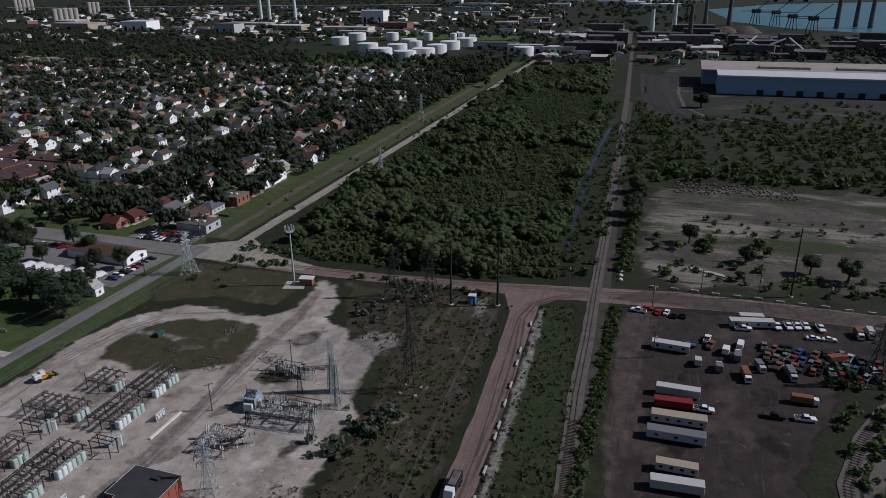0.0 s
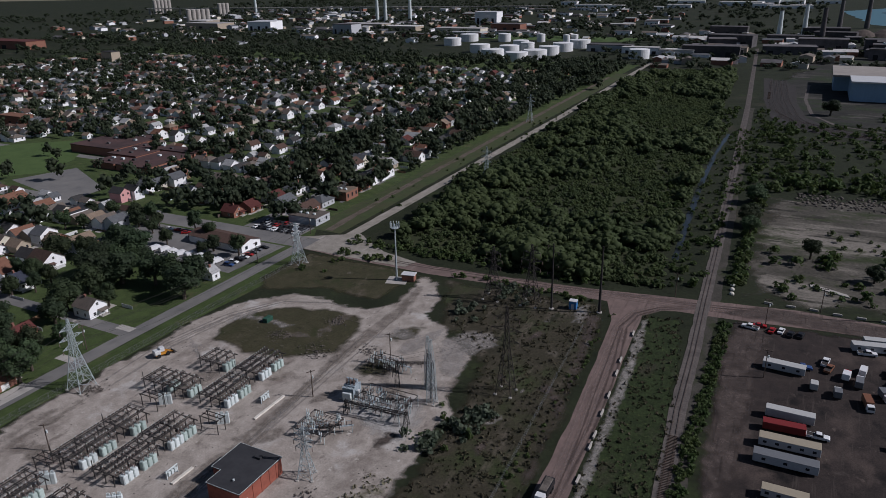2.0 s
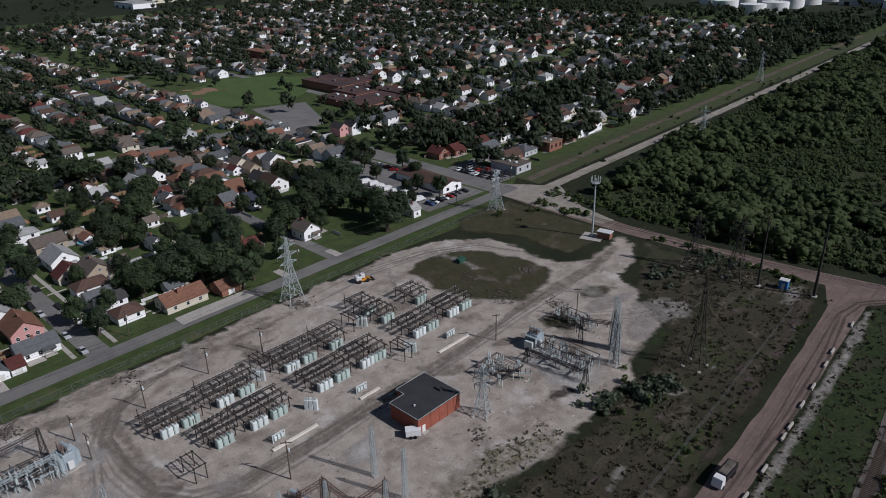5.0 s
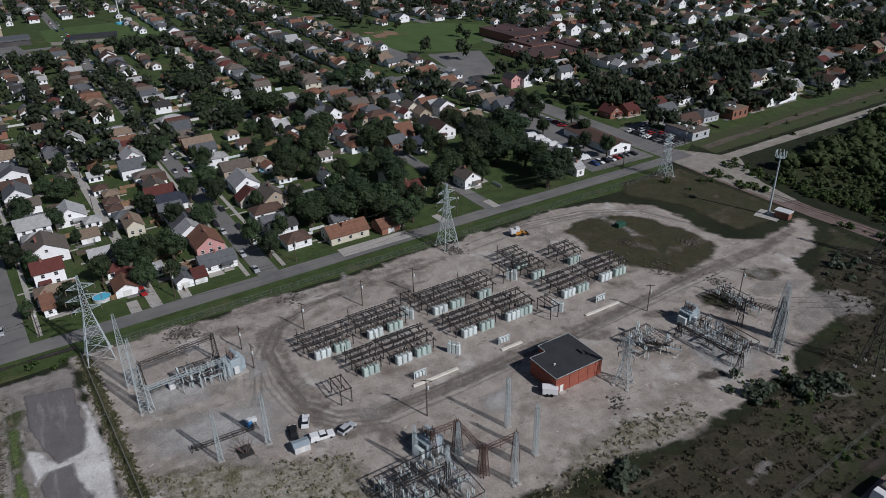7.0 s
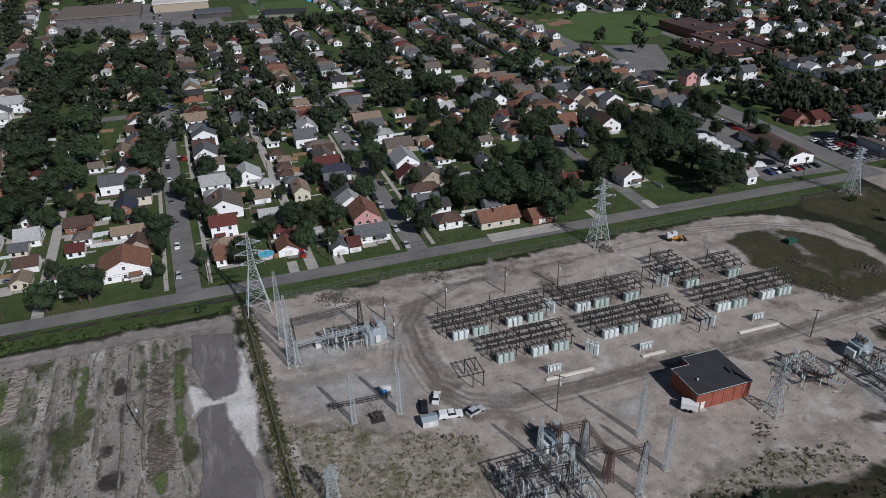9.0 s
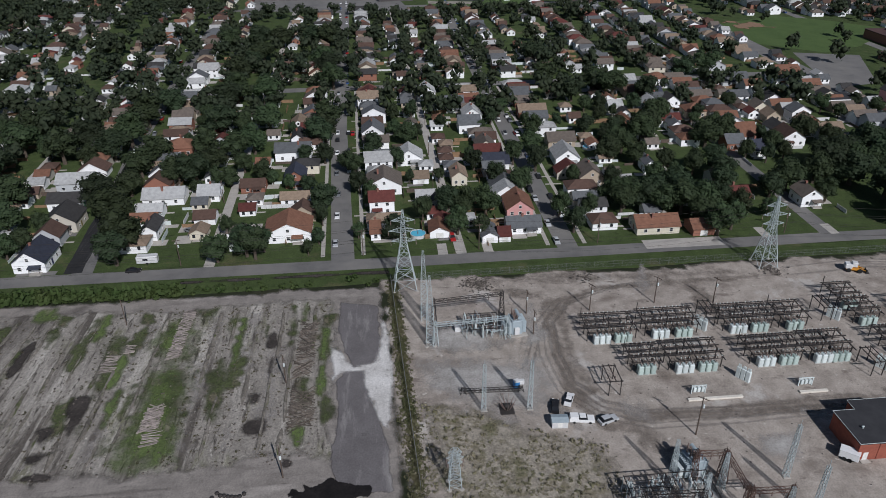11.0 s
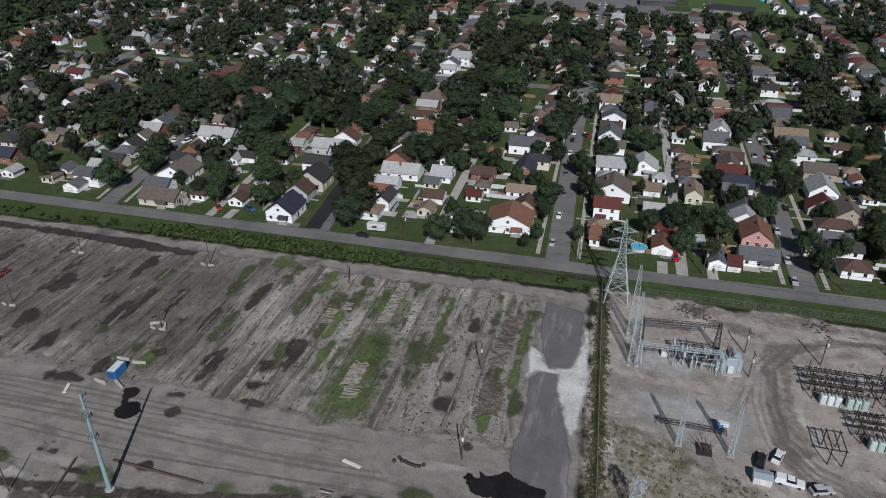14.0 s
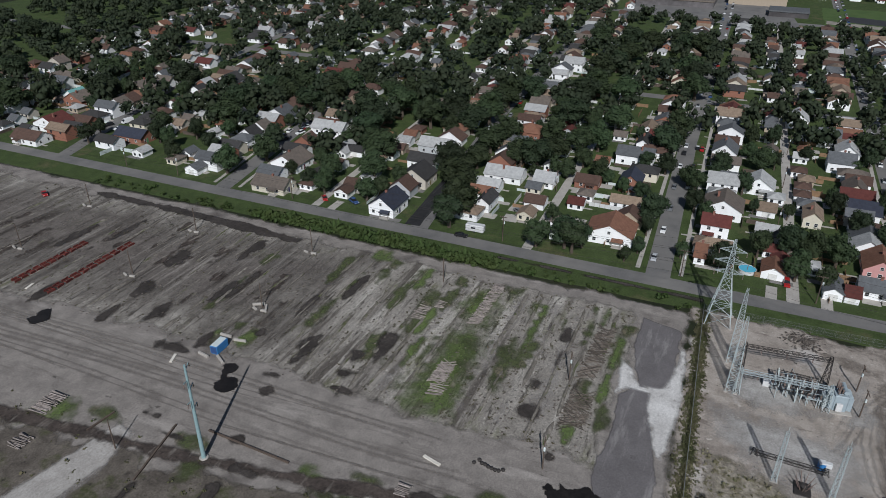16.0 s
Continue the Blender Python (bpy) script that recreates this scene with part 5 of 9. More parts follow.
spots = []
for i in range(5500):
    x, y = sq.uniform(-2400, 1500), sq.uniform(560, 3300)
    if -260 > x > -1080 and y < 1000 or -195 < x < 480 and y < 1010 or -640 < x < -300 and 960 < y < 1330 or x > 20 and y > 1200:
        continue
    if noise.noise(Vector((x * 0.004, y * 0.004, 2.0))) + 0.25 * noise.noise(Vector((x * 0.02, y * 0.02, 2.0))) > -0.12:
        spots.append((x, y, 0, sq.uniform(1.2, 2.2), sq.uniform(0.7, 1.0)))
for i in range(1500):
    x, y = sq.uniform(-2600, 1500), sq.uniform(1500, 4600)
    if x > 20 and y < 3300 or noise.noise(Vector((x * 0.004, y * 0.002, 6.0))) < -0.15:
        continue
    spots.append((x, y, 0, sq.uniform(2.2, 4.0), sq.uniform(0.5, 0.7)))
for i in range(1300):
    x, y = sq.uniform(-1500, -240), sq.uniform(985, 1400)
    if not (-640 < x < -190 and 1000 < y < 1330):
        spots.append((x, y, 0, sq.uniform(1.0, 1.9), sq.uniform(0.6, 0.9)))
for i in range(900):
    x, y = sq.uniform(-300, 460), sq.uniform(960, 1480)
    if noise.noise(Vector((x * 0.015, y * 0.015, 6.0))) > -0.1 and abs(x + 62 + (y - 960) * 0.05) > 14:
        spots.append((x, y, 0, sq.uniform(0.9, 1.7), sq.uniform(0.6, 0.9)))
for i in range(900):
    x, y = sq.uniform(-2300, -1060), sq.uniform(-600, 900)
    spots.append((x, y, 0, sq.uniform(1.2, 2.0), sq.uniform(0.7, 1.0)))
scatter("far_woods", FAR, spots, M["leaf_far"], "far dark woods towards the horizon", "woods")

spots = []
for x0, x1, y0, y1, n, s in ((-190, -184.5, -230, -2, 130, 0.9), (-188, -184.5, -155, -62, 260, 1.5), (-14.5, -10.5, 62, 246, 620, 0.75), (-80, -64, 137, 160, 16, 1.0), (-52, -49, 130, 238, 40, 0.6), (-16, -10, 280, 420, 120, 1.7), (-34, -24, 268, 700, 150, 1.4), (-8, 260, 436, 640, 900, 2.0), (-8, 330, 430, 470, 260, 2.6),
                              (-24, -4, 420, 640, 120, 2.2), (-62, -50, 300, 700, 260, 1.4), (-45, -33, 266, 600, 200, 1.0), (60, 330, 640, 735, 150, 2.2), (60, 300, 500, 600, 220, 2.0), (-10, 200, 276, 300, 90, 1.2), (20, 220, 340, 372, 90, 1.1), (0, 200, 280, 300, 30, 1.8), (52, 78, 160, 230, 60, 1.5), (-5, 60, 310, 330, 12, 2.5), (-176, -150, 244, 250, 22, 1.5), (-118, -60, 242, 246, 60, 0.9), (-182, -60, 258, 266, 160, 1.2), (-205, -186, 300, 640, 40, 1.0), (-188, -170, 222, 240, 6, 1.2)):
    for i in range(n):
        spots.append((sq.uniform(x0, x1), sq.uniform(y0, y1), 0, s * sq.uniform(0.5, 1.3), sq.uniform(0.7, 1.2)))
scatter("bushes", BUSH, spots, M["bush"], "green bushes and overgrown hedges", "bushes")

spots = []
for i in range(4200):
    x, y = sq.uniform(-100, -14), sq.uniform(60, 244)
    if inside(x, y, [(-72, 110), (-72, 150), (-80, 185), (-105, 206), (-118, 238), (-58, 242), (-50, 210), (-46, 130), (-48, 60), (-78, 60)]) or inside(x, y, [(-39.5, 240), (-26, 243), (-19, 180), (-15.5, 120), (-14, 60), (-31, 60), (-34, 120)]):
        spots.append((x, y, 0, sq.uniform(0.6, 1.8), sq.uniform(0.6, 1.3)))
for i in range(2600):
    x, y = sq.uniform(-178, -116), -19 - 5.2 * sq.randrange(0, 44) + sq.gauss(0, 0.7)
    if sq.random() < (0.9 if y > -78 else 0.3):
        spots.append((x, y, 0, sq.uniform(0.4, 1.1), sq.uniform(0.5, 1.0)))
for i in range(350):
    spots.append((sq.uniform(-130, -78), sq.uniform(4, 48), 0, sq.uniform(0.25, 0.6), sq.uniform(0.5, 1.0)))
straw = []
for i in range(5200):
    x, y = sq.uniform(-134, -76), sq.uniform(3, 122)
    if (y < 46 and x > -133 + y * 0.45 or y > 46 and x > -84 - 6 * noise.noise(Vector((x * 0.1, y * 0.05, 1.0)))) and noise.noise(Vector((x * 0.06, y * 0.06, 3.0))) > -0.3:
        straw.append((x, y, 0.05, sq.uniform(0.5, 1.3), sq.uniform(0.7, 1.6)))
M["straw"] = shade("straw", (0.3, 0.262, 0.19), (0.17, 0.15, 0.098), 0.95, scale=3, fine=1, c=(0.12, 0.12, 0.06), cscale=0.12)
scatter("straw_tufts", TUFT, straw, M["straw"], "dry straw-coloured tufts of grass on the gravel", "dry grass")
grey = []
for x, y, r, n in ((-70, 149, 6, 24), (-76, 139, 5, 16), (-66, 157, 4, 9), (-79, 62, 4, 12), (-73, 92, 4, 12), (-100, 214, 8, 12), (-90, 238, 8, 12)):
    for i in range(n):
        grey.append((x + sq.gauss(0, r / 2), y + sq.gauss(0, r / 2), 0, sq.uniform(0.7, 1.7), sq.uniform(0.8, 1.3)))
M["grey_bush"] = leafy(shade("grey_bush", (0.12, 0.14, 0.1), (0.06, 0.082, 0.048), 0.8, scale=3, fine=1.2))
scatter("grey_bushes", BUSH, grey, M["grey_bush"], "dense grey-green bushes in the scrub", "bushes")
hedge = []
for i in range(2400):
    y = sq.uniform(0, 1)
    hedge.append((-186 + 84 * y + sq.uniform(-2, 2), 1.0 + 3 * y + sq.gauss(0, 0.9), 0, sq.uniform(0.4, 1.5), sq.uniform(0.5, 1.0)))
for i in range(420):
    hedge.append((sq.uniform(-84, -40), sq.uniform(-190, -8), 0, sq.uniform(0.5, 1.6), sq.uniform(0.5, 0.9)))
scatter("fence_weeds", TUFT, hedge, M["hedge"], "tall olive weeds along the fence and the yard edge", "weeds")
scatter("weed_tufts", TUFT, spots, M["weed_tuft"], "dry tufts of weeds and coarse grass", "weeds")

CLOD = []
for i in range(4):
    c = Mesh()
    c.lathe([(0.22, -0.05), (0.3, 0.12), (0.12, 0.26)], 5)
    CLOD.append(Mesh().add(c.v, [(q[0], q[j], q[j + 1]) for q in c.f for j in range(1, len(q) - 1)]))
spots = []
for i in range(2500):
    x, y = sq.uniform(-177, -114), sq.uniform(-235, -17)
    spots.append((x, y, 0.04, sq.uniform(0.3, 1.2), sq.uniform(0.5, 1.0)))
for i in range(700):
    spots.append((sq.uniform(-186, -80), sq.uniform(6, 200), 0.04, sq.uniform(0.2, 0.8), 0.7))
for x, y, r, n in ((-182, 27, 4.5, 260), (-181, 118, 4, 120), (-182, 60, 4, 60), (-151.4, 171.2, 4, 90), (-139, 188.8, 4, 90), (-132.5, 167.5, 6, 120), (-116, 175, 4, 70), (-92, 108, 3, 40), (-12, 300, 3, 60)):
    for i in range(n):
        spots.append((x + sq.gauss(0, r / 2), y + sq.gauss(0, r / 2), 0.04 + sq.random() * 0.4, sq.uniform(0.4, 1.2), 0.7))
for i in range(300):
    spots.append((sq.uniform(4, 70), sq.uniform(405, 430), 0.04, sq.uniform(1.5, 3.5), 0.8))
scatter("rubble", CLOD, spots, M["rubble"], "loose clods and rubble strewn on bare ground", "rubble")

M["conifer"] = leafy(shade("conifer", (0.075, 0.115, 0.035), (0.045, 0.072, 0.024), 0.8, scale=2, fine=2, spread=0.25))
def conifer_mesh(seed):
    """A narrow young conifer: whorls of drooping boughs round a thin stem."""
    q = random.Random(seed)
    m = Mesh().beam((0, 0, 0), (0, 0, 4.0), 0.16, 5, 0.04)
    for k in range(11):
        z, r = 0.3 + k * 0.34, 1.15 * (1 - k / 11.5)
        for i in range(9):
            a = i * 0.7 + k * 0.37 + q.uniform(-0.2, 0.2)
            c, d, e = math.cos(a), math.sin(a), r * q.uniform(0.75, 1.15)
            w = 0.2 + 0.22 * r
            m.add([(0, 0, z + 0.45), (c * e - d * w, d * e + c * w, z), (c * e * 1.1, d * e * 1.1, z - 0.1), (c * e + d * w, d * e - c * w, z)], [(0, 1, 2), (0, 2, 3)])
    return m


CONIFERS = [conifer_mesh(500 + i).data("conifer", M["conifer"]) for i in range(3)]
for i in range(32):
    o = tagged(part("conifer", CONIFERS[i % 3], None), "young green conifer in a row beside the road", "tree", "conifers beside the road")
    k = sq.uniform(0.75, 1.15)
    o.matrix_basis = pose(-187.4 + sq.uniform(-0.8, 0.8), -128 + i * 2.05 + sq.uniform(-0.4, 0.4), 0, 0, 0, sq.uniform(0, 360)) @ Matrix.Diagonal((k, k, k * sq.uniform(0.85, 1.1), 1))

# ---------------------------------------------------------------- lattice steel
def lattice(mb, b, t, h, n, w=0.1, z0=0.0, cx=0.0, cy=0.0):
    """Zigzag bracing on the four sides of a tapering mast."""
    for i in range(n):
        za, zb = z0 + h * i / n, z0 + h * (i + 1) / n
        ra, rb = b + (t - b) * i / n, b + (t - b) * (i + 1) / n
        A = [(cx + sx * ra, cy + sy * ra, za) for sx, sy in ((-1, -1), (1, -1), (1, 1), (-1, 1))]
        B = [(cx + sx * rb, cy + sy * rb, zb) for sx, sy in ((-1, -1), (1, -1), (1, 1), (-1, 1))]
        for k in range(4):
            j = (k + 1) % 4
            mb.beam(A[k], B[j], w)
            mb.beam(A[j], B[k], w)
            mb.beam(B[k], B[j], w)


def legs(root, b, t, h, w, mat, z0=0.0):
    for sx, sy in ((-1, -1), (1, -1), (1, 1), (-1, 1)):
        part("leg", Mesh().beam((sx * b, sy * b, z0), (sx * t, sy * t, z0 + h), w), M[mat], root)


def tower(x, y, h, base=3.4, turn=0.0, arms=True, mat="steel", label="tall galvanised steel lattice pylon with three pairs of arms"):
    root = thing("pylon", x, y, 0, turn, label, "pylon", "lattice pylons")
    waist = h * 0.56
    thin = min(1.0, 0.35 + base * 0.2)
    tw = base * (0.3 if base > 1.5 else 0.75)
    top = min(0.25, tw * 0.8)
    for sx, sy in ((-1, -1), (1, -1), (1, 1), (-1, 1)):
        m = Mesh().beam((sx * base, sy * base, 0), (sx * tw, sy * tw, waist), 0.24 * thin, 4, 0.2 * thin)
        m.beam((sx * tw, sy * tw, waist), (sx * top, sy * top, h), 0.19 * thin, 4, 0.12 * thin)
        part("leg", m, M[mat], root)
    m = Mesh()
    lattice(m, base, tw, waist, 4 if base > 1.5 else int(waist / 1.4), 0.11 * thin)
    lattice(m, tw, top, h - waist, 6, 0.09 * thin, waist)
    part("bracing", m, M[mat], root)
    for k, z in enumerate((0.6, 0.73, 0.86)):
        if not arms:
            break
        z *= h
        reach = (3.6, 4.2, 3.4)[k] * h / 25
        for s in (-1, 1):
            m = Mesh()
            for e in (-1, 1):
                m.beam((s * 0.5, e * 0.55, z), (s * reach, 0, z + 0.3), 0.12)
                m.beam((s * 0.45, e * 0.4, z + 1.3), (s * reach, 0, z + 0.3), 0.1)
            for f in (0.3, 0.6):
                m.beam((s * (0.5 + (reach - 0.5) * f), -0.5 * (1 - f), z + 0.1), (s * (0.5 + (reach - 0.5) * f), 0.5 * (1 - f), z + 0.1), 0.08)
                m.beam((s * (0.5 + (reach - 0.5) * f), 0, z + 0.1), (s * (0.5 + (reach - 0.5) * f), 0, z + 1.3 - f), 0.08)
            part("arm", m, M[mat], root)
            m = Mesh()
            m.lathe([(0.1, z - 1.1), (0.14, z - 0.9), (0.08, z - 0.7), (0.14, z - 0.5), (0.08, z - 0.3), (0.1, z + 0.2)], 6, (s * reach, 0))
            part("insulator", m, M["porcelain"], root)
    for sx, sy in ((-1, -1), (1, -1), (1, 1), (-1, 1)):
        part("footing", Mesh().lathe([(0.55, -0.1), (0.55, 0.25), (0.45, 0.32)], 8, (sx * base, sy * base)), M["concrete"], root)
    return root


def mast(x, y, h, w=0.5, mat="steel", label="slim galvanised lattice mast on a concrete pad", turn=0.0):
    root = thing("lattice_mast", x, y, 0, turn, label, "mast", "lattice masts")
    legs(root, w, w * 0.6, h, 0.1, mat)
    m = Mesh()
    lattice(m, w, w * 0.6, h, int(h / 1.5), 0.06)
    part("bracing", m, M[mat], root)
    part("footing", Mesh().box(-w - 0.3, w + 0.3, -w - 0.3, w + 0.3, -0.05, 0.2), M["concrete"], root)
    part("spike", Mesh().beam((0, 0, h), (0, 0, h + 1.5), 0.08), M[mat], root)
    return root


def gantry(x0, y0, x1, y1, h, mat="steel", spike=3.0):
    """Two lattice columns and the lattice beam between them."""
    d = Vector((x1 - x0, y1 - y0, 0))
    root = thing("gantry", (x0 + x1) / 2, (y0 + y1) / 2, 0, math.degrees(math.atan2(d.y, d.x)), "galvanised lattice gantry of two columns and a cross beam", "gantry", "substation gantries")
    half = d.length / 2
    for s in (-1, 1):
        m = Mesh()
        for a, b in ((-1, -1), (1, -1), (1, 1), (-1, 1)):
            m.beam((s * half + a * 0.75, b * 0.75, 0), (s * half + a * 0.3, b * 0.3, h), 0.13)
        lattice(m, 0.75, 0.3, h, int(h / 1.6), 0.07, 0, s * half, 0)
        m.beam((s * half, 0, h), (s * half, 0, h + spike), 0.1)
        part("column", m, M[mat], root)
    m = Mesh()
    for a, b in ((-1, -1), (-1, 1), (1, -1), (1, 1)):
        m.beam((-half, a * 0.4, h - 0.9 + b * 0.4), (half, a * 0.4, h - 0.9 + b * 0.4), 0.13)
    n = int(half * 2 / 1.1)
    for i in range(n):
        xa, xb = -half + 2 * half * i / n, -half + 2 * half * (i + 1) / n
        u = 1 if i % 2 else -1
        for a in (-0.4, 0.4):
            m.beam((xa, a, h - 0.9 + 0.4 * u), (xb, a, h - 0.9 - 0.4 * u), 0.06)
            m.beam((xa, a * u, h - 0.9 + a), (xb, -a * u, h - 0.9 + a), 0.06)
    part("cross_beam", m, M[mat], root)
    for f in (-0.6, 0, 0.6):
        m = Mesh().lathe([(0.08, h - 2.6), (0.16, h - 2.4), (0.09, h - 2.1), (0.16, h - 1.9), (0.09, h - 1.6), (0.08, h - 1.3)], 6, (half * f, 0))
        part("insulator", m, M["porcelain"], root)
    return root


def utility_pole(x, y, h=9.0, arm=True, turn=0.0, mat="wood", label="weathered wooden utility pole with a crossarm", double=False):
    root = thing("utility_pole", x, y, 0, turn, label, "utility pole", "utility poles")
    part("pole", Mesh().beam((0, 0, 0), (0, 0, h), 0.34, 8, 0.22), M[mat], root)
    if arm:
        for k in range(2 if double else 1):
            z = h - 0.6 - 1.1 * k
            part("crossarm", Mesh().box(-1.3, 1.3, 0.1, 0.24, z - 0.08, z + 0.08), M[mat], root)
            for s in (-1.1, -0.5, 0.5, 1.1):
                part("insulator", Mesh().lathe([(0.05, z + 0.08), (0.09, z + 0.16), (0.05, z + 0.3)], 6, (s, 0.17)), M["porcelain"], root)
        part("transformer_can", Mesh().lathe([(0.1, h - 3.0), (0.24, h - 2.9), (0.24, h - 2.1), (0.12, h - 2.0)], 8, (0.4, 0)), M["can"], root)
    return root


# ---------------------------------------------------------------- substation
b = thing("control_building", -109.2, 104.8, 0, 0, "red brick control building with a flat dark roof", "building")
PLAN = [(-6.6, -2.5), (-3.6, -2.5), (-3.6, -7.6), (6.4, -7.6), (6.4, 7.6), (-6.6, 7.6)]
part("wall", Mesh().slab(PLAN, 0, 4.6), M["red_brick"], b)
RIM = [(-6.8, -2.7), (-3.8, -2.7), (-3.8, -7.8), (6.6, -7.8), (6.6, 7.8), (-6.8, 7.8)]
part("roof", Mesh().slab(RIM, 4.6, 4.9), M["flat_roof"], b, "flat roof of dark grey felt")
m = Mesh()
for p, q in zip(RIM, RIM[1:] + RIM[:1]):
    m.beam((*p, 4.9), (*q, 4.9), 0.1)
part("roof_edge", m, M["can"], b, "thin metal roof edge")
part("door", Mesh().box(6.38, 6.46, -6.3, -5.2, 0.1, 2.2), M["trim"], b)
for yy in (-3, 0, 3, 5.5):
    part("pilaster", Mesh().box(6.38, 6.5, yy - 0.2, yy + 0.2, 0, 4.5), M["red_brick"], b)
part("roof_vent", Mesh().lathe([(0.2, 4.9), (0.2, 5.3), (0.32, 5.35), (0.1, 5.5)], 8, (2.0, -4.5)), M["can"], b)
part("hatch", Mesh().bevbox(0.5, 2.5, 4.4, 5.6, 4.9, 5.4, 0.05), M["flat_roof"], b)
part("step", Mesh().box(6.4, 7.4, -6.8, -4.8, 0, 0.2), M["concrete"], b)

CAN = Mesh().bevbox(-0.85, 0.85, -0.68, 0.68, 0.05, 2.5, 0.2)
CAN_MESH = CAN.data("tank", M["can"])
BUSHING = Mesh().lathe([(0.1, 0.0), (0.16, 0.2), (0.08, 0.35), (0.15, 0.5), (0.05, 0.85)], 6).data("bushing", M["porcelain"])
M["can_green"] = shade("can_green", (0.42, 0.5, 0.46), (0.33, 0.4, 0.37), 0.55, spread=0.15)
CAN_MESH_2 = CAN.data("tank", M["can_green"])
TALL = Mesh()
TALL.bevbox(-0.55, 0.55, -0.45, 0.45, 0.1, 3.1, 0.1)
for s in (-0.3, 0, 0.3):
    TALL.lathe([(0.09, 3.1), (0.15, 3.3), (0.08, 3.45), (0.15, 3.6), (0.07, 3.95)], 6, (s, 0))
TALL_MESH = TALL.data("breaker_tank", M["can"])
RACK = 3.5
POST_MESH = Mesh().beam((0, 0, 0), (0, 0, RACK), 0.24).data("post", M["dark_steel"])
TALL_POST_MESH = Mesh().beam((0, 0, 0), (0, 0, RACK + 2.2), 0.2).data("post", M["dark_steel"])
BAR_X = Mesh().beam((-11.5, 0, 0), (1.0, 0, 0), 0.26).data("beam", M["dark_steel"])


def bank(x, y0, y1, rack=True, deep=8.6):
    """A bank: groups of three tanks in a row along y and the bus rack behind them."""
    cy = (y0 + y1) / 2
    root = thing("capacitor_bank", x, cy, 0, 0, "grey ribbed tanks in a row under a dark steel bus rack", "capacitor bank", "capacitor banks")
    hw = (y1 - y0) / 2
    groups = max(1, int(round((y1 - y0) / 5.6)))
    for g in range(groups):
        gy = -hw + (g + 0.5) * 2 * hw / groups
        for i in (-1, 0, 1):
            o = part("tank", CAN_MESH_2 if (g + groups) % 2 else CAN_MESH, None, root)
            o.location = (rng.uniform(-0.05, 0.05), gy + i * 1.6, 0)
            for bx in (-0.35, 0.3):
                part("bushing", BUSHING, None, o).location = (bx, 0.1, 2.48)
        part("plinth", Mesh().box(-0.9, 1.1, gy - 2.5, gy + 2.5, -0.05, 0.1), M["concrete"], root)
    if not rack:
        return root
    ys = [-hw - 0.8, 0, hw + 0.8] if hw > 4 else [-hw - 0.8, hw + 0.8]
    for k, yy in enumerate(ys):
        for xx in (-deep, -deep / 2, -0.9):
            o = part("post", TALL_POST_MESH if k == 0 and xx == -deep else POST_MESH, None, root)
            o.location = (xx, yy, 0)
        o = part("beam", BAR_X, None, root)
        o.location, o.scale = (0, yy, RACK - 0.05), (deep / 11.5, 1, 1)
    for xx in (-deep, -deep * 0.9, -deep * 0.62, -deep * 0.36, -deep * 0.28):
        part("beam", Mesh().beam((xx, ys[0] - 0.9, RACK + 0.12), (xx, ys[-1] + 0.9, RACK + 0.12), 0.28), M["dark_steel"], root)
    span = ys[-1] - ys[0]
    work, bars, pins, wires = Mesh(), Mesh(), Mesh(), Mesh()
    for i in range(int(span / 2.2)):
        yy = ys[0] + 1.0 + i * 2.2
        xx = deep * (-0.8, -0.5, -0.2)[i % 3]
        work.box(xx - 0.3, xx + 0.3, yy - 0.25, yy + 0.25, RACK - 1.1, RACK - 0.35)
        work.beam((xx, yy, RACK - 0.35), (xx, yy, RACK + 0.1), 0.1)
        work.beam((-deep * 0.95, yy + 0.6, RACK + 0.1), (-deep * 0.65, yy + 0.9, RACK - 1.2), 0.1)
        work.beam((-deep * 0.9, yy, RACK + 0.2), (-deep * 0.5, yy + rng.uniform(-0.3, 0.3), RACK + 0.25), 0.18)
    work.beam((-deep * 0.7, ys[0], RACK - 0.9), (-deep * 0.7, ys[-1], RACK - 0.9), 0.14)
    work.beam((-0.4, ys[0], RACK - 0.3), (-0.4, ys[-1], RACK - 0.3), 0.16)
    k = max(4, int(hw * 2.2))
    for i in range(k):
        yy = ys[0] + (i + 0.5) * span / k
        for xx, up in ((-deep * 0.9, 1), (-deep * 0.62, 1), (-deep * 0.28, 1), (-0.4, 0)):
            if rng.random() < 0.12:
                continue
            z = RACK + (0.2 if up else -0.2)
            tilt = rng.uniform(-0.05, 0.05)
            bars.lathe([(0.07, z), (0.15, z + 0.15), (0.08, z + 0.3), (0.15, z + 0.45), (0.06, z + 0.6)], 6, (xx + tilt, yy))
            pins.lathe([(0.1, z + 0.6), (0.13, z + 0.75), (0.05, z + 0.95)], 5, (xx + tilt, yy))
        if i % 2:
            wires.beam((-deep * 0.28, yy, RACK + 0.7), (0, yy, 3.2), 0.05)
            wires.beam((-deep * 0.9, yy, RACK + 0.8), (-deep * 0.62, yy, RACK + 0.8), 0.06)
    part("bus_work", work, M["dark_steel"], root)["kind"] = "stuff"
    part("insulator_bar", bars, M["porcelain"], root)["kind"] = "stuff"
    part("insulator_cap", pins, M["can"], root)["kind"] = "stuff"
    part("wiring", wires, M["dark_steel"], root)["kind"] = "stuff"
    return root


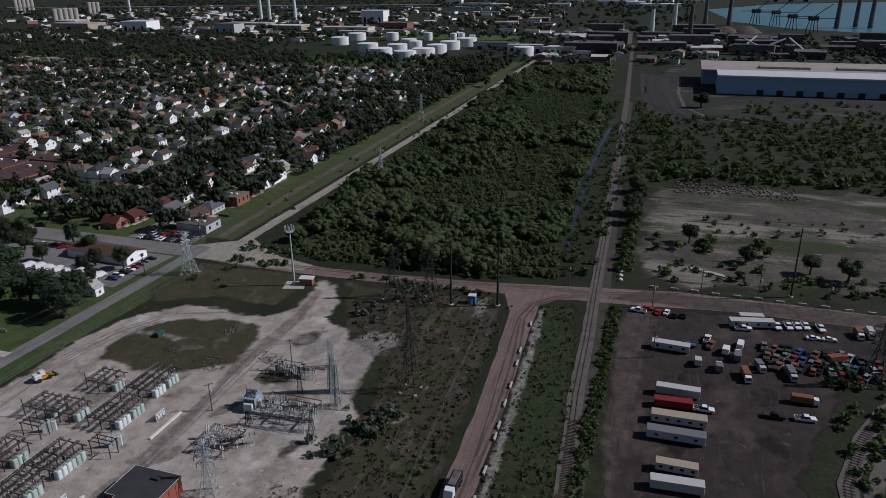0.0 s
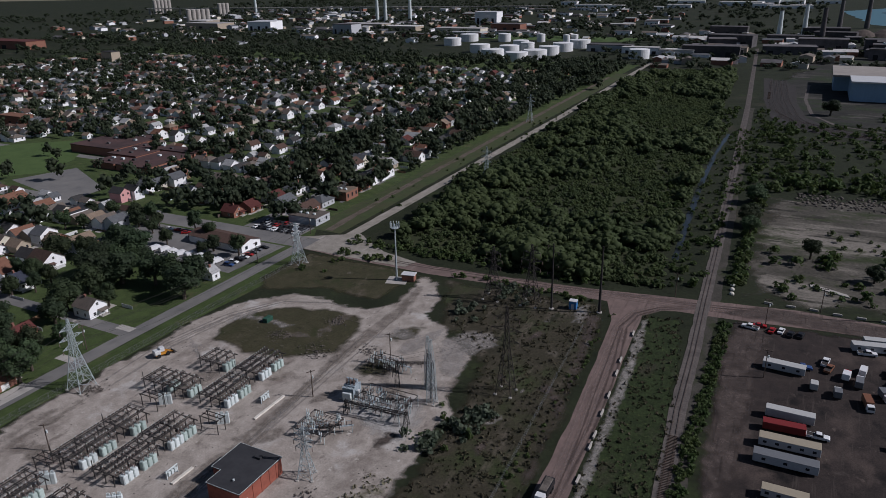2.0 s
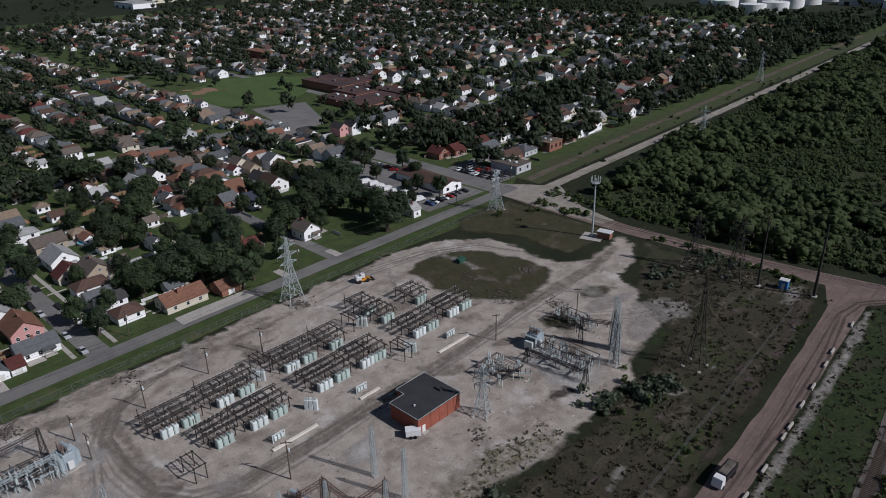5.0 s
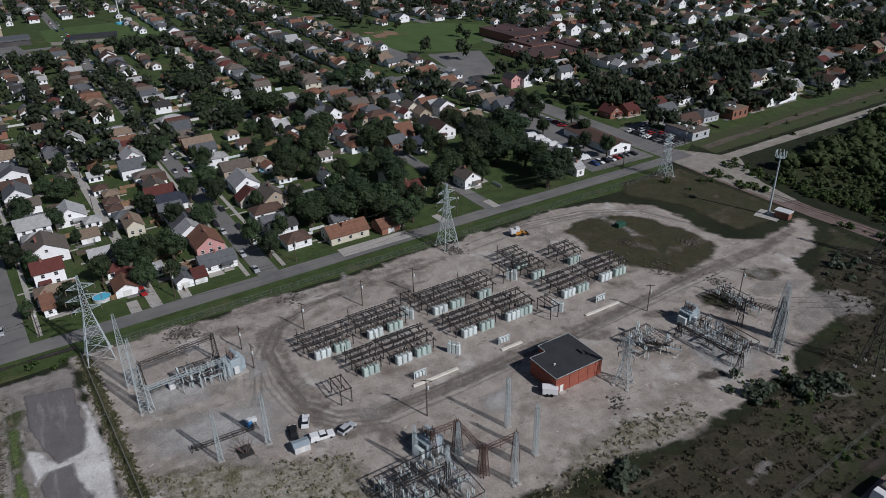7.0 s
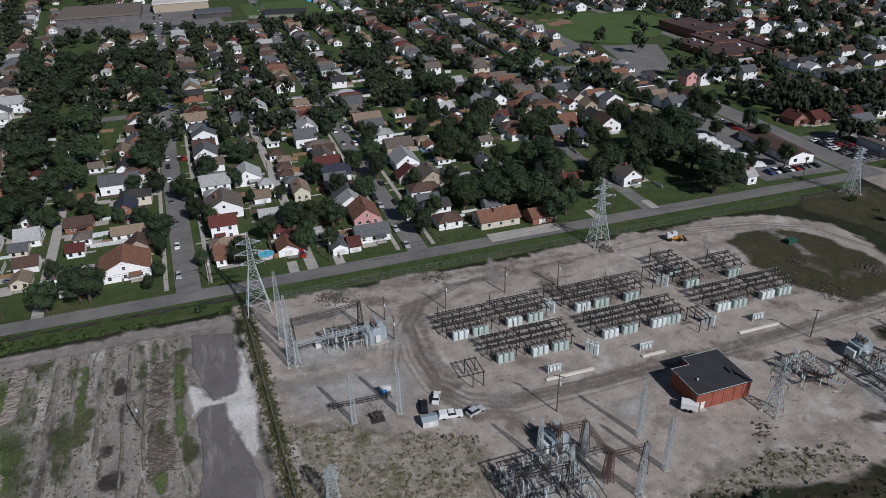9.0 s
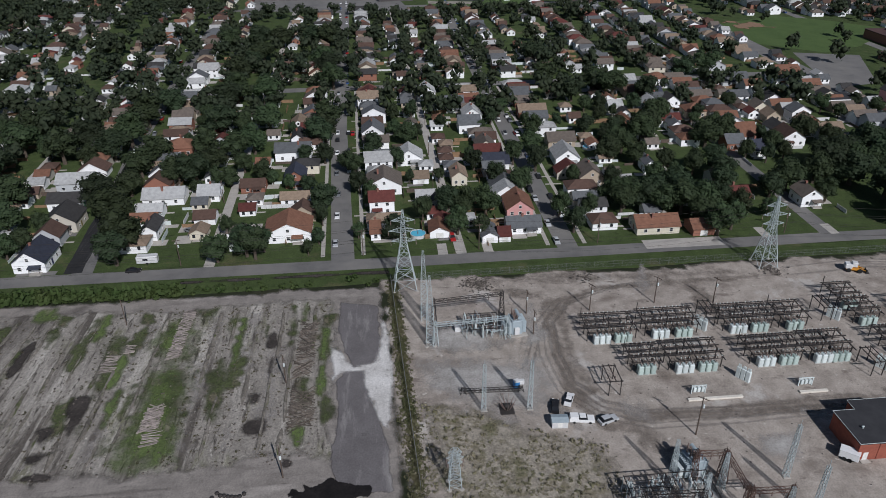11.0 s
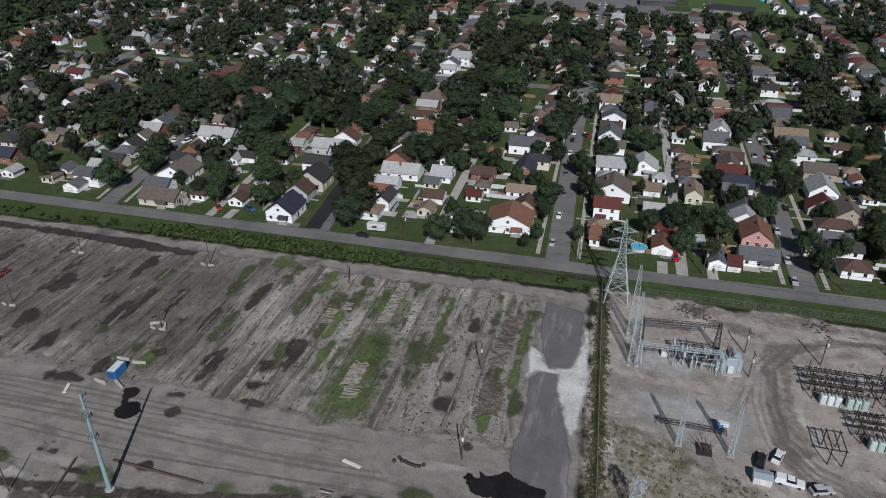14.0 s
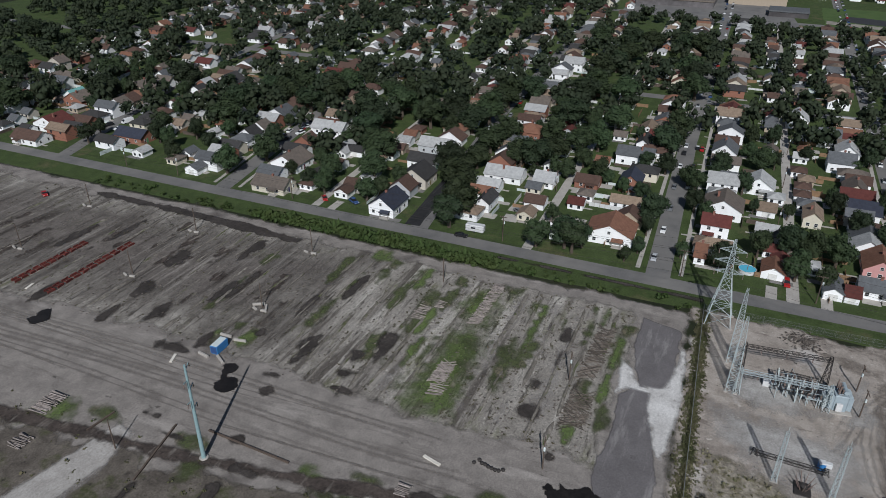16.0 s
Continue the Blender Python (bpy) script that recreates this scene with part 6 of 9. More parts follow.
for x, y0, y1 in ((-149.5, 52.6, 64.2), (-150.3, 68.6, 81.4), (-150.3, 90.4, 102.4), (-150.3, 106.2, 112.4), (-150.2, 127.5, 133), (-151.2, 143.5, 149), (-158, 127, 132.5)):
    bank(x, y0, y1)
for x, y0, y1, d in ((-136, 60.2, 65.7, 7.5), (-135.5, 69.6, 81.6, 8.6), (-136, 91, 103, 8), (-135.9, 106.8, 116, 8.6), (-136.3, 128, 139.2, 8.6), (-137.2, 144, 156, 8.2)):
    bank(x, y0, y1, True, d)
for x, y in ((-153, 84), (-131.2, 85.7), (-154, 122.6), (-131.7, 122.4)):
    root = thing("circuit_breaker", x, y, 0, 35, "three tall grey breaker tanks with dark bushings", "circuit breaker", "circuit breakers")
    for i in (-1, 0, 1):
        o = part("tank", TALL_MESH, None, root)
        o.location = (1.25 * i, 0, 0)
    part("plinth", Mesh().box(-2, 2, -0.7, 0.7, -0.05, 0.1), M["concrete"], root)
for x, y in ((-127.2, 72.7), (-127.3, 99.6), (-128.4, 136.5)):
    root = thing("switch_rack", x, y, 0, 0, "low grey switch rack with boxes", "switch rack", "switch racks")
    for yy in (-1.7, 1.7):
        part("post", Mesh().box(-0.1, 0.1, yy - 0.1, yy + 0.1, 0, 2.4), M["can"], root)
    part("rail", Mesh().box(-0.1, 0.1, -1.9, 1.9, 2.3, 2.5), M["can"], root)
    for yy in (-1, 0, 1):
        part("switch_box", Mesh().bevbox(-0.35, 0.35, yy - 0.36, yy + 0.36, 0.7, 1.9, 0.05), M["can"], root)
# portal racks at the aisle ends
for x, y, w in ((-131.5, 52.5, 6), (-157, 87, 6), (-156, 120, 6), (-132, 119, 6)):
    root = thing("bus_rack", x, y, 0, 0, "dark steel bus rack with bare conductors", "bus rack", "bus racks")
    for s in (-0.5, 0.5):
        for yy in (-1.4, 1.4):
            part("post", Mesh().beam((s * w, yy, 0), (s * w, yy, 4.4), 0.22), M["dark_steel"], root)
        part("beam", Mesh().beam((s * w, -1.8, 4.3), (s * w, 1.8, 4.3), 0.22), M["dark_steel"], root)
    for yy in (-1.4, 0, 1.4):
        part("beam", Mesh().beam((-w / 2 - 0.4, yy, 4.45), (w / 2 + 0.4, yy, 4.45), 0.22), M["dark_steel"], root)
    m = Mesh()
    for i in range(4):
        xx = (i - 1.5) * w / 4
        m.lathe([(0.06, 4.5), (0.14, 4.7), (0.07, 4.9), (0.14, 5.1), (0.05, 5.3)], 6, (xx, 0))
        m.beam((xx, -1.4, 4.4), (xx, 1.4, 2.4), 0.08)
    part("insulator_bar", m, M["porcelain"], root)["kind"] = "stuff"
# kerb beams beside the drive
for y0, y1 in ((69.3, 82.8), (97, 104), (127.5, 140.7)):
    tagged(part("kerb_beam", Mesh().bevbox(-125.3, -124.5, y0, y1, 0.0, 0.45, 0.05), M["pale_beam"]), "long pale concrete beam beside the drive", "beam", "concrete beams")


FIN = Mesh().bevbox(-0.07, 0.07, -0.45, 0.45, 0.6, 3.7, 0.03).data("radiator_fin", M["trafo"])


def transformer(x, y, turn, s=1.0, mat="trafo"):
    root = thing("transformer", x, y, 0, turn, "large blue-grey oil transformer with ribbed radiators", "transformer", "power transformers")
    root.scale = (s, s, s)
    part("tank", Mesh().bevbox(-1.7, 1.7, -1.3, 1.3, 0.3, 4.0, 0.12), M[mat], root)
    part("plinth", Mesh().box(-2.6, 2.6, -2.4, 2.4, -0.05, 0.3), M["concrete"], root)
    for sy in (-1, 1):
        for i in range(9):
            o = part("radiator_fin", FIN, None, root)
            o.location = (-1.6 + i * 0.4, sy * 1.75, 0)
    part("conservator", Mesh().beam((-1.6, 0.5, 4.9), (1.6, 0.5, 4.9), 0.9, 10), M[mat], root)
    part("pipe", Mesh().beam((1.2, 0.5, 4.6), (1.5, -0.9, 4.05), 0.16, 6), M[mat], root)
    part("cabinet", Mesh().bevbox(-1.2, 1.2, -3.1, -2.3, 0.3, 2.6, 0.06), M["can"], root)
    part("support", Mesh().box(-0.2, 0.2, 0.3, 0.7, 4.0, 4.7), M[mat], root)
    for i in (-1, 0, 1):
        for yy, h in ((-0.6, 2.2), (0.0, 1.3)):
            part("bushing", Mesh().lathe([(0.14, 4.0), (0.24, 4.2), (0.13, 4.4), (0.22, 4.7), (0.12, 4.9), (0.2, 5.1), (0.06, 4.0 + h)], 8, (i * 1.1, yy)), M["porcelain"], root)
    part("control_box", Mesh().bevbox(1.75, 2.3, -0.8, 0.4, 0.6, 2.4, 0.05), M["white_paint"], root)
    return root


transformer(-157, 33.5, 8, 1.15, "trafo")
transformer(-103.4, 61, 10, 1.15)
transformer(-106.5, 149.6, 5, 1.1)


def disconnector(x, y, turn=0.0, h=3.2):
    """Three post insulators with a blade, on a steel stand."""
    metal = M["dark_steel"] if rng.random() < 0.3 else M["steel"]
    root = thing("disconnector", x, y, 0, turn, "outdoor disconnector switch on a steel stand", "switch", "disconnector switches")
    for s in (-1.4, 1.4):
        m = Mesh().beam((s, -0.45, 0), (s, -0.2, h), 0.13).beam((s, 0.45, 0), (s, 0.2, h), 0.13)
        m.beam((s, -0.4, 0.2), (s, 0.25, h - 0.2), 0.07)
        part("trestle", m, metal, root)
    part("base_frame", Mesh().box(-1.8, 1.8, -0.35, 0.35, h, h + 0.16), metal, root)
    for s in (-1.4, 0, 1.4):
        part("insulator", Mesh().lathe([(0.08, h + 0.1), (0.17, h + 0.3), (0.1, h + 0.5), (0.17, h + 0.7), (0.1, h + 0.9), (0.17, h + 1.1), (0.07, h + 1.5)], 7, (s, 0)), M["porcelain"], root)
    part("blade", Mesh().beam((-1.5, 0, h + 1.5), (1.5, 0.1, h + 1.6), 0.1), M["steel"], root)
    return root


# western high-voltage bay
gantry(-152.9, 11.5, -154.2, 31, 7.5, "steel", 0.6)
gantry(-162.4, 11.8, -164.4, 31, 8.5, "dark_steel", 0.6)
for x, y, a in ((-157.4, 20.6, 95), (-156.6, 23.2, 95), (-155.6, 25.8, 95), (-155, 28.2, 95), (-160.4, 27.6, 12), (-162, 23.6, 12), (-160.6, 22.4, 95), (-159, 24.8, 95)):
    disconnector(x, y, a, 2.0)
tower(-153.4, 10.2, 21.3, 1.1, 0, False, "steel", "slender galvanised lattice column")
tower(-165.2, 9.4, 22, 1.0, 0, False, "steel", "slender galvanised lattice column")
tagged(part("cabinet", Mesh().bevbox(-159.5, -158, 17.2, 19, 0.04, 1.5, 0.05), M["white_paint"]), "white equipment cabinet on the gravel", "cabinet")
for x, y, h in ((-126.5, 20.6, 13.3), (-126, 31.4, 14), (-89.5, 80, 13.9), (-100.2, 80.3, 14)):
    mast(x, y, h)
# bus reactor between the two masts
root = thing("reactor", -126.2, 26, 0, 0, "cluster of dark bushings on a low steel frame", "reactor")
part("frame", Mesh().box(-1.9, 1.9, -1.6, 1.6, 0, 0.4), M["dark_steel"], root)
for i in range(9):
    a = i * 0.7
    part("bushing", Mesh().beam((math.cos(a) * 0.8, math.sin(a) * 0.8, 0.5), (math.cos(a) * 2.3, math.sin(a) * 2.1, 3.2), 0.24, 6, 0.1), M["porcelain"], root)
part("core", Mesh().lathe([(0.8, 0.4), (0.85, 1.3), (0.4, 1.6)], 10), M["dark_steel"], root)
gantry(-133, 16.5, -132.5, 30.5, 1.6, "dark_steel", 0.2)
# eastern high-voltage yard
for x0, y0, x1, y1, h, mt in ((-101, 60.5, -100.6, 66.3, 8.5, "rusty_steel"), (-100, 66.5, -91, 66.5, 8.5, "rusty_steel"), (-90.6, 67, -90.3, 75, 8.5, "rusty_steel"), (-92, 46.5, -91.6, 58.2, 8.0, "dark_steel")):
    gantry(x0, y0, x1, y1, h, mt, 1.0)
for i in range(3):
    for j in range(4):
        disconnector(-98.6 + 4.2 * i, 46.5 + 5.0 * j, 90 if (i + j) % 2 else 0, 2.2)
for x, y, h in ((-100.7, 55.8, 12), (-91.7, 58.4, 12), (-98.2, 65.3, 10), (-85.2, 70.9, 14)):
    tower(x, y, h, 0.6, 0, False, "steel", "slender galvanised lattice column")


def bus_maze(x0, x1, y0, y1, n, top, mat):
    """Tubes, droppers and post insulators crowded over a switching bay."""
    q = random.Random(int(x0 * 7 + n))
    root = thing("bus_structure", (x0 + x1) / 2, (y0 + y1) / 2, 0, 0, "crowded steel bus structure with tubes and insulators", "bus structure", "bus structures")
    a, b = (x1 - x0) / 2, (y1 - y0) / 2
    for sx in (-1, 1):
        for sy in (-1, 0, 1):
            part("column", Mesh().beam((sx * a, sy * b, 0), (sx * a, sy * b, top), 0.2, 4, 0.15), M[mat], root)
        part("beam", Mesh().beam((sx * a, -b, top - 0.2), (sx * a, b, top - 0.2), 0.18), M["dark_steel"], root)
    for sy in (-1, 0, 1):
        part("beam", Mesh().beam((-a, sy * b, top), (a, sy * b, top), 0.18), M["dark_steel"], root)
    tubes, posts, pins = Mesh(), Mesh(), Mesh()
    for i in range(n):
        x, y, z = q.uniform(-a, a), q.uniform(-b, b), q.uniform(2.2, top)
        k = q.uniform(1.5, 6)
        if i % 2:
            tubes.beam((max(-a, x - k), y, z), (min(a, x + k), y, z), 0.1)
        else:
            tubes.beam((x, max(-b, y - k), z), (x, min(b, y + k), z), 0.1)
        tubes.beam((x, y, z), (x + q.uniform(-1, 1), y + q.uniform(-1, 1), max(0.3, z - q.uniform(1, 3.5))), 0.07)
        x, y, z = q.uniform(-a, a), q.uniform(-b, b), q.uniform(1.6, 3.2)
        posts.beam((x, y, 0), (x, y, z), 0.18).box(x - 0.5, x + 0.5, y - 0.18, y + 0.18, z, z + 0.2)
        for s in (-0.35, 0.35):
            pins.lathe([(0.08, z + 0.2), (0.16, z + 0.4), (0.09, z + 0.6), (0.16, z + 0.8), (0.09, z + 1.0), (0.14, z + 1.2), (0.05, z + 1.5)], 6, (x + s, y))
    part("tubing", tubes, M["dark_steel"], root)["kind"] = "stuff"
    part("support", posts, M[mat], root)["kind"] = "stuff"
    part("post_insulator", pins, M["can"], root)["kind"] = "stuff"


bus_maze(-99.5, -83.5, 45, 62, 56, 4.6, "steel")
bus_maze(-162, -154.5, 20, 29, 16, 3.4, "steel")
bus_maze(-102, -86, 142, 153, 24, 3.8, "steel")
bus_maze(-110, -100, 126.5, 136, 18, 2.6, "can")
bus_maze(-111, -101, 164, 171, 18, 3.2, "dark_steel")
# northern bay
gantry(-83.4, 157.5, -88, 163.5, 13, "dark_steel", 0.5)
gantry(-88.6, 164, -97, 160, 9, "dark_steel", 0.5)
# low dark gantry added along the line of a beam's shadow on the ground
gantry(-84.5, 143.5, -103, 141.5, 4.5, "dark_steel", 0.4)
tower(-83.3, 156.5, 20.9, 1.2, 0, False, "steel", "slender galvanised lattice column")
tower(-88, 163.5, 17.5, 1.1, 0, False, "steel", "slender galvanised lattice column")
for i in range(4):
    for j in range(2):
        disconnector(-101 + 4.6 * i, 145 + 4.6 * j, 90 if i % 2 else 0, 2.8)
for i in range(3):
    disconnector(-104 + 3.2 * i, 131 + 1.4 * i, 35, 2.2)
for i in range(3):
    disconnector(-108 + 2.6 * i, 128 + 1.4 * i, 35, 1.8)
tower(-96.5, 114, 14.5, 1.9, 20, True, "steel", "squat galvanised lattice pylon beside the brick building")
for i in range(5):
    disconnector(-107 + 2.2 * i, 168 + 0.8 * (i % 2), 0, 2.4)

tower(-183.5, 4.8, 25.5, 3.4, 90)
tower(-184.5, 118, 23.5, 3.0, 90)
tower(-186, 228, 19, 2.6, 90)
tower(-95.5, 231, 21.3, 3.0, 0, True, "dark_steel", "rust-brown lattice pylon standing in scrub")
tower(-80.5, 232, 24, 3.0, 0, True, "dark_steel", "rust-brown lattice pylon standing in scrub")
tower(-66, 171, 28.4, 2.4, 0, True, "dark_steel", "rust-brown lattice pylon standing in scrub")
tower(-161, 376, 23, 2.4, 0, True, "steel", "tall lattice pylon standing in the wood")
tower(-205, 570, 23, 2.4, 0, True, "steel", "tall lattice pylon on the grass verge")
tower(-104.5, 11.5, 10.5, 1.3, 90, True)
tower(66, 215, 22, 3.0, 0, True, "dark_steel", "rust-brown lattice pylon at the truck yard's edge")

for x, y, h in ((-164.7, 56.4, 9), (-166.6, 76, 9), (-164.9, 92.8, 8.6), (-113.7, 66.6, 11), (-165, 38.2, 7.8), (-155, 38.2, 7.8), (-116.8, 144.2, 9.2), (-105.9, 171.2, 11), (-89, 12, 9)):
    utility_pole(x, y, h, True, rng.uniform(0, 90))

# tall steel poles
def steel_pole(x, y, h, mat, label, arms=0, r=0.55):
    root = thing("steel_pole", x, y, 0, 20, label, "steel pole", "steel poles")
    part("shaft", Mesh().beam((0, 0, 0), (0, 0, h), r * 2, 12, r * 0.9), M[mat], root, smooth=False)
    part("footing", Mesh().lathe([(r + 0.5, -0.1), (r + 0.5, 0.3), (r + 0.3, 0.38)], 12), M["concrete"], root)
    for i in range(arms):
        z = h - 1.2 - 2.6 * i
        part("arm", Mesh().beam((-0.2, 0, z), (1.9 if i % 2 else -1.9, 0, z + 0.5), 0.16), M[mat], root)
        part("insulator", Mesh().lathe([(0.08, z - 0.6), (0.15, z - 0.3), (0.08, z), (0.14, z + 0.4)], 6, (1.9 if i % 2 else -1.9, 0)), M["porcelain"], root)
    return root


steel_pole(-55.1, 235.3, 26, "dark_steel", "tall dark steel pole beside the haul road")
steel_pole(-72, 231, 26, "dark_steel", "tall dark steel pole with white insulators", 6, 0.45)
steel_pole(49.9, 274.4, 28, "dark_steel", "tall dark steel pole on bare ground", 0, 0.4)
steel_pole(-84, -91.5, 25, "pole_green", "tall pale green steel pole with short arms", 5, 0.5)
for x, y in ((0.2, 250.5), (17.4, 268.5), (38, 269.5), (62, 269), (-32.4, 261), (2.2, 212)):
    utility_pole(x, y, 10, True, 0)

# antenna mast by the road
root = thing("antenna_mast", -138, 230.3, 0, 15, "tall grey mast with panel antennas on a triangular platform", "antenna mast")
part("shaft", Mesh().beam((0, 0, 0), (0, 0, 24.5), 0.85, 12, 0.5), M["steel"], root)
part("platform", Mesh().lathe([(1.5, 22.6), (1.7, 22.75), (1.7, 22.9)], 6), M["steel"], root)
for i in range(9):
    a = i * 2 * math.pi / 9
    part("antenna", Mesh().bevbox(math.cos(a) * 1.8 - 0.15, math.cos(a) * 1.8 + 0.15, math.sin(a) * 1.8 - 0.12, math.sin(a) * 1.8 + 0.12, 23.0, 25.2, 0.04), M["can"], root)
part("footing", Mesh().box(-4, 4.5, -4, 3.5, -0.05, 0.12), M["concrete"], root)
root = thing("equipment_hut", -133.5, 232.5, 0, 10, "small brick equipment hut with a pale flat roof", "hut")
part("wall", Mesh().box(-2.6, 2.6, -1.6, 1.6, 0.1, 2.7), M["wall_brick"], root)
part("roof", Mesh().bevbox(-2.9, 2.9, -1.9, 1.9, 2.7, 3.0, 0.05), M["white_paint"], root)
root = thing("portable_hut", -64.8, 234.8, 0, 5, "tall blue and white portable cabin beside the haul road", "cabin")
part("body", Mesh().bevbox(-1.4, 1.4, -1.2, 1.2, 0.05, 3.2, 0.06), M["blue"], root)
part("roof", Mesh().bevbox(-1.5, 1.5, -1.3, 1.3, 3.2, 3.4, 0.05), M["white_paint"], root)
part("door", Mesh().box(-0.5, 0.5, -1.25, -1.2, 0.1, 2.2), M["white_paint"], root)

# ---------------------------------------------------------------- vehicles
PAINT = {"pale": (0.46, 0.455, 0.43), "white": (0.72, 0.72, 0.71), "silver": (0.42, 0.43, 0.44), "black": (0.02, 0.02, 0.022), "red": (0.33, 0.02, 0.02), "blue": (0.04, 0.08, 0.2), "grey": (0.16, 0.165, 0.17), "tan": (0.35, 0.3, 0.22), "orange": (0.5, 0.22, 0.03), "maroon": (0.2, 0.03, 0.028), "rust": (0.2, 0.09, 0.05)}
for k, v in PAINT.items():
    M["paint_" + k] = shade("paint_" + k, v, tuple(c * 0.92 for c in v), 0.3, scale=1, fine=2)
WHEEL = Mesh()
WHEEL.add([(0.33 * math.cos(i * math.pi / 5), s * 0.11, 0.33 * math.sin(i * math.pi / 5)) for s in (-1, 1) for i in range(10)],
          [tuple(range(10)), tuple(range(19, 9, -1))] + [(i, 10 + i, 10 + (i + 1) % 10, (i + 1) % 10) for i in range(10)])
WHEEL_MESH = WHEEL.data("wheel", M["tyre"])


def profile(mb, pts, w, tuck=0.0):
    """A side outline of (x, z) pushed out to the width w, drawn in by tuck at the top."""
    n = len(pts)
    top = max(z for _, z in pts)
    low = min(z for _, z in pts)
    vs = [(x, s * (w / 2 - tuck * (z - low) / (top - low)), z) for s in (-1, 1) for x, z in pts]
    mb.add(vs, [tuple(range(n)), tuple(range(2 * n - 1, n - 1, -1))] + [(i, n + i, n + (i + 1) % n, (i + 1) % n) for i in range(n)])
    return mb


def car(x, y, turn, colour="silver", kind="car", group="parked vehicles"):
    words = {"car": "parked {} saloon car", "suv": "parked {} estate car", "pickup": "parked {} pickup truck with an open bed", "van": "parked {} delivery van"}
    root = thing(kind if kind != "suv" else "car", x, y, 0.05, turn, words[kind].format(colour) + " on four dark tyres", "car" if kind in ("car", "suv") else kind, group)
    P = M["paint_" + colour]
    if kind in ("car", "suv"):
        l, w = (4.6, 1.8) if kind == "car" else (4.8, 1.9)
        h = 0.0 if kind == "car" else 0.28
        part("body", profile(Mesh(), [(-l / 2, 0.3), (l / 2, 0.3), (l / 2, 0.62), (l / 2 - 0.2, 0.78), (0.9, 0.92), (-1.7, 0.96 + h * 0.3), (-l / 2 + 0.05, 0.88 + h * 0.3)], w, 0.08), P, root)
        rear = -1.55 if kind == "car" else -2.15
        part("cabin_glass", profile(Mesh(), [(0.95, 0.9), (0.3, 1.36 + h), (rear + 0.55, 1.38 + h), (rear, 0.92)], w - 0.16, 0.2), M["glass"], root)
        part("roof", profile(Mesh(), [(0.32, 1.36 + h), (0.2, 1.44 + h), (rear + 0.6, 1.45 + h), (rear + 0.48, 1.37 + h)], w - 0.5, 0.05), P, root)
        ax = (1.4, -1.35)
    elif kind == "pickup":
        l, w = 5.7, 2.0
        part("body", profile(Mesh(), [(-2.85, 0.45), (2.85, 0.45), (2.85, 0.95), (2.6, 1.1), (1.3, 1.18), (-2.85, 1.15)], w, 0.06), P, root)
        part("cabin_glass", profile(Mesh(), [(1.35, 1.1), (0.8, 1.75), (-0.6, 1.76), (-0.75, 1.1)], w - 0.16, 0.18), M["glass"], root)
        part("roof", profile(Mesh(), [(0.85, 1.74), (0.7, 1.84), (-0.5, 1.85), (-0.62, 1.75)], w - 0.45, 0.05), P, root)
        part("bed", Mesh().box(-2.75, -0.85, -0.85, 0.85, 1.1, 1.165), M["dark_steel"], root)
        ax = (1.9, -1.75)
    else:
        l, w = 5.6, 2.05
        part("body", profile(Mesh(), [(-2.8, 0.4), (2.8, 0.4), (2.8, 1.0), (2.3, 1.25), (1.6, 2.15), (1.3, 2.3), (-2.75, 2.35), (-2.8, 2.2)], w, 0.1), P, root)
        part("windscreen", profile(Mesh(), [(2.34, 1.27), (1.66, 2.14), (1.58, 2.1), (2.2, 1.25)], w - 0.24, 0.08), M["glass"], root)
        ax = (1.8, -1.7)
    for xx in ax:
        for s in (-1, 1):
            o = part("wheel", WHEEL_MESH, None, root)
            o.location = (xx, s * (w / 2 - 0.1), 0.33)
    if -212 < x < -90:
        for s in (-0.6, 0.6):
            part("headlight", Mesh().box(l / 2 - 0.02, l / 2 + 0.02, s - 0.18, s + 0.18, 0.62, 0.78), M["trim"], root)
    return root


car(-127.6, 41.2, 155, "white")
car(-125.6, 37.4, 165, "black", "suv")
canopy = car(-120.6, 42.4, 82, "white", "pickup")
part("canopy", profile(Mesh(), [(-2.8, 1.16), (-0.75, 1.16), (-0.8, 1.82), (-2.7, 1.8)], 1.86, 0.1), M["paint_white"], canopy)
car(-119.9, 48.4, 110, "silver", "suv")
root = thing("site_hut", -119.9, 37.0, 0, -4, "small white site hut with a pale blue metal roof", "hut")
part("wall", Mesh().box(-1.2, 1.2, -1.8, 1.8, 0.1, 1.9), M["white_paint"], root)
r = Mesh()
roofing(r, -1.2, 1.2, -1.8, 1.8, 1.9, "y", 0.3, 0.15)
part("roof", r, M["trafo"], root)
part("door", Mesh().box(1.18, 1.24, -0.5, 0.5, 0.15, 1.85), M["trim"], root)
# loader on the gravel
root = thing("wheel_loader", -177.5, 143.5, 0, 70, "white and yellow wheel loader with a raised bucket", "loader")
part("body", profile(Mesh(), [(-2.6, 0.8), (1.0, 0.8), (1.0, 1.5), (-2.6, 1.5)], 2.2, 0.1), M["paint_orange"], root)
part("cab", Mesh().bevbox(-1.1, 0.5, -0.85, 0.85, 1.8, 3.2, 0.12), M["white_paint"], root)
part("bonnet", Mesh().bevbox(-3.0, -0.9, -1.15, 1.15, 1.2, 2.6, 0.2), M["white_paint"], root)
part("arm", Mesh().beam((0.8, -0.7, 1.6), (3.2, -0.7, 0.7), 0.25).beam((0.8, 0.7, 1.6), (3.2, 0.7, 0.7), 0.25), M["paint_orange"], root)
part("bucket", profile(Mesh(), [(3.1, 0.1), (4.2, 0.15), (3.6, 0.4), (3.2, 1.2)], 2.5), M["dark_steel"], root)
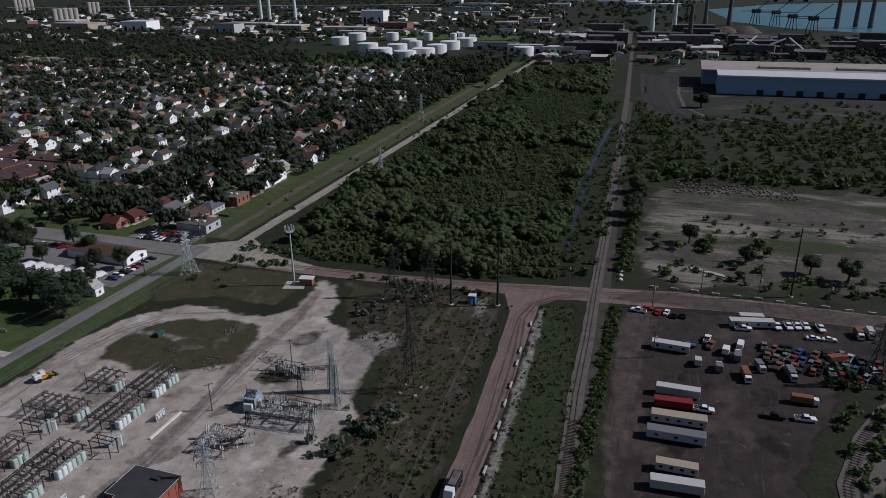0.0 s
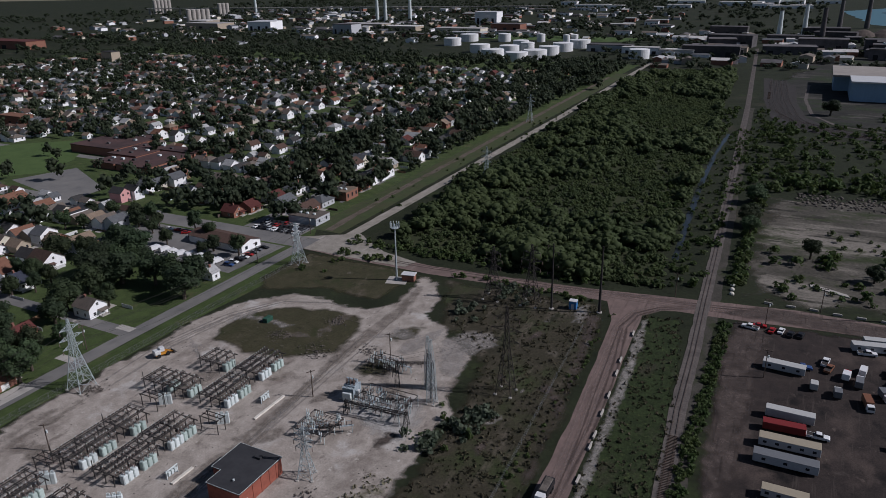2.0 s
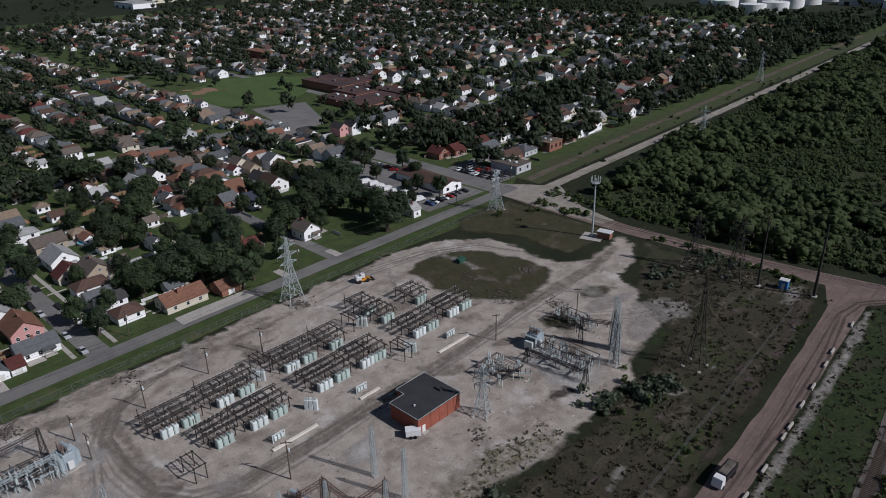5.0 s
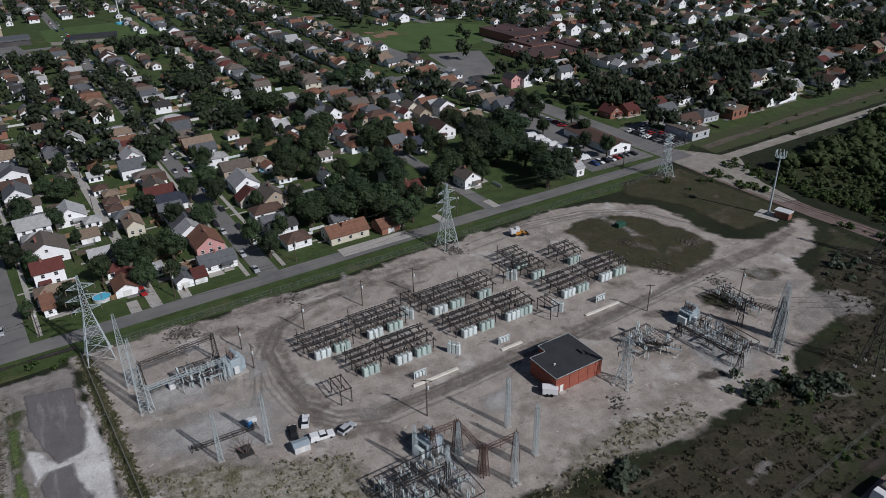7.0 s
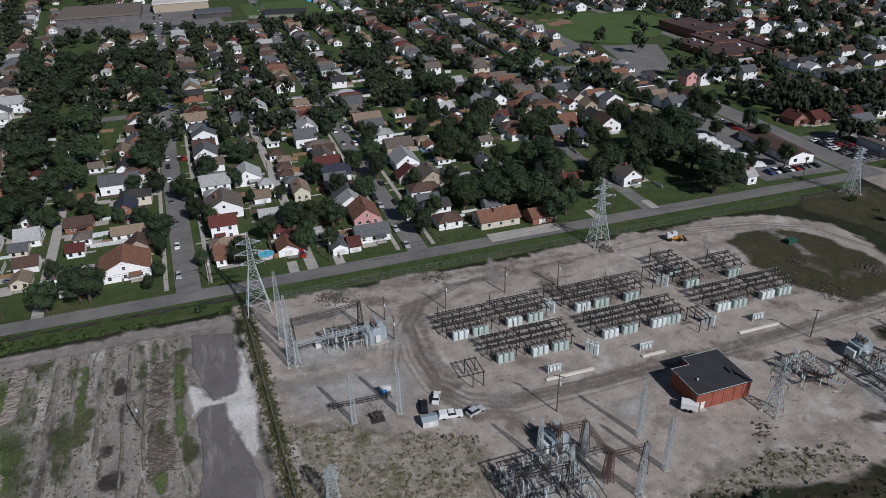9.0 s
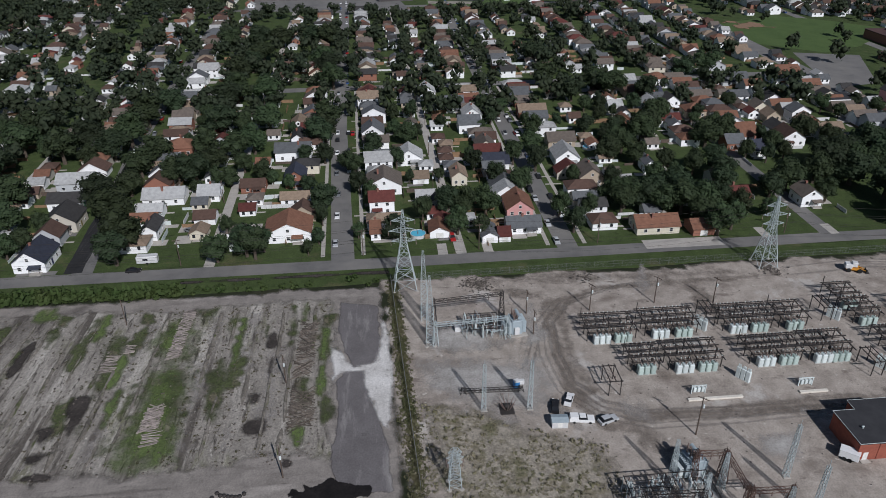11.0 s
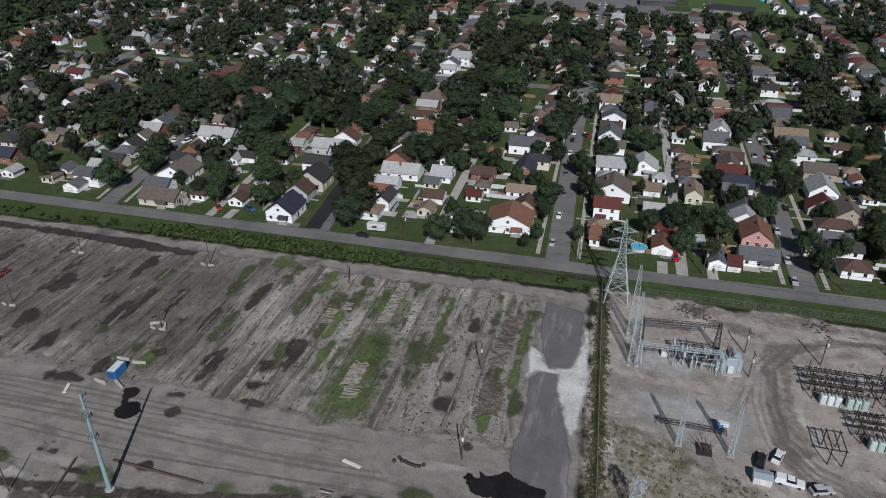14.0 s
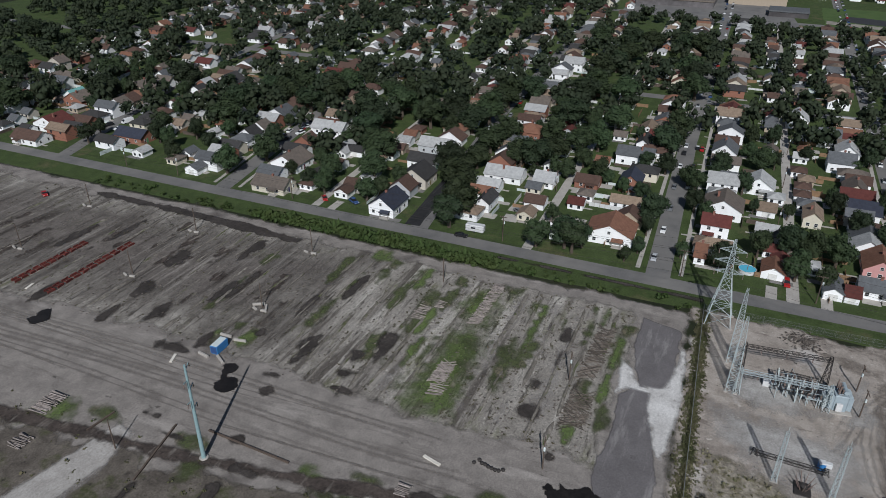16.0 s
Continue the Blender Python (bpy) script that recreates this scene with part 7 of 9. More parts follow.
for xx in (-1.8, 1.3):
    for s in (-1, 1):
        o = part("wheel", WHEEL_MESH, None, root)
        o.location, o.scale = (xx, s * 1.1, 0.7), (2.1, 2.4, 2.1)
# skip, crates
M["crate_green"] = shade("crate_green", (0.03, 0.09, 0.06), (0.025, 0.07, 0.05), 0.6)
tagged(part("crate", Mesh().bevbox(-163, -161, 176.5, 180, 0.05, 1.7, 0.05), M["crate_green"]), "dull green metal crate on the grass", "crate")
root = thing("portable_toilet", -133.7, 29.6, 0, 10, "blue portable toilet with a white roof", "toilet")
part("cabin", Mesh().bevbox(-0.65, 0.65, -0.65, 0.65, 0.05, 2.1, 0.05), M["blue"], root)
part("roof", Mesh().bevbox(-0.7, 0.7, -0.7, 0.7, 2.1, 2.35, 0.08), M["white_paint"], root)
tagged(part("tank", Mesh().bevbox(-135.6, -134.6, 30.5, 31.8, 0.05, 1.2, 0.1), M["white_paint"]), "small white plastic tank", "tank")

# ---------------------------------------------------------------- pole yard
M["damp"] = ragged(soil("damp", (0.034, 0.029, 0.0255), (0.062, 0.053, 0.047), [], 0.35, 1.5, 0.8), 0.55, 0.3, 0.85)
M["puddle"] = ragged(soil("puddle", (0.012, 0.0105, 0.01), (0.022, 0.019, 0.0175), [], 0.3, 1.5, 0.45), 0.7, 0.06, 1.1)
M["pale_track"] = ragged(soil("pale_track", (0.4, 0.375, 0.345), (0.3, 0.278, 0.252), [((0.2, 0.18, 0.16), 0.12, 0.12, 0.6, 0.7)], 0.22), 0.4, 0.3, 1.0)
M["pad"] = ragged(soil("pad", (0.45, 0.432, 0.405), (0.37, 0.35, 0.325), [((0.22, 0.2, 0.18), 0.1, 0.1, 0.6, 0.72)], 0.25), 0.2, 0.35, 0.6)
M["debris"] = ragged(soil("debris", (0.085, 0.068, 0.058), (0.04, 0.032, 0.028), [((0.15, 0.132, 0.114), 0.08, 0.5, 0.57, 0.66)], 0.4, 1.4, bump=0.15), 0.5, 0.25, 0.7)
M["pale_dust"] = ragged(soil("pale_dust", (0.36, 0.33, 0.3), (0.27, 0.245, 0.222), [], 0.24), 0.4, 0.3, 0.42)
M["white_lime"] = ragged(soil("white_lime", (0.62, 0.6, 0.57), (0.46, 0.44, 0.415), [((0.3, 0.28, 0.26), 0.3, 0.3, 0.56, 0.68)], 0.2), 0.5, 0.3, 0.75)
M["grey_asphalt"] = ragged(soil("grey_asphalt", (0.155, 0.143, 0.142), (0.125, 0.115, 0.114), [((0.25, 0.235, 0.225), 0.05, 0.25, 0.56, 0.68), ((0.1, 0.093, 0.09), 0.2, 0.3, 0.66, 0.72)], 0.14), 0.3, 0.2, 0.9)
M["weeds"] = ragged(soil("weeds", (0.085, 0.1, 0.042), (0.055, 0.066, 0.028), [((0.15, 0.132, 0.09), 0.15, 0.3, 0.56, 0.66), ((0.03, 0.042, 0.014), 0.6, 0.6, 0.6, 0.7)], 0.32, 1.6, bump=0.2), 0.45, 0.35, 0.62)
M["dry_weeds"] = ragged(soil("dry_weeds", (0.34, 0.305, 0.25), (0.25, 0.222, 0.178), [((0.19, 0.168, 0.118), 0.35, 0.3, 0.48, 0.6), ((0.13, 0.125, 0.072), 0.12, 0.1, 0.56, 0.67), ((0.06, 0.052, 0.037), 1.1, 0.9, 0.6, 0.68)], 0.32, 1.6, bump=0.2), 0.6, 0.25, 0.62)
M["green_weeds"] = ragged(soil("green_weeds", (0.115, 0.155, 0.05), (0.08, 0.105, 0.038), [((0.2, 0.18, 0.135), 0.12, 0.25, 0.56, 0.68), ((0.04, 0.054, 0.019), 0.5, 0.5, 0.6, 0.7)], 0.34, 1.6, bump=0.2), 0.35, 0.35, 0.66)
M["worn"] = ragged(soil("worn", (0.2, 0.167, 0.138), (0.15, 0.126, 0.105), [((0.27, 0.232, 0.197), 0.9, 0.05, 0.55, 0.65)], 0.24), 0.35, 0.3, 0.34)
M["log"] = shade("log", (0.3, 0.26, 0.24), (0.18, 0.155, 0.14), 0.95, scale=1, fine=3, spread=0.35)
M["branch"] = shade("branch", (0.15, 0.125, 0.105), (0.07, 0.06, 0.05), 0.95, scale=1, fine=3, spread=0.5)

LAYERS = {k: [] for k in "brown_soil brush truck_dust worn pale_dust pad pale_track grey_asphalt white_lime weeds green_weeds dry_weeds debris damp puddle infield".split()}


def patch(pts, mat, wob=1.2, edge=1.6):
    """Adds an outline to the layer of that ground."""
    LAYERS[mat].append((list(pts), wob, edge))


def blot(x, y, rx, ry, mat, turn=0.0, wob=0.5):
    n = 14
    c, s = math.cos(radians(turn)), math.sin(radians(turn))
    pts = []
    for i in range(n):
        a = 2 * math.pi * i / n
        k = 1 + 0.18 * noise.noise(Vector((x + math.cos(a) * 2, y + math.sin(a) * 2, 3)))
        px, py = math.cos(a) * rx * k, math.sin(a) * ry * k
        pts.append((x + px * c - py * s, y + px * s + py * c))
    patch(pts, mat, max(wob, 0.55 * min(rx, ry)), min(rx, ry) * 0.7)


# weeds and dust over the rows
yq = random.Random(31)
for y, w, x0, x1 in ((-20, 2.5, -174, -158), (-22, 2.2, -150, -124), (-44, 2.4, -172, -128), (-53, 3.5, -177, -150), (-56, 7, -150, -119), (-61, 2.5, -172, -148), (-73, 3.2, -166, -126), (-17, 1.6, -170, -118), (-34, 1.5, -174, -150), (-82, 2, -176, -150), (-98, 1.8, -170, -135), (-116, 2.2, -128, -116), (-92, 2.0, -178, -160), (-130, 1.6, -165, -130), (-49, 1.6, -150, -122), (-64, 2.4, -148, -120), (-68, 1.4, -176, -156), (-40, 1.2, -165, -140), (-27, 1.3, -176, -150), (-78, 1.4, -150, -125), (-106, 1.2, -176, -155)):
    n = 5
    up = [(x0 + (x1 - x0) * i / n, y + w * yq.uniform(0.4, 1.2)) for i in range(n + 1)]
    dn = [(x0 + (x1 - x0) * i / n, y - w * yq.uniform(0.4, 1.2)) for i in range(n, -1, -1)]
    patch(up + dn, "weeds", 2.0, w * 0.9)
for y, x0, x1 in ((-30.5, -175, -112), (-38, -175, -118), (-48.5, -174, -120), (-67, -174, -118)):
    patch([(x0, y - 3), (x1, y - 2), (x1, y + 2), (x0, y + 3)], "pale_dust", 1.8, 3.0)
for x, y, rx, ry, turn in ((-108.7, -169.5, 4.0, 3.2, 0), (-117.5, -153.6, 5, 2.0, 5), (-124, -141, 6, 2.2, 3), (-105, -102.4, 3.5, 3.0, 20), (-111.5, -106, 2.4, 2.0, 0), (-113.3, -95.2, 1.3, 2.6, 0), (-107.6, -92.7, 1.2, 1.4, 0), (-118, -179.8, 5, 2, 0), (-132, -154, 4.5, 2.2, 0),
                           (-126.7, -108.4, 2.3, 2, 0), (-126.6, -93, 5.5, 2.0, 0), (-151, -157, 5, 2.6, 0), (-91.2, -88.4, 1.1, 1.6, 0), (-120.7, -78.4, 2.2, 2.4, 0), (-115.1, -76.7, 1.2, 3, 0), (-133.6, -74, 6, 2.6, 0), (-129, -79, 2.2, 2, 0), (-104.5, -13.5, 2.6, 7.5, 6), (-138, -131, 6, 1.6, 0),
                           (-136.2, -33.3, 2.2, 1.6, 0), (-126.1, -32.4, 2.0, 1.8, 0), (-160, -32, 3, 1.4, 0), (-148, -31, 4, 0.9, 0), (-114, -24, 1.2, 0.8, 0), (-119, -120, 4, 1.6, 0), (-112, -125, 2, 5, 0), (-144, -104, 7, 1.8, 0), (-158, -96, 8, 1.4, 0), (-146, -128, 7, 1.8, 0), (-163, -139, 7, 1.8, 0), (-150, -200, 8, 1.8, 0), (-160, -187, 9, 1.6, 0)):
    blot(x, y, rx * 1.25, ry * 1.25, "puddle" if x > -112 and rx * ry > 4 else "damp", turn)
for k in range(16):
    x, y, w = yq.uniform(-176, -140), -112 - 8.5 * k + yq.uniform(-2, 2), yq.uniform(1.2, 3.0)
    ln = yq.uniform(14, 34)
    patch([(x, y - w), (x + ln * 0.5, y - w * 0.7), (x + ln, y - w * 0.4), (x + ln, y + w * 0.5), (x + ln * 0.5, y + w * 0.9), (x, y + w)], "debris", 1.6, w)
patch([(-179.5, -225), (-176, -225), (-175, -186), (-173.5, -128), (-177, -128), (-179, -150), (-180.5, -186)], "damp", 1.2, 1.2)
patch([(-178, -62), (-178, -53), (-160, -50), (-140, -49), (-120, -46), (-114, -50), (-115, -62), (-130, -64), (-148, -62), (-162, -65)], "green_weeds", 3, 7)
for x, y, rx, ry in ((-160, -41, 12, 1.6), (-150, -70, 9, 2.2), (-136, -67, 8, 1.8), (-172, -24, 6, 2), (-124, -22, 7, 1.4), (-150, -18, 14, 1.0), (-124, -110, 5, 2.2), (-121, -119, 4, 2), (-170, -80, 7, 1.4), (-178, -98, 4, 3)):
    blot(x, y, rx, ry, "green_weeds", 0, 1.2)
# asphalt and lime beside the fence
patch([(-177, -15), (-174, -3), (-147, -2.6), (-143.4, -6.6), (-124, -2.6), (-104, -1), (-103, -14), (-141, -14.6), (-146.2, -11.1), (-162, -14.7)], "grey_asphalt", 0.7, 1.2)
patch([(-172, -2.8), (-159, -0.4), (-140, 0.2), (-122, -1.4), (-123, -3.6), (-137.5, -8), (-143.6, -8), (-143.6, -12), (-140, -15.6), (-156, -17.4), (-152, -13), (-146, -9.6), (-147, -5), (-156, -3.4)], "white_lime", 0.6, 1.0)
patch([(-83, -300), (-79, -140), (-84, -100), (-90, -65), (-96, -35), (-93, -30), (-86, -64), (-80, -100), (-75, -140), (-78, -300)], "debris", 0.8, 1.2)
patch([(-84, -300), (-77, -140), (-80, -105), (-88, -60), (-94, -25), (-104, -4), (-60, 0), (-30, -20), (-30, -300)], "brush", 3, 5)
# the roadside ditch, only a flat dark line coloured like the damp spots
patch([(-193.2, -64), (-191.6, -64), (-191.4, 0), (-193, 0)], "damp", 0.4, 0.5)
patch([(-86, -116), (-84, -110), (-72, -108), (-58, -111), (-50, -120), (-58, -122), (-71, -117)], "pale_dust", 0.6, 1.2)
patch([(-133, 4), (-132, 13), (-121, 30), (-114, 47), (-104, 46), (-80, 44), (-78, 74), (-90, 84), (-90, 106), (-80, 122), (-72, 122), (-77, 80), (-82, 45), (-104, 4)], "dry_weeds", 2.5, 6)

patch([(-181, -620), (-181, -88), (-150, -98), (-117, -84), (-114, -130), (-112, -620)], "brown_soil", 6, 30)
patch([(-86, -117), (-84, -111), (-74, -109), (-62, -111), (-52, -118), (-56, -123), (-68, -120), (-78, -118)], "pale_track", 0.6, 1.5)
patch([(-155, 6), (-163, 11), (-164, 30), (-156, 32), (-147, 25), (-149, 12)], "pad", 1.5, 5)
patch([(-101, 46), (-103, 66), (-88, 68), (-84, 56), (-86, 46)], "pad", 1.5, 4)
patch([(-104, 139), (-105, 152), (-84, 156), (-79, 146), (-82, 136)], "pad", 1.5, 4)
patch([(-113, 79), (-113, 92), (-103, 84), (-106, 76)], "pad", 1.0, 4)
patch([(-150, 6), (-146, 40), (-132, 40), (-122, 34), (-126, 14), (-134, 5)], "pad", 2, 9)
patch([(-172, 34), (-172, 44), (-150, 42), (-148, 34)], "pad", 2, 5)
patch([(-18, 252), (80, 254), (330, 250), (330, 263), (130, 266), (40, 267), (-4, 265)], "truck_dust", 0.8, 2.0)
# dirt tongues, old lines and worn spots in the scrub
for pts in ([(-92, 176), (-98, 192), (-93, 202), (-84, 204), (-78, 196), (-84, 184), (-80, 172), (-88, 168)], [(-110, 176), (-106, 196), (-101, 204), (-97, 196), (-102, 178)], [(-58, 232), (-54, 205), (-50, 160), (-46, 110), (-43.5, 110), (-46, 160), (-50, 206), (-54, 232)], [(-66, 238), (-60, 240), (-56, 228), (-62, 222)]):
    patch(pts, "truck_dust" if pts[0][0] > -60 else "pale_dust", 1.2, 2.5)
for k in range(22):
    x, y = yq.uniform(-72, -50), yq.uniform(95, 235)
    blot(x, y, yq.uniform(1.5, 5), yq.uniform(0.8, 2.2), "truck_dust" if k % 3 else "pale_dust", yq.uniform(60, 130), 1.2)
# brush, trench and wet spots south of the haul way
for x, y, rx, ry, k in ((-86, -122, 3, 5, "weeds"), (-80, -134, 7, 8, "green_weeds"), (-87, -97, 2.5, 5, "weeds"), (-80, -92, 4, 3, "weeds"), (-88, -66, 3, 6, "green_weeds"), (-93, -55, 2.5, 5, "weeds"), (-84, -60, 4, 5, "weeds"), (-90, -112, 1.2, 3, "damp"), (-86.5, -104, 1.2, 7, "damp"), (-79, -103, 6, 0.9, "damp"), (-84, -82, 1.5, 4, "damp"), (-76, -84, 5, 1.5, "damp"), (-93, -44, 1.5, 3, "damp"), (-95, -38, 2, 2.5, "weeds"), (-70, -100, 4, 2, "damp"), (-98, -30, 3, 5, "weeds")):
    blot(x, y, rx, ry, k, 0, 1.0)
# loading drive and worn tracks in the substation
patch([(-122.5, 50), (-118, 52), (-117.5, 98), (-121, 160), (-119, 205), (-124, 230), (-128, 230), (-125.5, 205), (-126.5, 170), (-123.5, 140), (-123.5, 96)], "worn", 0.6, 1.2)
patch([(-168, 42), (-178, 60), (-180, 120), (-176, 120), (-174, 62), (-162, 46), (-132, 45), (-120, 52), (-116, 60), (-112, 60), (-116, 46), (-130, 40)], "worn", 1, 1.6)
for i in range(26):
    x, y, a = yq.uniform(-184, -82), yq.uniform(10, 195), yq.uniform(0, 180)
    blot(x, y, yq.uniform(4, 13), yq.uniform(1.5, 4.5), "worn" if i % 2 else "pale_dust", a, 1.6)
# browner ground under each bank and its rack
for x, y0, y1 in ((-149.5, 52.6, 64.2), (-150.3, 68.6, 81.4), (-150.3, 90.4, 102.4), (-150.3, 106.2, 112.4), (-150.5, 127, 149), (-136, 60.2, 65.7), (-135.5, 69.6, 81.6), (-136, 91, 103), (-136, 106.8, 116), (-136.5, 128, 156)):
    patch([(x - 10, y0 - 2), (x + 1.5, y0 - 2), (x + 2, y1 + 2), (x - 10, y1 + 2)], "worn", 1.2, 3.5)
patch([(-187, 20), (-178, 22), (-178, 60), (-176, 110), (-184, 112), (-188, 60)], "worn", 2, 5)
patch([(-175, 44), (-172, 52), (-160, 50), (-142, 48), (-130, 51), (-129, 47), (-142, 43), (-160, 45), (-168, 42)], "worn", 0.8, 1.5)
blot(-87, 133, 6.2, 3.6, "debris", 70)
patch([(-187, 0), (-150, 0.8), (-104, 3), (-103, 5), (-150, 2.8), (-187, 2)], "weeds", 0.8, 1.4)
patch([(-10, 60), (-9, 140), (-12, 236), (-9, 248), (2, 247), (4, 232), (0, 215), (1, 195), (-1, 140), (2, 60)], "truck_dust", 1.5, 3)
patch([(-33.5, 60), (-34, 120), (-36, 165), (-38, 205), (-40, 236), (-37, 240), (-34.5, 205), (-32.5, 165), (-31, 120), (-30, 60)], "pale_dust", 0.6, 1.0)


RUT_Z = [0.09]


M["rut_red"] = ragged(soil("rut_red", (0.075, 0.055, 0.048), (0.1, 0.075, 0.066), [], 0.2, bump=0.02), 0.4, 0.4, 0.6)
M["rut_rose"] = ragged(soil("rut_rose", (0.24, 0.18, 0.158), (0.2, 0.15, 0.132), [], 0.2, bump=0.02), 0.4, 0.4, 0.5)


def ruts(name, pts, n, wide, label, dark="track_dark", pale="track_pale"):
    """Pairs of wheel ruts along a way, a little apart from one another."""
    root = thing(name, 0, 0, 0, 0, label, "wheel tracks", "", "structure")
    for i in range(n):
        o, w = yq.uniform(-wide, wide), yq.uniform(0.35, 0.9)
        ph = yq.uniform(0, 6)
        k = yq.uniform(0.2, 1.0)
        mat = M[dark] if yq.random() < 0.6 else M[pale]
        for s in (-0.85, 0.85):
            m, last = Mesh(), None
            row = []
            for j in range(len(pts) - 1):
                (ax, ay), (bx, by) = pts[j], pts[j + 1]
                e = math.hypot(bx - ax, by - ay)
                q = max(1, int(e / 4))
                for t in range(q + (j == len(pts) - 2)):
                    f = t / q
                    nx, ny = -(by - ay) / e, (bx - ax) / e
                    u = o + s + 0.9 * math.sin(len(row) * 0.19 + ph)
                    ww = w * (0.5 + 0.7 * abs(math.sin(len(row) * 0.7 + ph)))
                    x, y = ax + (bx - ax) * f + nx * u, ay + (by - ay) * f + ny * u
                    row.append(((x - nx * ww, y - ny * ww), (x + nx * ww, y + ny * ww)))
            a = int((1 - k) * yq.random() * len(row))
            row = row[a:a + max(3, int(k * len(row)))]
            RUT_Z[0] += 0.0006
            for (px, py), (rx, ry) in row:
                m.v += [(px, py, RUT_Z[0]), ((px + rx) / 2, (py + ry) / 2, RUT_Z[0]), (rx, ry, RUT_Z[0])]
            m.f += [(3 * e + c, 3 * e + c + 1, 3 * e + c + 4, 3 * e + c + 3) for e in range(len(row) - 1) for c in (0, 1)]
            me = m.data("rut", mat)
            fade = [min(1.0, e / 3, (len(row) - 1 - e) / 3) * (c == 1) for e in range(len(row)) for c in range(3)]
            me.attributes.new("edge", "FLOAT", "POINT").data.foreach_set("value", fade)
            part("rut", me, None, root)


ruts("wheel_tracks", [(-98, -330), (-100, -180), (-101, -100), (-103, -20)], 8, 12, "long wheel ruts along the bare haul way")
ruts("wheel_tracks", [(-180, 120), (-178, 70), (-170, 50), (-160, 43), (-146, 41), (-133, 42), (-124, 48), (-119, 58), (-118, 80), (-119, 120), (-122, 160), (-123, 200), (-126, 228)], 3, 2.0, "worn wheel ruts along the gravel drive")
ruts("wheel_tracks", [(-180, 110), (-182, 150), (-177, 176), (-167, 194), (-150, 201), (-134, 200), (-124, 190)], 3, 1.8, "worn wheel ruts round the grass island")
ruts("wheel_tracks", [(-135, 22), (-145, 30), (-160, 36), (-178, 40)], 2, 6, "faint wheel ruts across the gravel")

ruts("wheel_tracks", [(-37, 60), (-39, 120), (-40.5, 165), (-42.5, 202), (-45, 228), (-43, 240), (-36, 249), (-25, 255), (-8, 257.5), (30, 259.5), (80, 259), (200, 257)], 7, 1.8, "dark wheel ruts along the reddish haul road", "rut_red", "rut_rose")
ruts("wheel_tracks", [(-160, 247), (-130, 246), (-100, 248), (-75, 250.5), (-55, 253), (-30, 255), (0, 260), (60, 261)], 5, 2.0, "dark wheel ruts along the reddish haul road", "rut_red", "rut_rose")


def windrow(y, x0, x1, w, h):
    """A low uneven ridge of spoil along x."""
    m = Mesh()
    n = max(4, int((x1 - x0) / 0.9))
    rows = []
    for i in range(n + 1):
        x = x0 + (x1 - x0) * i / n
        g1, g2, g3 = (noise.noise(Vector((x * f, y, k))) for f, k in ((0.12, 1.0), (0.5, 2.0), (0.9, 3.0)))
        end = min(1.0, i / 3, (n - i) / 3)
        hh = max(0.0, h * (0.75 + 0.9 * g1 + 0.7 * g2)) * end
        ww = w * (1 + 0.5 * g1 + 0.4 * g3) * (0.3 + 0.7 * end)
        c = y + 0.7 * g1
        rows += [(x, c - ww, 0.0), (x, c - ww * 0.3 + 0.2 * g3, 0.05 + hh), (x, c + ww * 0.35, 0.05 + hh * (0.8 + 0.4 * g2)), (x, c + ww, 0.0)]
    m.add(rows, [(4 * i + k, 4 * i + 4 + k, 4 * i + 5 + k, 4 * i + 1 + k) for i in range(n) for k in range(3)])
    tagged(part("windrow", m, M["windrow"]), "low dark ridge of spoil and weeds across the yard", "spoil ridge", "spoil ridges")


wy = -21.0
while wy > -235:
    a = -177 + yq.uniform(0, 3)
    while a < -122:
        b = min(-117, a + yq.uniform(9, 34))
        if yq.random() < 0.62 and not (-62 < wy < -50 and b > -152):
            windrow(wy + yq.uniform(-0.5, 0.5), a, b, yq.uniform(0.35, 0.8), yq.uniform(0.12, 0.4))
        a = b + yq.uniform(0.5, 5)
    wy -= yq.uniform(3.6, 6.4)
# log piles
lq = random.Random(5)


def log_pile(x, y, lx, ly, n, label, mat="log", turn=0.25, thick=0.3):
    root = thing("log_pile", x, y, 0.05, 0, label, "log pile", "log piles")
    for i in range(n):
        px = -lx / 2 + lx * (i + 0.5) / n
        z = 0.2 + lq.choice((0, 0.3, 0.55)) * (0.5 + 0.5 * math.sin(i))
        a = lq.uniform(-turn, turn)
        h = ly / 2 * lq.uniform(0.75, 1.1)
        part("log", Mesh().beam((px - a * h, -h, max(z, 0.16)), (px + a * h, h, max(z, 0.16) + lq.uniform(-0.05, 0.1)), thick * lq.uniform(0.6, 1.2), 6, thick * 0.7), M[mat], root)


log_pile(-131, -56.3, 8, 4.2, 64, "pile of pale cut logs lying across each other on grass", "log", 0.7, 0.26)
log_pile(-165, -57, 22, 3.6, 96, "long row of pale cut logs on the ground", "log", 0.6, 0.26)
log_pile(-153, -72.5, 7, 4, 14, "small pile of pale timber on weeds")
log_pile(-124.3, -55, 4, 4.5, 10, "small heap of pale cut logs")
log_pile(-158, -22.5, 16, 5, 60, "heap of grey branches and logs", "branch", 1.2, 0.22)
log_pile(-131, -22, 12, 6, 56, "heap of grey branches and logs", "branch", 1.2, 0.22)
log_pile(-146, -23, 5, 5, 24, "heap of grey branches and logs", "branch", 1.2, 0.22)
log_pile(-159, -69, 4, 3, 8, "small heap of pale cut logs")

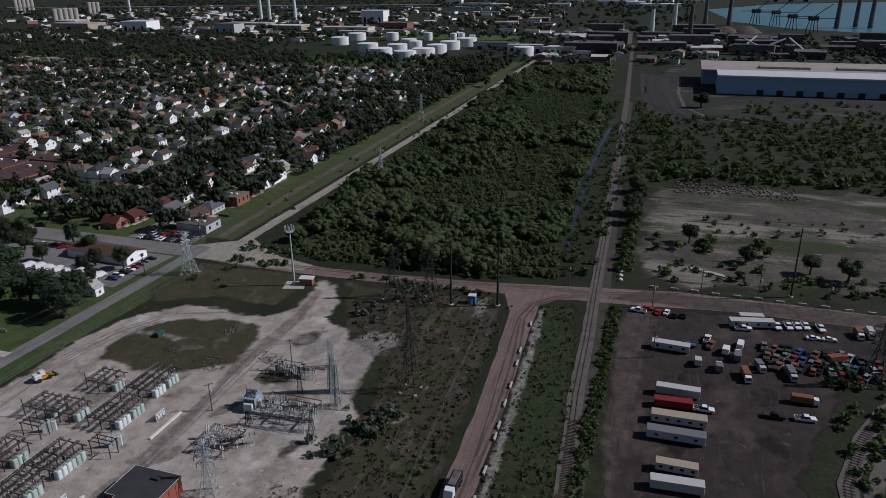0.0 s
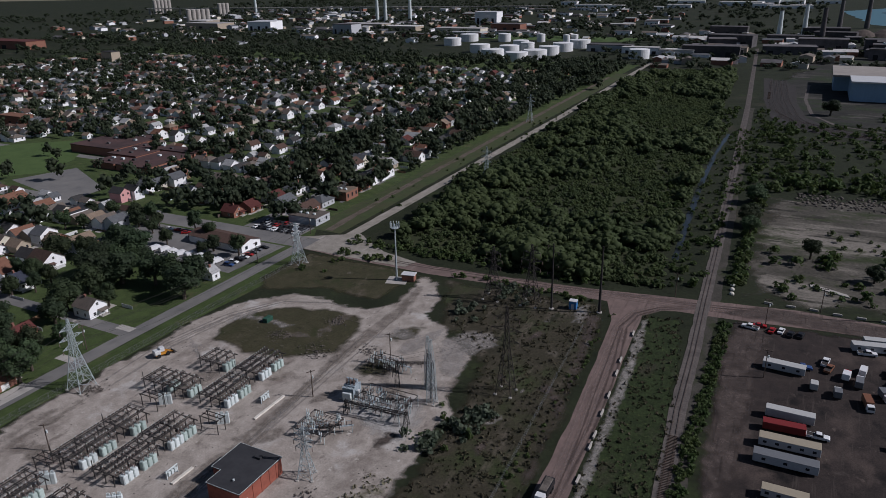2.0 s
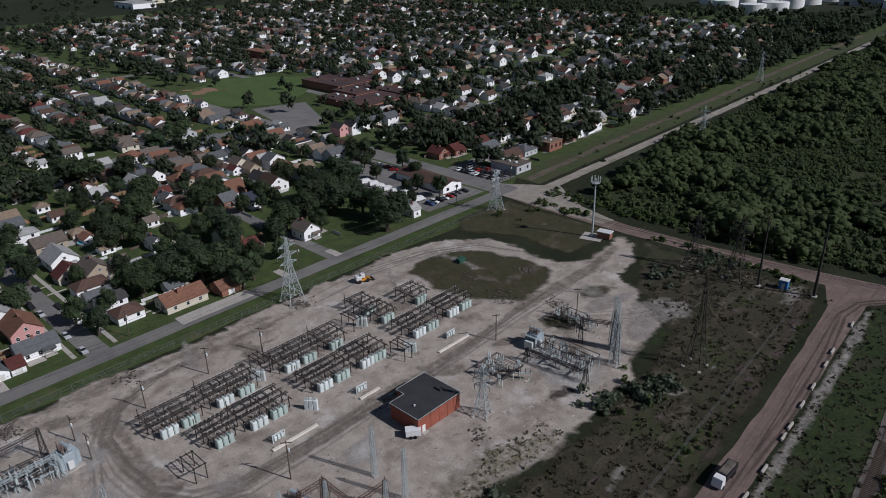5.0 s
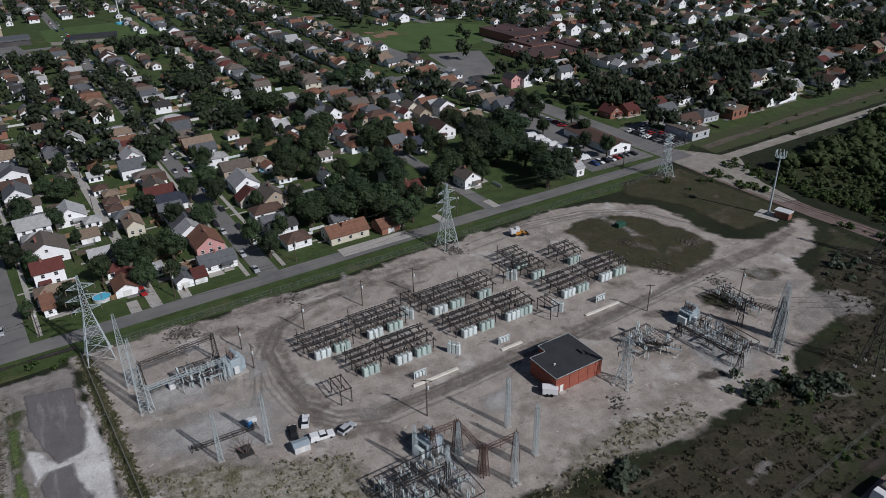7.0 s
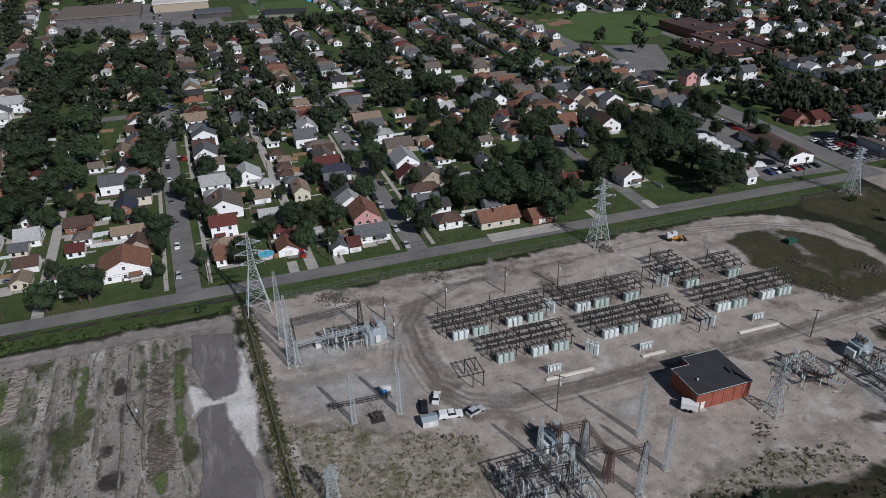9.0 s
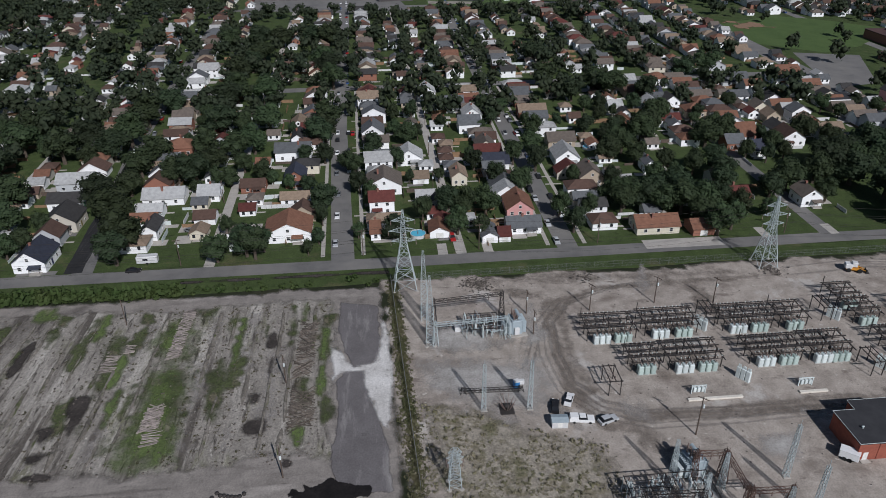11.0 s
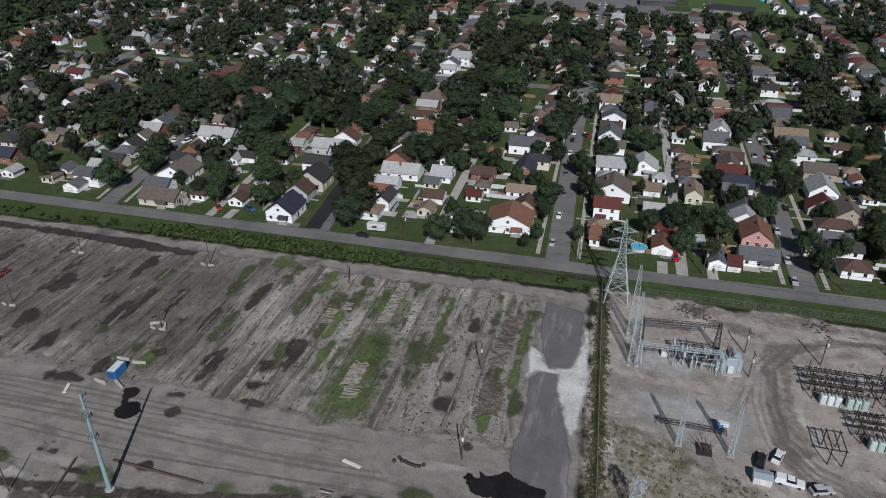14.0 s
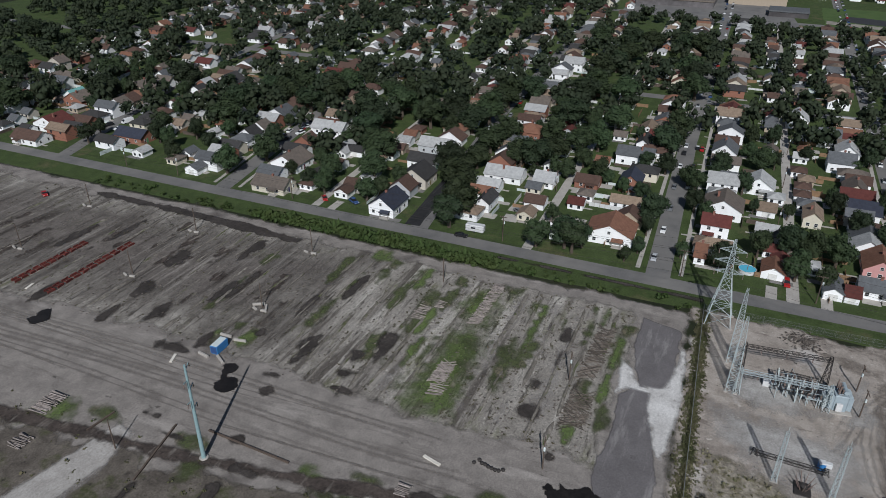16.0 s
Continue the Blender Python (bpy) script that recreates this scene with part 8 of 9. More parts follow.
log_pile(-83, -136.5, 7, 5, 34, "stack of pale yellow timber among weeds", "log", 0.15, 0.3)
log_pile(-71.5, -131.5, 4, 4, 16, "stack of pale yellow timber among weeds", "log", 0.15, 0.3)
log_pile(-93, -48.5, 3.4, 3, 10, "pallet of pale boards on the ground", "log", 0.05, 0.34)
for xa, ya, xb, yb in ((-89.5, -104, -73, -100.5), (-87, -120, -80, -121), (-91, -96, -90, -74)):
    tagged(part("timber_beam", Mesh().beam((xa, ya, 0.3), (xb, yb, 0.3), 0.45, 4), M["wood"]), "long dark timber beam lying on the ground", "beam", "timber beams")
for x, y, a, l in ((-108.5, -122, 20, 3.4), (-103, -46.5, 75, 4.5), (-118.5, -186, 10, 3)):
    o = tagged(part("pale_board", Mesh().bevbox(-l / 2, l / 2, -0.4, 0.4, 0, 0.25, 0.04), M["pale_beam"]), "pale board lying on the bare yard", "board", "loose boards")
    o.matrix_basis = pose(x, y, 0.05, 0, 0, a)
# red racks
for y0, xa, xb in ((-192.5, -146, -118), (-178.2, -152, -117.5)):
    n = 11
    for i in range(n):
        x = xa + (xb - xa) * (i + 0.5) / n
        root = thing("red_rack", x, y0, 0.05, lq.uniform(-8, 8), "low dark red steel rack lying in a row", "steel rack", "red steel racks")
        w = (xb - xa) / n * 0.8
        for s in (-1, 1):
            part("side", Mesh().bevbox(-w / 2, w / 2, s * 0.9 - 0.12, s * 0.9 + 0.12, 0, 0.8, 0.04), M["red"], root)
        for k in (-0.35, 0, 0.35):
            part("rung", Mesh().box(k * w - 0.1, k * w + 0.1, -0.8, 0.8, 0.35, 0.55), M["red"], root)
for x, y in ((-168.6, -215.3), (-135.3, -210.2), (-168.1, -165.5), (-136.8, -163.5), (-137.3, -115.3), (-171.6, -120.6), (-171.1, -73.5), (-141.2, -26.6), (-110.3, -24.2), (-78.4, -110.9), (-202.6, -231.3)):
    utility_pole(x, y, 8.5, x < -200 or y > -30, 20, "wood", "dark wooden pole with a lamp, standing in the yard")
    if y < -100 and x > -172 and x < -130:
        for s, a in ((-1.4, 10), (1.5, 40)):
            o = tagged(part("concrete_block", Mesh().bevbox(-0.9, 0.9, -0.3, 0.3, 0, 0.6, 0.06), M["concrete"]), "pale concrete barrier block at the foot of a pole", "barrier", "concrete blocks")
            o.matrix_basis = pose(x + 1.6, y + s, 0.05, 0, 0, a + 60)
root = thing("shipping_box", -116.5, -113.6, 0, 2, "blue steel container with a pale roof", "container")
part("body", Mesh().bevbox(-2.3, 2.3, -1.1, 1.1, 0.1, 2.4, 0.05), M["blue"], root)
part("roof", Mesh().box(-2.1, 2.1, -0.95, 0.95, 2.4, 2.5), M["can"], root)
part("door", Mesh().box(2.28, 2.34, -0.9, 0.9, 0.3, 2.2), M["paint_blue"], root)
for x, y, a in ((-112.6, -115.7, 80), (-112.8, -110.5, 60), (-121.8, -115.8, 90), (-121.4, -110.9, 100), (-137, -113.8, 30), (-138, -117, 120)):
    o = tagged(part("concrete_block", Mesh().bevbox(-1.8, 1.8, -0.3, 0.3, 0, 0.7, 0.08), M["concrete"]), "pale concrete barrier block on the yard", "barrier", "concrete blocks")
    o.matrix_basis = pose(x, y, 0.05, 0, 0, a)
# loose stones along the haul road
for i in range(9):
    o = tagged(part("stone", Mesh().lathe([(0.4, 0), (0.5, 0.3), (0.25, 0.55)], 6), M["dark_steel"]), "dark loose stone on the yard", "stone", "loose stones")
    o.matrix_basis = pose(-106.5 + lq.uniform(-0.8, 0.8), -38 + i * 0.8, 0.05, 0, 0, lq.uniform(0, 360))
car(-168, -238, 60, "red")

# ---------------------------------------------------------------- railway and truck yard
RAIL = [(-10.5, 40), (-15, 140), (-18.3, 183), (-19.6, 219), (-21.9, 262), (-25.4, 338), (-31.4, 448), (-45, 705), (-80, 1275)]


def along(pts, step):
    """Points and headings every step metres along a line."""
    out = []
    left = 0.0
    for (ax, ay), (bx, by) in zip(pts, pts[1:]):
        ln = math.hypot(bx - ax, by - ay)
        d = left
        while d < ln:
            out.append((ax + (bx - ax) * d / ln, ay + (by - ay) * d / ln, math.degrees(math.atan2(by - ay, bx - ax))))
            d += step
        left = d - ln
    return out


TRACK_Z = [0.12]


def track(pts, sleepers=150, bed="ballast"):
    TRACK_Z[0] += 0.011
    strip("track_bed", pts, 4.6, TRACK_Z[0], M[bed], "bed of dark crushed stone under the rails", "track bed", 0.4)
    root = thing("railway_track", 0, 0, TRACK_Z[0], 0, "single railway track of brown rails on wooden sleepers", "railway track", "railway tracks", "structure")
    for s in (-0.72, 0.72):
        m = Mesh()
        for (ax, ay), (bx, by) in zip(pts, pts[1:]):
            d = Vector((bx - ax, by - ay, 0)).normalized()
            o = Vector((-d.y, d.x, 0)) * s
            m.beam((ax + o.x, ay + o.y, 0.24), (bx + o.x, by + o.y, 0.24), 0.12)
        part("rail", m, M["rail"], root)
    box = Mesh().box(-0.13, 0.13, -1.3, 1.3, 0.0, 0.16).data("sleeper", M["wood"])
    for x, y, a in along(pts, 0.65 if sleepers > 140 else 1.2)[60:60 + sleepers]:
        o = part("sleeper", box, None, root)
        o.matrix_basis = pose(x, y, 0.01, 0, 0, a)


M["shoulder"] = soil("shoulder", (0.07, 0.062, 0.052), (0.045, 0.042, 0.033), [((0.03, 0.036, 0.015), 0.1, 0.06, 0.54, 0.66)], 0.3, 1.6)
M["rail"] = shade("rail", (0.12, 0.075, 0.055), (0.08, 0.055, 0.042), 0.6, metal=0.4)
track(RAIL, 141)
strip("track_shoulder", [(-11.5, 60), (-12.5, 140), (-17, 204), (-19, 262), (-23, 340), (-42, 705)], 5.5, 0.04, M["shoulder"], "dark gravel shoulder of the railway", "gravel", 1.0)
CURVE = [(-36, 880), (-31, 760), (-24, 700), (-7, 655), (30, 624), (86, 593), (142, 556), (330, 470)]
track(CURVE, 40, "track_bed_dark")
strip("track_bed", [(-41, 915), (-31, 761), (-19, 665), (-1, 619), (42, 597), (92, 578), (139, 555), (330, 480)], 9, 0.085, M["track_bed_dark"], "dark gravel bed of the curving sidings", "track bed", 0.6)
strip("track_bed", [(-14.6, 871), (-9.6, 748), (0, 670), (21, 624), (58, 601), (142, 568), (330, 500)], 8, 0.095, M["track_bed_dark"], "dark gravel bed of the curving sidings", "track bed", 0.6)
strip("track_bed", [(2, 875), (1, 769), (8, 687), (26, 643), (90, 608)], 3, 0.11, M["ballast"], "gravel service track beside the sidings", "track bed", 0.6)
for i in range(4):
    o = 2.4 * i - 3.6
    track([(-30 + o * 2, 900), (-20 + o * 2, 755), (-9 + o * 2, 668), (10 + o, 622 + o), (50, 599 + o), (140, 562 + o), (330, 490 + o)], 0, "track_bed_dark")
track([(40, 60), (50, 162), (57, 183), (66, 200), (90, 225), (140, 243)], 60)
strip("track_bed", [(46, 60), (55, 160), (62, 180), (72, 196), (100, 220)], 4, 0.075, M["ballast"], "dark gravel bed of a siding", "track bed", 0.6)

# barriers along the haul road
for x, y, a in ((-39.6, 203.7, 92), (-38.8, 195.2, 92), (-36.3, 161.1, 90), (-36, 155.8, 90), (-35.1, 141.5, 90), (-40, 223.4, 95), (-37.8, 182, 92), (-37.2, 172, 92), (-34.8, 130, 90)):
    o = tagged(part("road_barrier", Mesh().bevbox(-1.7, 1.7, -0.28, 0.28, 0, 0.8, 0.1), M["concrete"]), "pale concrete barrier beside the haul road", "barrier", "road barriers")
    o.matrix_basis = pose(x, y, 0.03, 0, 0, a)

for i in range(15):
    o = tagged(part("road_barrier", Mesh().bevbox(-1.5, 1.5, -0.28, 0.28, 0, 0.8, 0.1), M["concrete"]), "pale concrete barrier beside the haul road", "barrier", "road barriers")
    o.matrix_basis = pose(0 + i * 7.6, 268.6 - 0.02 * i * i + 0.3 * (i % 3), 0.03, 0, 0, (i * 37) % 14 - 7)
for i in range(9):
    o = tagged(part("boulder", Mesh().lathe([(0.8, 0), (1.0, 0.5), (0.7, 0.95), (0.2, 1.1)], 7), M["pale_beam"]), "pale block of stone beside the railway", "stone", "pale boulders")
    o.matrix_basis = pose(-13.2 - 0.28 * (i % 4), 272 + i * 4.4, 0.0, 0, 0, i * 41)


def trailer(x0, y0, x1, y1, wall, roof, h=3.6, w=2.7, windows=0):
    """A box trailer or site office from end to end."""
    d = Vector((x1 - x0, y1 - y0, 0))
    l = d.length
    h *= 0.76
    kind = "office_trailer" if windows else "box_trailer"
    root = thing(kind, (x0 + x1) / 2, (y0 + y1) / 2, 0.03, math.degrees(math.atan2(d.y, d.x)), ("long pale site office trailer with small dark windows" if windows else f"long {wall} box trailer on wheels"), "trailer", "yard trailers")
    part("body", Mesh().bevbox(-l / 2, l / 2, -w / 2, w / 2, 0.6, h, 0.08), M["paint_" + wall], root)
    part("roof", Mesh().bevbox(-l / 2 - 0.05, l / 2 + 0.05, -w / 2 - 0.05, w / 2 + 0.05, h, h + 0.12, 0.04), M["paint_" + roof], root)
    part("chassis", Mesh().box(-l / 2 + 0.3, l / 2 - 0.3, -0.9, 0.9, 0.4, 0.6), M["dark_steel"], root)
    for i in range(windows):
        xx = -l / 2 + (i + 0.5) * l / windows
        part("window", Mesh().box(xx - 0.45, xx + 0.45, -w / 2 - 0.04, -w / 2, 1.4, 2.1), M["pane"], root)
    for xx in (-l / 2 + 1.2, -l / 2 + 2.3, l / 2 - 1.6):
        for s in (-1, 1):
            o = part("wheel", WHEEL_MESH, None, root)
            o.location, o.scale = (xx, s * 1.1, 0.42), (1.35, 1.6, 1.35)
    return root


for q in ((4, 191.5, 16.3, 191.4, "pale", "pale", 3.8), (3.7, 184.5, 14.2, 185.1, "maroon", "maroon", 3.4), (3.3, 176.8, 17.9, 177.2, "silver", "tan", 3.7, 3.2, 5), (2.5, 169, 17.5, 169.2, "silver", "grey", 3.7, 3.2, 3), (5.4, 155.6, 15.5, 155.6, "silver", "tan", 3.4, 2.8, 4), (4.4, 148.2, 16.8, 148.9, "pale", "pale", 3.8, 2.8),
          (1.4, 219.3, 13.4, 218.6, "silver", "pale", 3.6, 3.0, 3), (26.5, 242.5, 41, 245.5, "silver", "pale", 3.6, 3.2, 4), (30, 247.5, 38, 249, "pale", "pale", 3.6, 2.8)):
    trailer(*q)
trailer(-104.8, 94.6, -102.4, 97.6, "white", "white", 3.0, 2.1)


def truck(x, y, turn, cab="white", load="grey", l=7.0):
    root = thing("truck", x, y, 0.03, turn, f"parked {cab} truck with a {load} box body", "truck", "parked vehicles")
    root.scale = (0.85, 0.85, 0.8)
    part("cab", profile(Mesh(), [(l / 2 - 2.0, 0.6), (l / 2, 0.6), (l / 2, 1.5), (l / 2 - 0.5, 2.6), (l / 2 - 2.0, 2.7)], 2.3, 0.1), M["paint_" + cab], root)
    part("windscreen", profile(Mesh(), [(l / 2 + 0.02, 1.55), (l / 2 - 0.46, 2.5), (l / 2 - 0.6, 2.5), (l / 2 - 0.2, 1.5)], 2.0, 0.05), M["glass"], root)
    part("box", Mesh().bevbox(-l / 2, l / 2 - 2.2, -1.25, 1.25, 0.9, 3.3, 0.06), M["paint_" + load], root)
    part("chassis", Mesh().box(-l / 2, l / 2 - 0.3, -0.6, 0.6, 0.5, 0.9), M["dark_steel"], root)
    for xx in (-l / 2 + 1.2, l / 2 - 1.0):
        for s in (-1, 1):
            o = part("wheel", WHEEL_MESH, None, root)
            o.location, o.scale = (xx, s * 1.05, 0.45), (1.4, 1.8, 1.4)


for x, y, a, c, k, l in ((15.9, 211.8, 90, "pale", "pale", 5), (22.1, 210.1, 92, "pale", "grey", 5.5), (24.7, 222, 80, "red", "white", 6), (28, 219.2, 85, "white", "grey", 7), (29.8, 207.2, -80, "white", "rust", 8), (34.3, 213.8, -70, "pale", "grey", 6), (43, 211.9, -80, "pale", "grey", 8), (67.8, 246.3, -85, "white", "rust", 7),
                         (71.5, 247.8, -85, "pale", "pale", 7), (45, 197.5, 0, "white", "rust", 9), (58, 226, 30, "red", "rust", 8)):
    truck(x, y, a, c, k, l)
for i, (x, y) in enumerate(((42.3, 245.9), (46, 247), (48.8, 247.9), (51.6, 248.7), (56.4, 248.4))):
    car(x, y, -80, "white", "pickup")
for x, y, a, c, k in ((-4.4, 244.9, 170, "white", "pickup"), (2.5, 245.5, 80, "red", "car"), (5.4, 246.4, 80, "white", "car"), (8.4, 244.9, 80, "black", "suv"), (11.5, 245.5, 80, "black", "suv"), (-1.5, 247.5, 10, "red", "car"), (17.3, 185.1, 0, "white", "pickup"), (35.9, 187.4, 0, "black", "pickup"), (43.9, 188.4, 5, "white", "pickup"), (31, 240.5, 10, "white", "pickup"),
                      (29.3, 227.3, 80, "white", "van"), (20, 225, 75, "rust", "pickup"), (19, 229, 80, "white", "pickup"), (53, 240, 10, "white", "car"), (58, 240.5, 10, "white", "car"), (12.5, 222.5, 10, "blue", "pickup"), (60, 231, 80, "grey", "car")):
    car(x, y, a, c, k)
wq = random.Random(14)
for i in range(42):
    car(37 + 2.5 * (i % 14) + wq.uniform(-0.4, 0.4), (228.5, 222.5, 216.5)[i // 14] + wq.uniform(-1.2, 1.2), 80 + wq.uniform(-25, 25), wq.choice(("black", "grey", "black", "rust", "blue", "maroon", "silver")), wq.choice(("suv", "pickup", "car")))
# dump truck on the haul road
root = thing("dump_truck", -40.6, 132.5, 0.05, -90, "black and white dump truck on the haul road", "truck")
part("cab", profile(Mesh(), [(2.2, 0.6), (4.3, 0.6), (4.3, 1.6), (3.8, 2.8), (2.2, 2.9)], 2.4, 0.1), M["paint_white"], root)
part("bed", profile(Mesh(), [(-4.3, 1.2), (1.9, 1.2), (2.0, 2.9), (-4.3, 2.7)], 2.5), M["paint_black"], root)
part("load", Mesh().bevbox(-4.0, 1.7, -1.1, 1.1, 2.6, 2.95, 0.3), M["rubble"], root)
for xx in (-3.2, -1.9, 3.2):
    for s in (-1, 1):
        o = part("wheel", WHEEL_MESH, None, root)
        o.location, o.scale = (xx, s * 1.1, 0.5), (1.5, 1.8, 1.5)
tagged(part("slab", Mesh().slab([(13.4, 295), (26.5, 289), (27.2, 286.5), (13.6, 292)], 0.03, 0.4), M["concrete"]), "pale concrete slab on bare ground", "slab")
for x, y, r in ((13, 324, 4.5), (36, 306, 4), (73, 295, 5), (21.7, 690, 8), (-14.5, 400, 6), (-14.6, 360, 6.5), (-13, 345, 5), (60, 300, 4)):
    tree(x, y, r, 0.9)

# shops and lots at the main street
def block(x0, x1, y0, y1, h, wall, roof, label, windows=0, name="shop"):
    root = thing(name, (x0 + x1) / 2, (y0 + y1) / 2, 0, 0, label, "building")
    a, b = (x1 - x0) / 2, (y1 - y0) / 2
    part("wall", Mesh().box(-a, a, -b, b, 0, h), M[wall], root)
    part("roof", Mesh().bevbox(-a - 0.15, a + 0.15, -b - 0.15, b + 0.15, h, h + 0.3, 0.05), M[roof], root)
    for i in range(windows):
        yy = -b + (i + 0.5) * 2 * b / windows
        part("window", Mesh().box(a - 0.02, a + 0.05, yy - 0.7, yy + 0.7, h * 0.35, h * 0.75), M["pane"], root)
    m = Mesh()
    for i in range(3):
        m.bevbox(-a * 0.5 + i * a * 0.5 - 0.6, -a * 0.5 + i * a * 0.5 + 0.6, -b * 0.3, -b * 0.3 + 1.2, h + 0.3, h + 1.1, 0.05)
    part("roof_unit", m, M["can"], root)["kind"] = "stuff"
    return root


SHOP, SHOP_ROOF = Mesh(), Mesh()
gable(SHOP, -17, 17, -6, 6, 0, 3.4, "x", 1.8)
roofing(SHOP_ROOF, -17, 17, -6, 6, 3.4, "x", 1.8)
root = thing("shop", -234.5, 234.5, 0, -3, "long low shop with a dark pitched roof and white end walls", "building")
part("wall", SHOP, M["wall_white"], root)
part("roof", SHOP_ROOF, M["roof_brown"], root)
for yy in (-3, 3):
    part("window", Mesh().box(16.98, 17.05, yy - 0.8, yy + 0.8, 1.0, 2.4), M["pane"], root)
root = thing("shop", -336, 231, 0, 0, "long white shop with a dark flat roof and parked cars", "building")
part("wall", Mesh().box(-5, 5, -9, 9, 0, 4.2), M["wall_white"], root)
part("roof", Mesh().bevbox(-5.2, 5.2, -9.2, 9.2, 4.2, 4.6, 0.08), M["flat_roof"], root)
for yy in (-6.5, -2, 2, 6.5):
    part("window", Mesh().box(4.98, 5.06, yy - 0.9, yy + 0.9, 1.0, 2.6), M["pane"], root)
block(-226, -209, 272, 284, 4.0, "wall_grey", "roof_taupe", "low grey workshop with a flat roof", 2)

block(-232, -219, 314, 326, 5.0, "wall_brick", "roof_tan", "brick building with a tan flat roof", 3)
for i, (x, y) in enumerate(((-262, 480), (-236, 500), (-237, 545), (-262, 530))):
    house(x, y, 9, 10, 3.6, "xyh"[i % 3], ("brick", "tan", "brick")[i % 3], ("orange", "taupe", "tan", "orange")[i % 4])
cq = random.Random(9)
sheet("car_park", [(-296, 209), (-207, 207), (-205.5, 243), (-296, 242.5)], 0.052, M["asphalt"], "worn asphalt lot round the shop", category="car park")
sheet("car_park", [(-238, 257), (-208, 257.5), (-208, 270), (-238, 270)], 0.054, M["asphalt"], "asphalt lot packed with parked cars", category="car park")
for i in range(54):
    if i < 8:
        x, y, a = -213 + cq.uniform(-0.5, 0.5), 213.5 + 3.3 * i, 10
    elif i < 16:
        x, y, a = -258 + 5.4 * (i - 8), 214.8 + cq.uniform(-0.6, 0.6), 80
    elif i < 46:
        x, y, a = -236 + 2.9 * ((i - 16) % 10) + cq.uniform(-0.3, 0.3), (259.5, 264.3, 268.6)[(i - 16) // 10] + cq.uniform(-0.4, 0.4), 90 + cq.uniform(-8, 8)
    else:
        x, y, a = -292 + 6 * (i - 46), 238 + cq.uniform(-3, 3), cq.uniform(0, 40)
    if -226 < x < -209 and y > 271:
        continue
    lot = i < 16 and i >= 8
    car(x, y, a, "white" if lot else cq.choice(("white", "black", "grey", "silver", "black", "blue", "black", "red")), "van" if lot else cq.choice(("car", "suv", "car")))
# cars along the streets
for x, y, a, c, k in ((-248, 55.8, 0, "black", "suv"), (-240, 56.2, 0, "silver", "car"), (-241, 62.5, 0, "black", "car"), (-233, 62.6, 0, "black", "suv"), (-225.5, 62.7, 0, "white", "car"), (-219, 56.4, 0, "silver", "car"), (-206, 56.5, 0, "silver", "car"), (-300, 55.6, 0, "black", "car"), (-233, -17.5, 0, "white", "car"), (-252, -17.8, 0, "grey", "car"), (-212, -17.3, 0, "silver", "car"),
                      (-201, -80, 90, "black", "car"), (-275, -190, -15, "white", "car"), (-266, -188, -15, "white", "suv"), (-256, -190, -15, "black", "car"), (-208, -138.5, 40, "red", "car"), (-210, -127, 60, "blue", "suv"), (-212, 22, 5, "red", "suv"), (-227, -68, 60, "grey", "car"), (-236, -270, -15, "white", "car"), (-245, -273, -15, "white", "van"), (-238, -278, -15, "black", "suv"),
                      (-228, -264, -15, "black", "car"), (-260, -276, -15, "silver", "car"), (-270, -280, -15, "black", "suv"), (-310, 62.4, 0, "white", "car"), (-330, 62.4, 0, "grey", "suv"), (-345, 55.5, 0, "silver", "car"), (-290, -18.5, 0, "black", "car"), (-320, -13.6, 0, "red", "car")):
    car(x, y, a, c, k)
# cars parked farther along the streets
kerb_cars = Town()
for sy, slope, north in STREETS:
    if sy in (150, 215):
        continue
    for side in (-1, 1):
        x = -252.0
        while x > -760:
            x -= cq.uniform(6.5, 30)
            if on_campus(x, sy):
                continue
            m = pose(x, sy + side * 2.5 + slope * (-200 - x), 0.05, 0, 0, cq.choice((0, 180)) - math.degrees(math.atan(slope)))
            b = profile(Mesh(), [(-2.25, 0.25), (2.25, 0.25), (2.25, 0.65), (0.95, 0.92), (-1.9, 0.96), (-2.25, 0.85)], 1.8, 0.08)
            kerb_cars.take(b, "paint_" + cq.choice(("white", "black", "grey", "silver", "black", "red", "blue", "white")), m)
            kerb_cars.take(profile(Mesh(), [(0.95, 0.9), (0.3, 1.42), (-1.3, 1.44), (-1.9, 0.94)], 1.6, 0.2), "glass", m)
            kerb_cars.take(Mesh().box(-1.2, 0.25, -0.62, 0.62, 1.4, 1.47), "paint_" + cq.choice(("white", "black", "silver", "grey")), m)
kerb_cars.link("street_cars", "many cars parked along the kerbs of distant streets", "cars")
root = thing("camper", -206.5, -77, 0, 92, "white camper trailer on the grass", "camper")
part("body", Mesh().bevbox(-3.3, 3.3, -1.2, 1.2, 0.5, 2.8, 0.25), M["white_paint"], root)
part("window", Mesh().box(-1.2, 0.4, -1.23, -1.19, 1.5, 2.1), M["pane"], root)
for s in (-1, 1):
    o = part("wheel", WHEEL_MESH, None, root)
    o.location = (0, s * 1.1, 0.33)
for x, y, r in ((-215.5, 10.6, 2.7), (-289.5, 90.3, 2.6), (-283, -1.5, 2.0)):
    root = thing("pool", x, y, 0, 0, "round blue swimming pool above ground", "pool", "garden pools")
    part("wall", Mesh().lathe([(r, 0), (r, 1.15), (r - 0.12, 1.15), (r - 0.12, 0.9)], 24), M["white_paint"], root)
    part("water", Mesh().lathe([(r - 0.14, 0.85), (r - 0.14, 1.0)], 24), M["pool"], root)
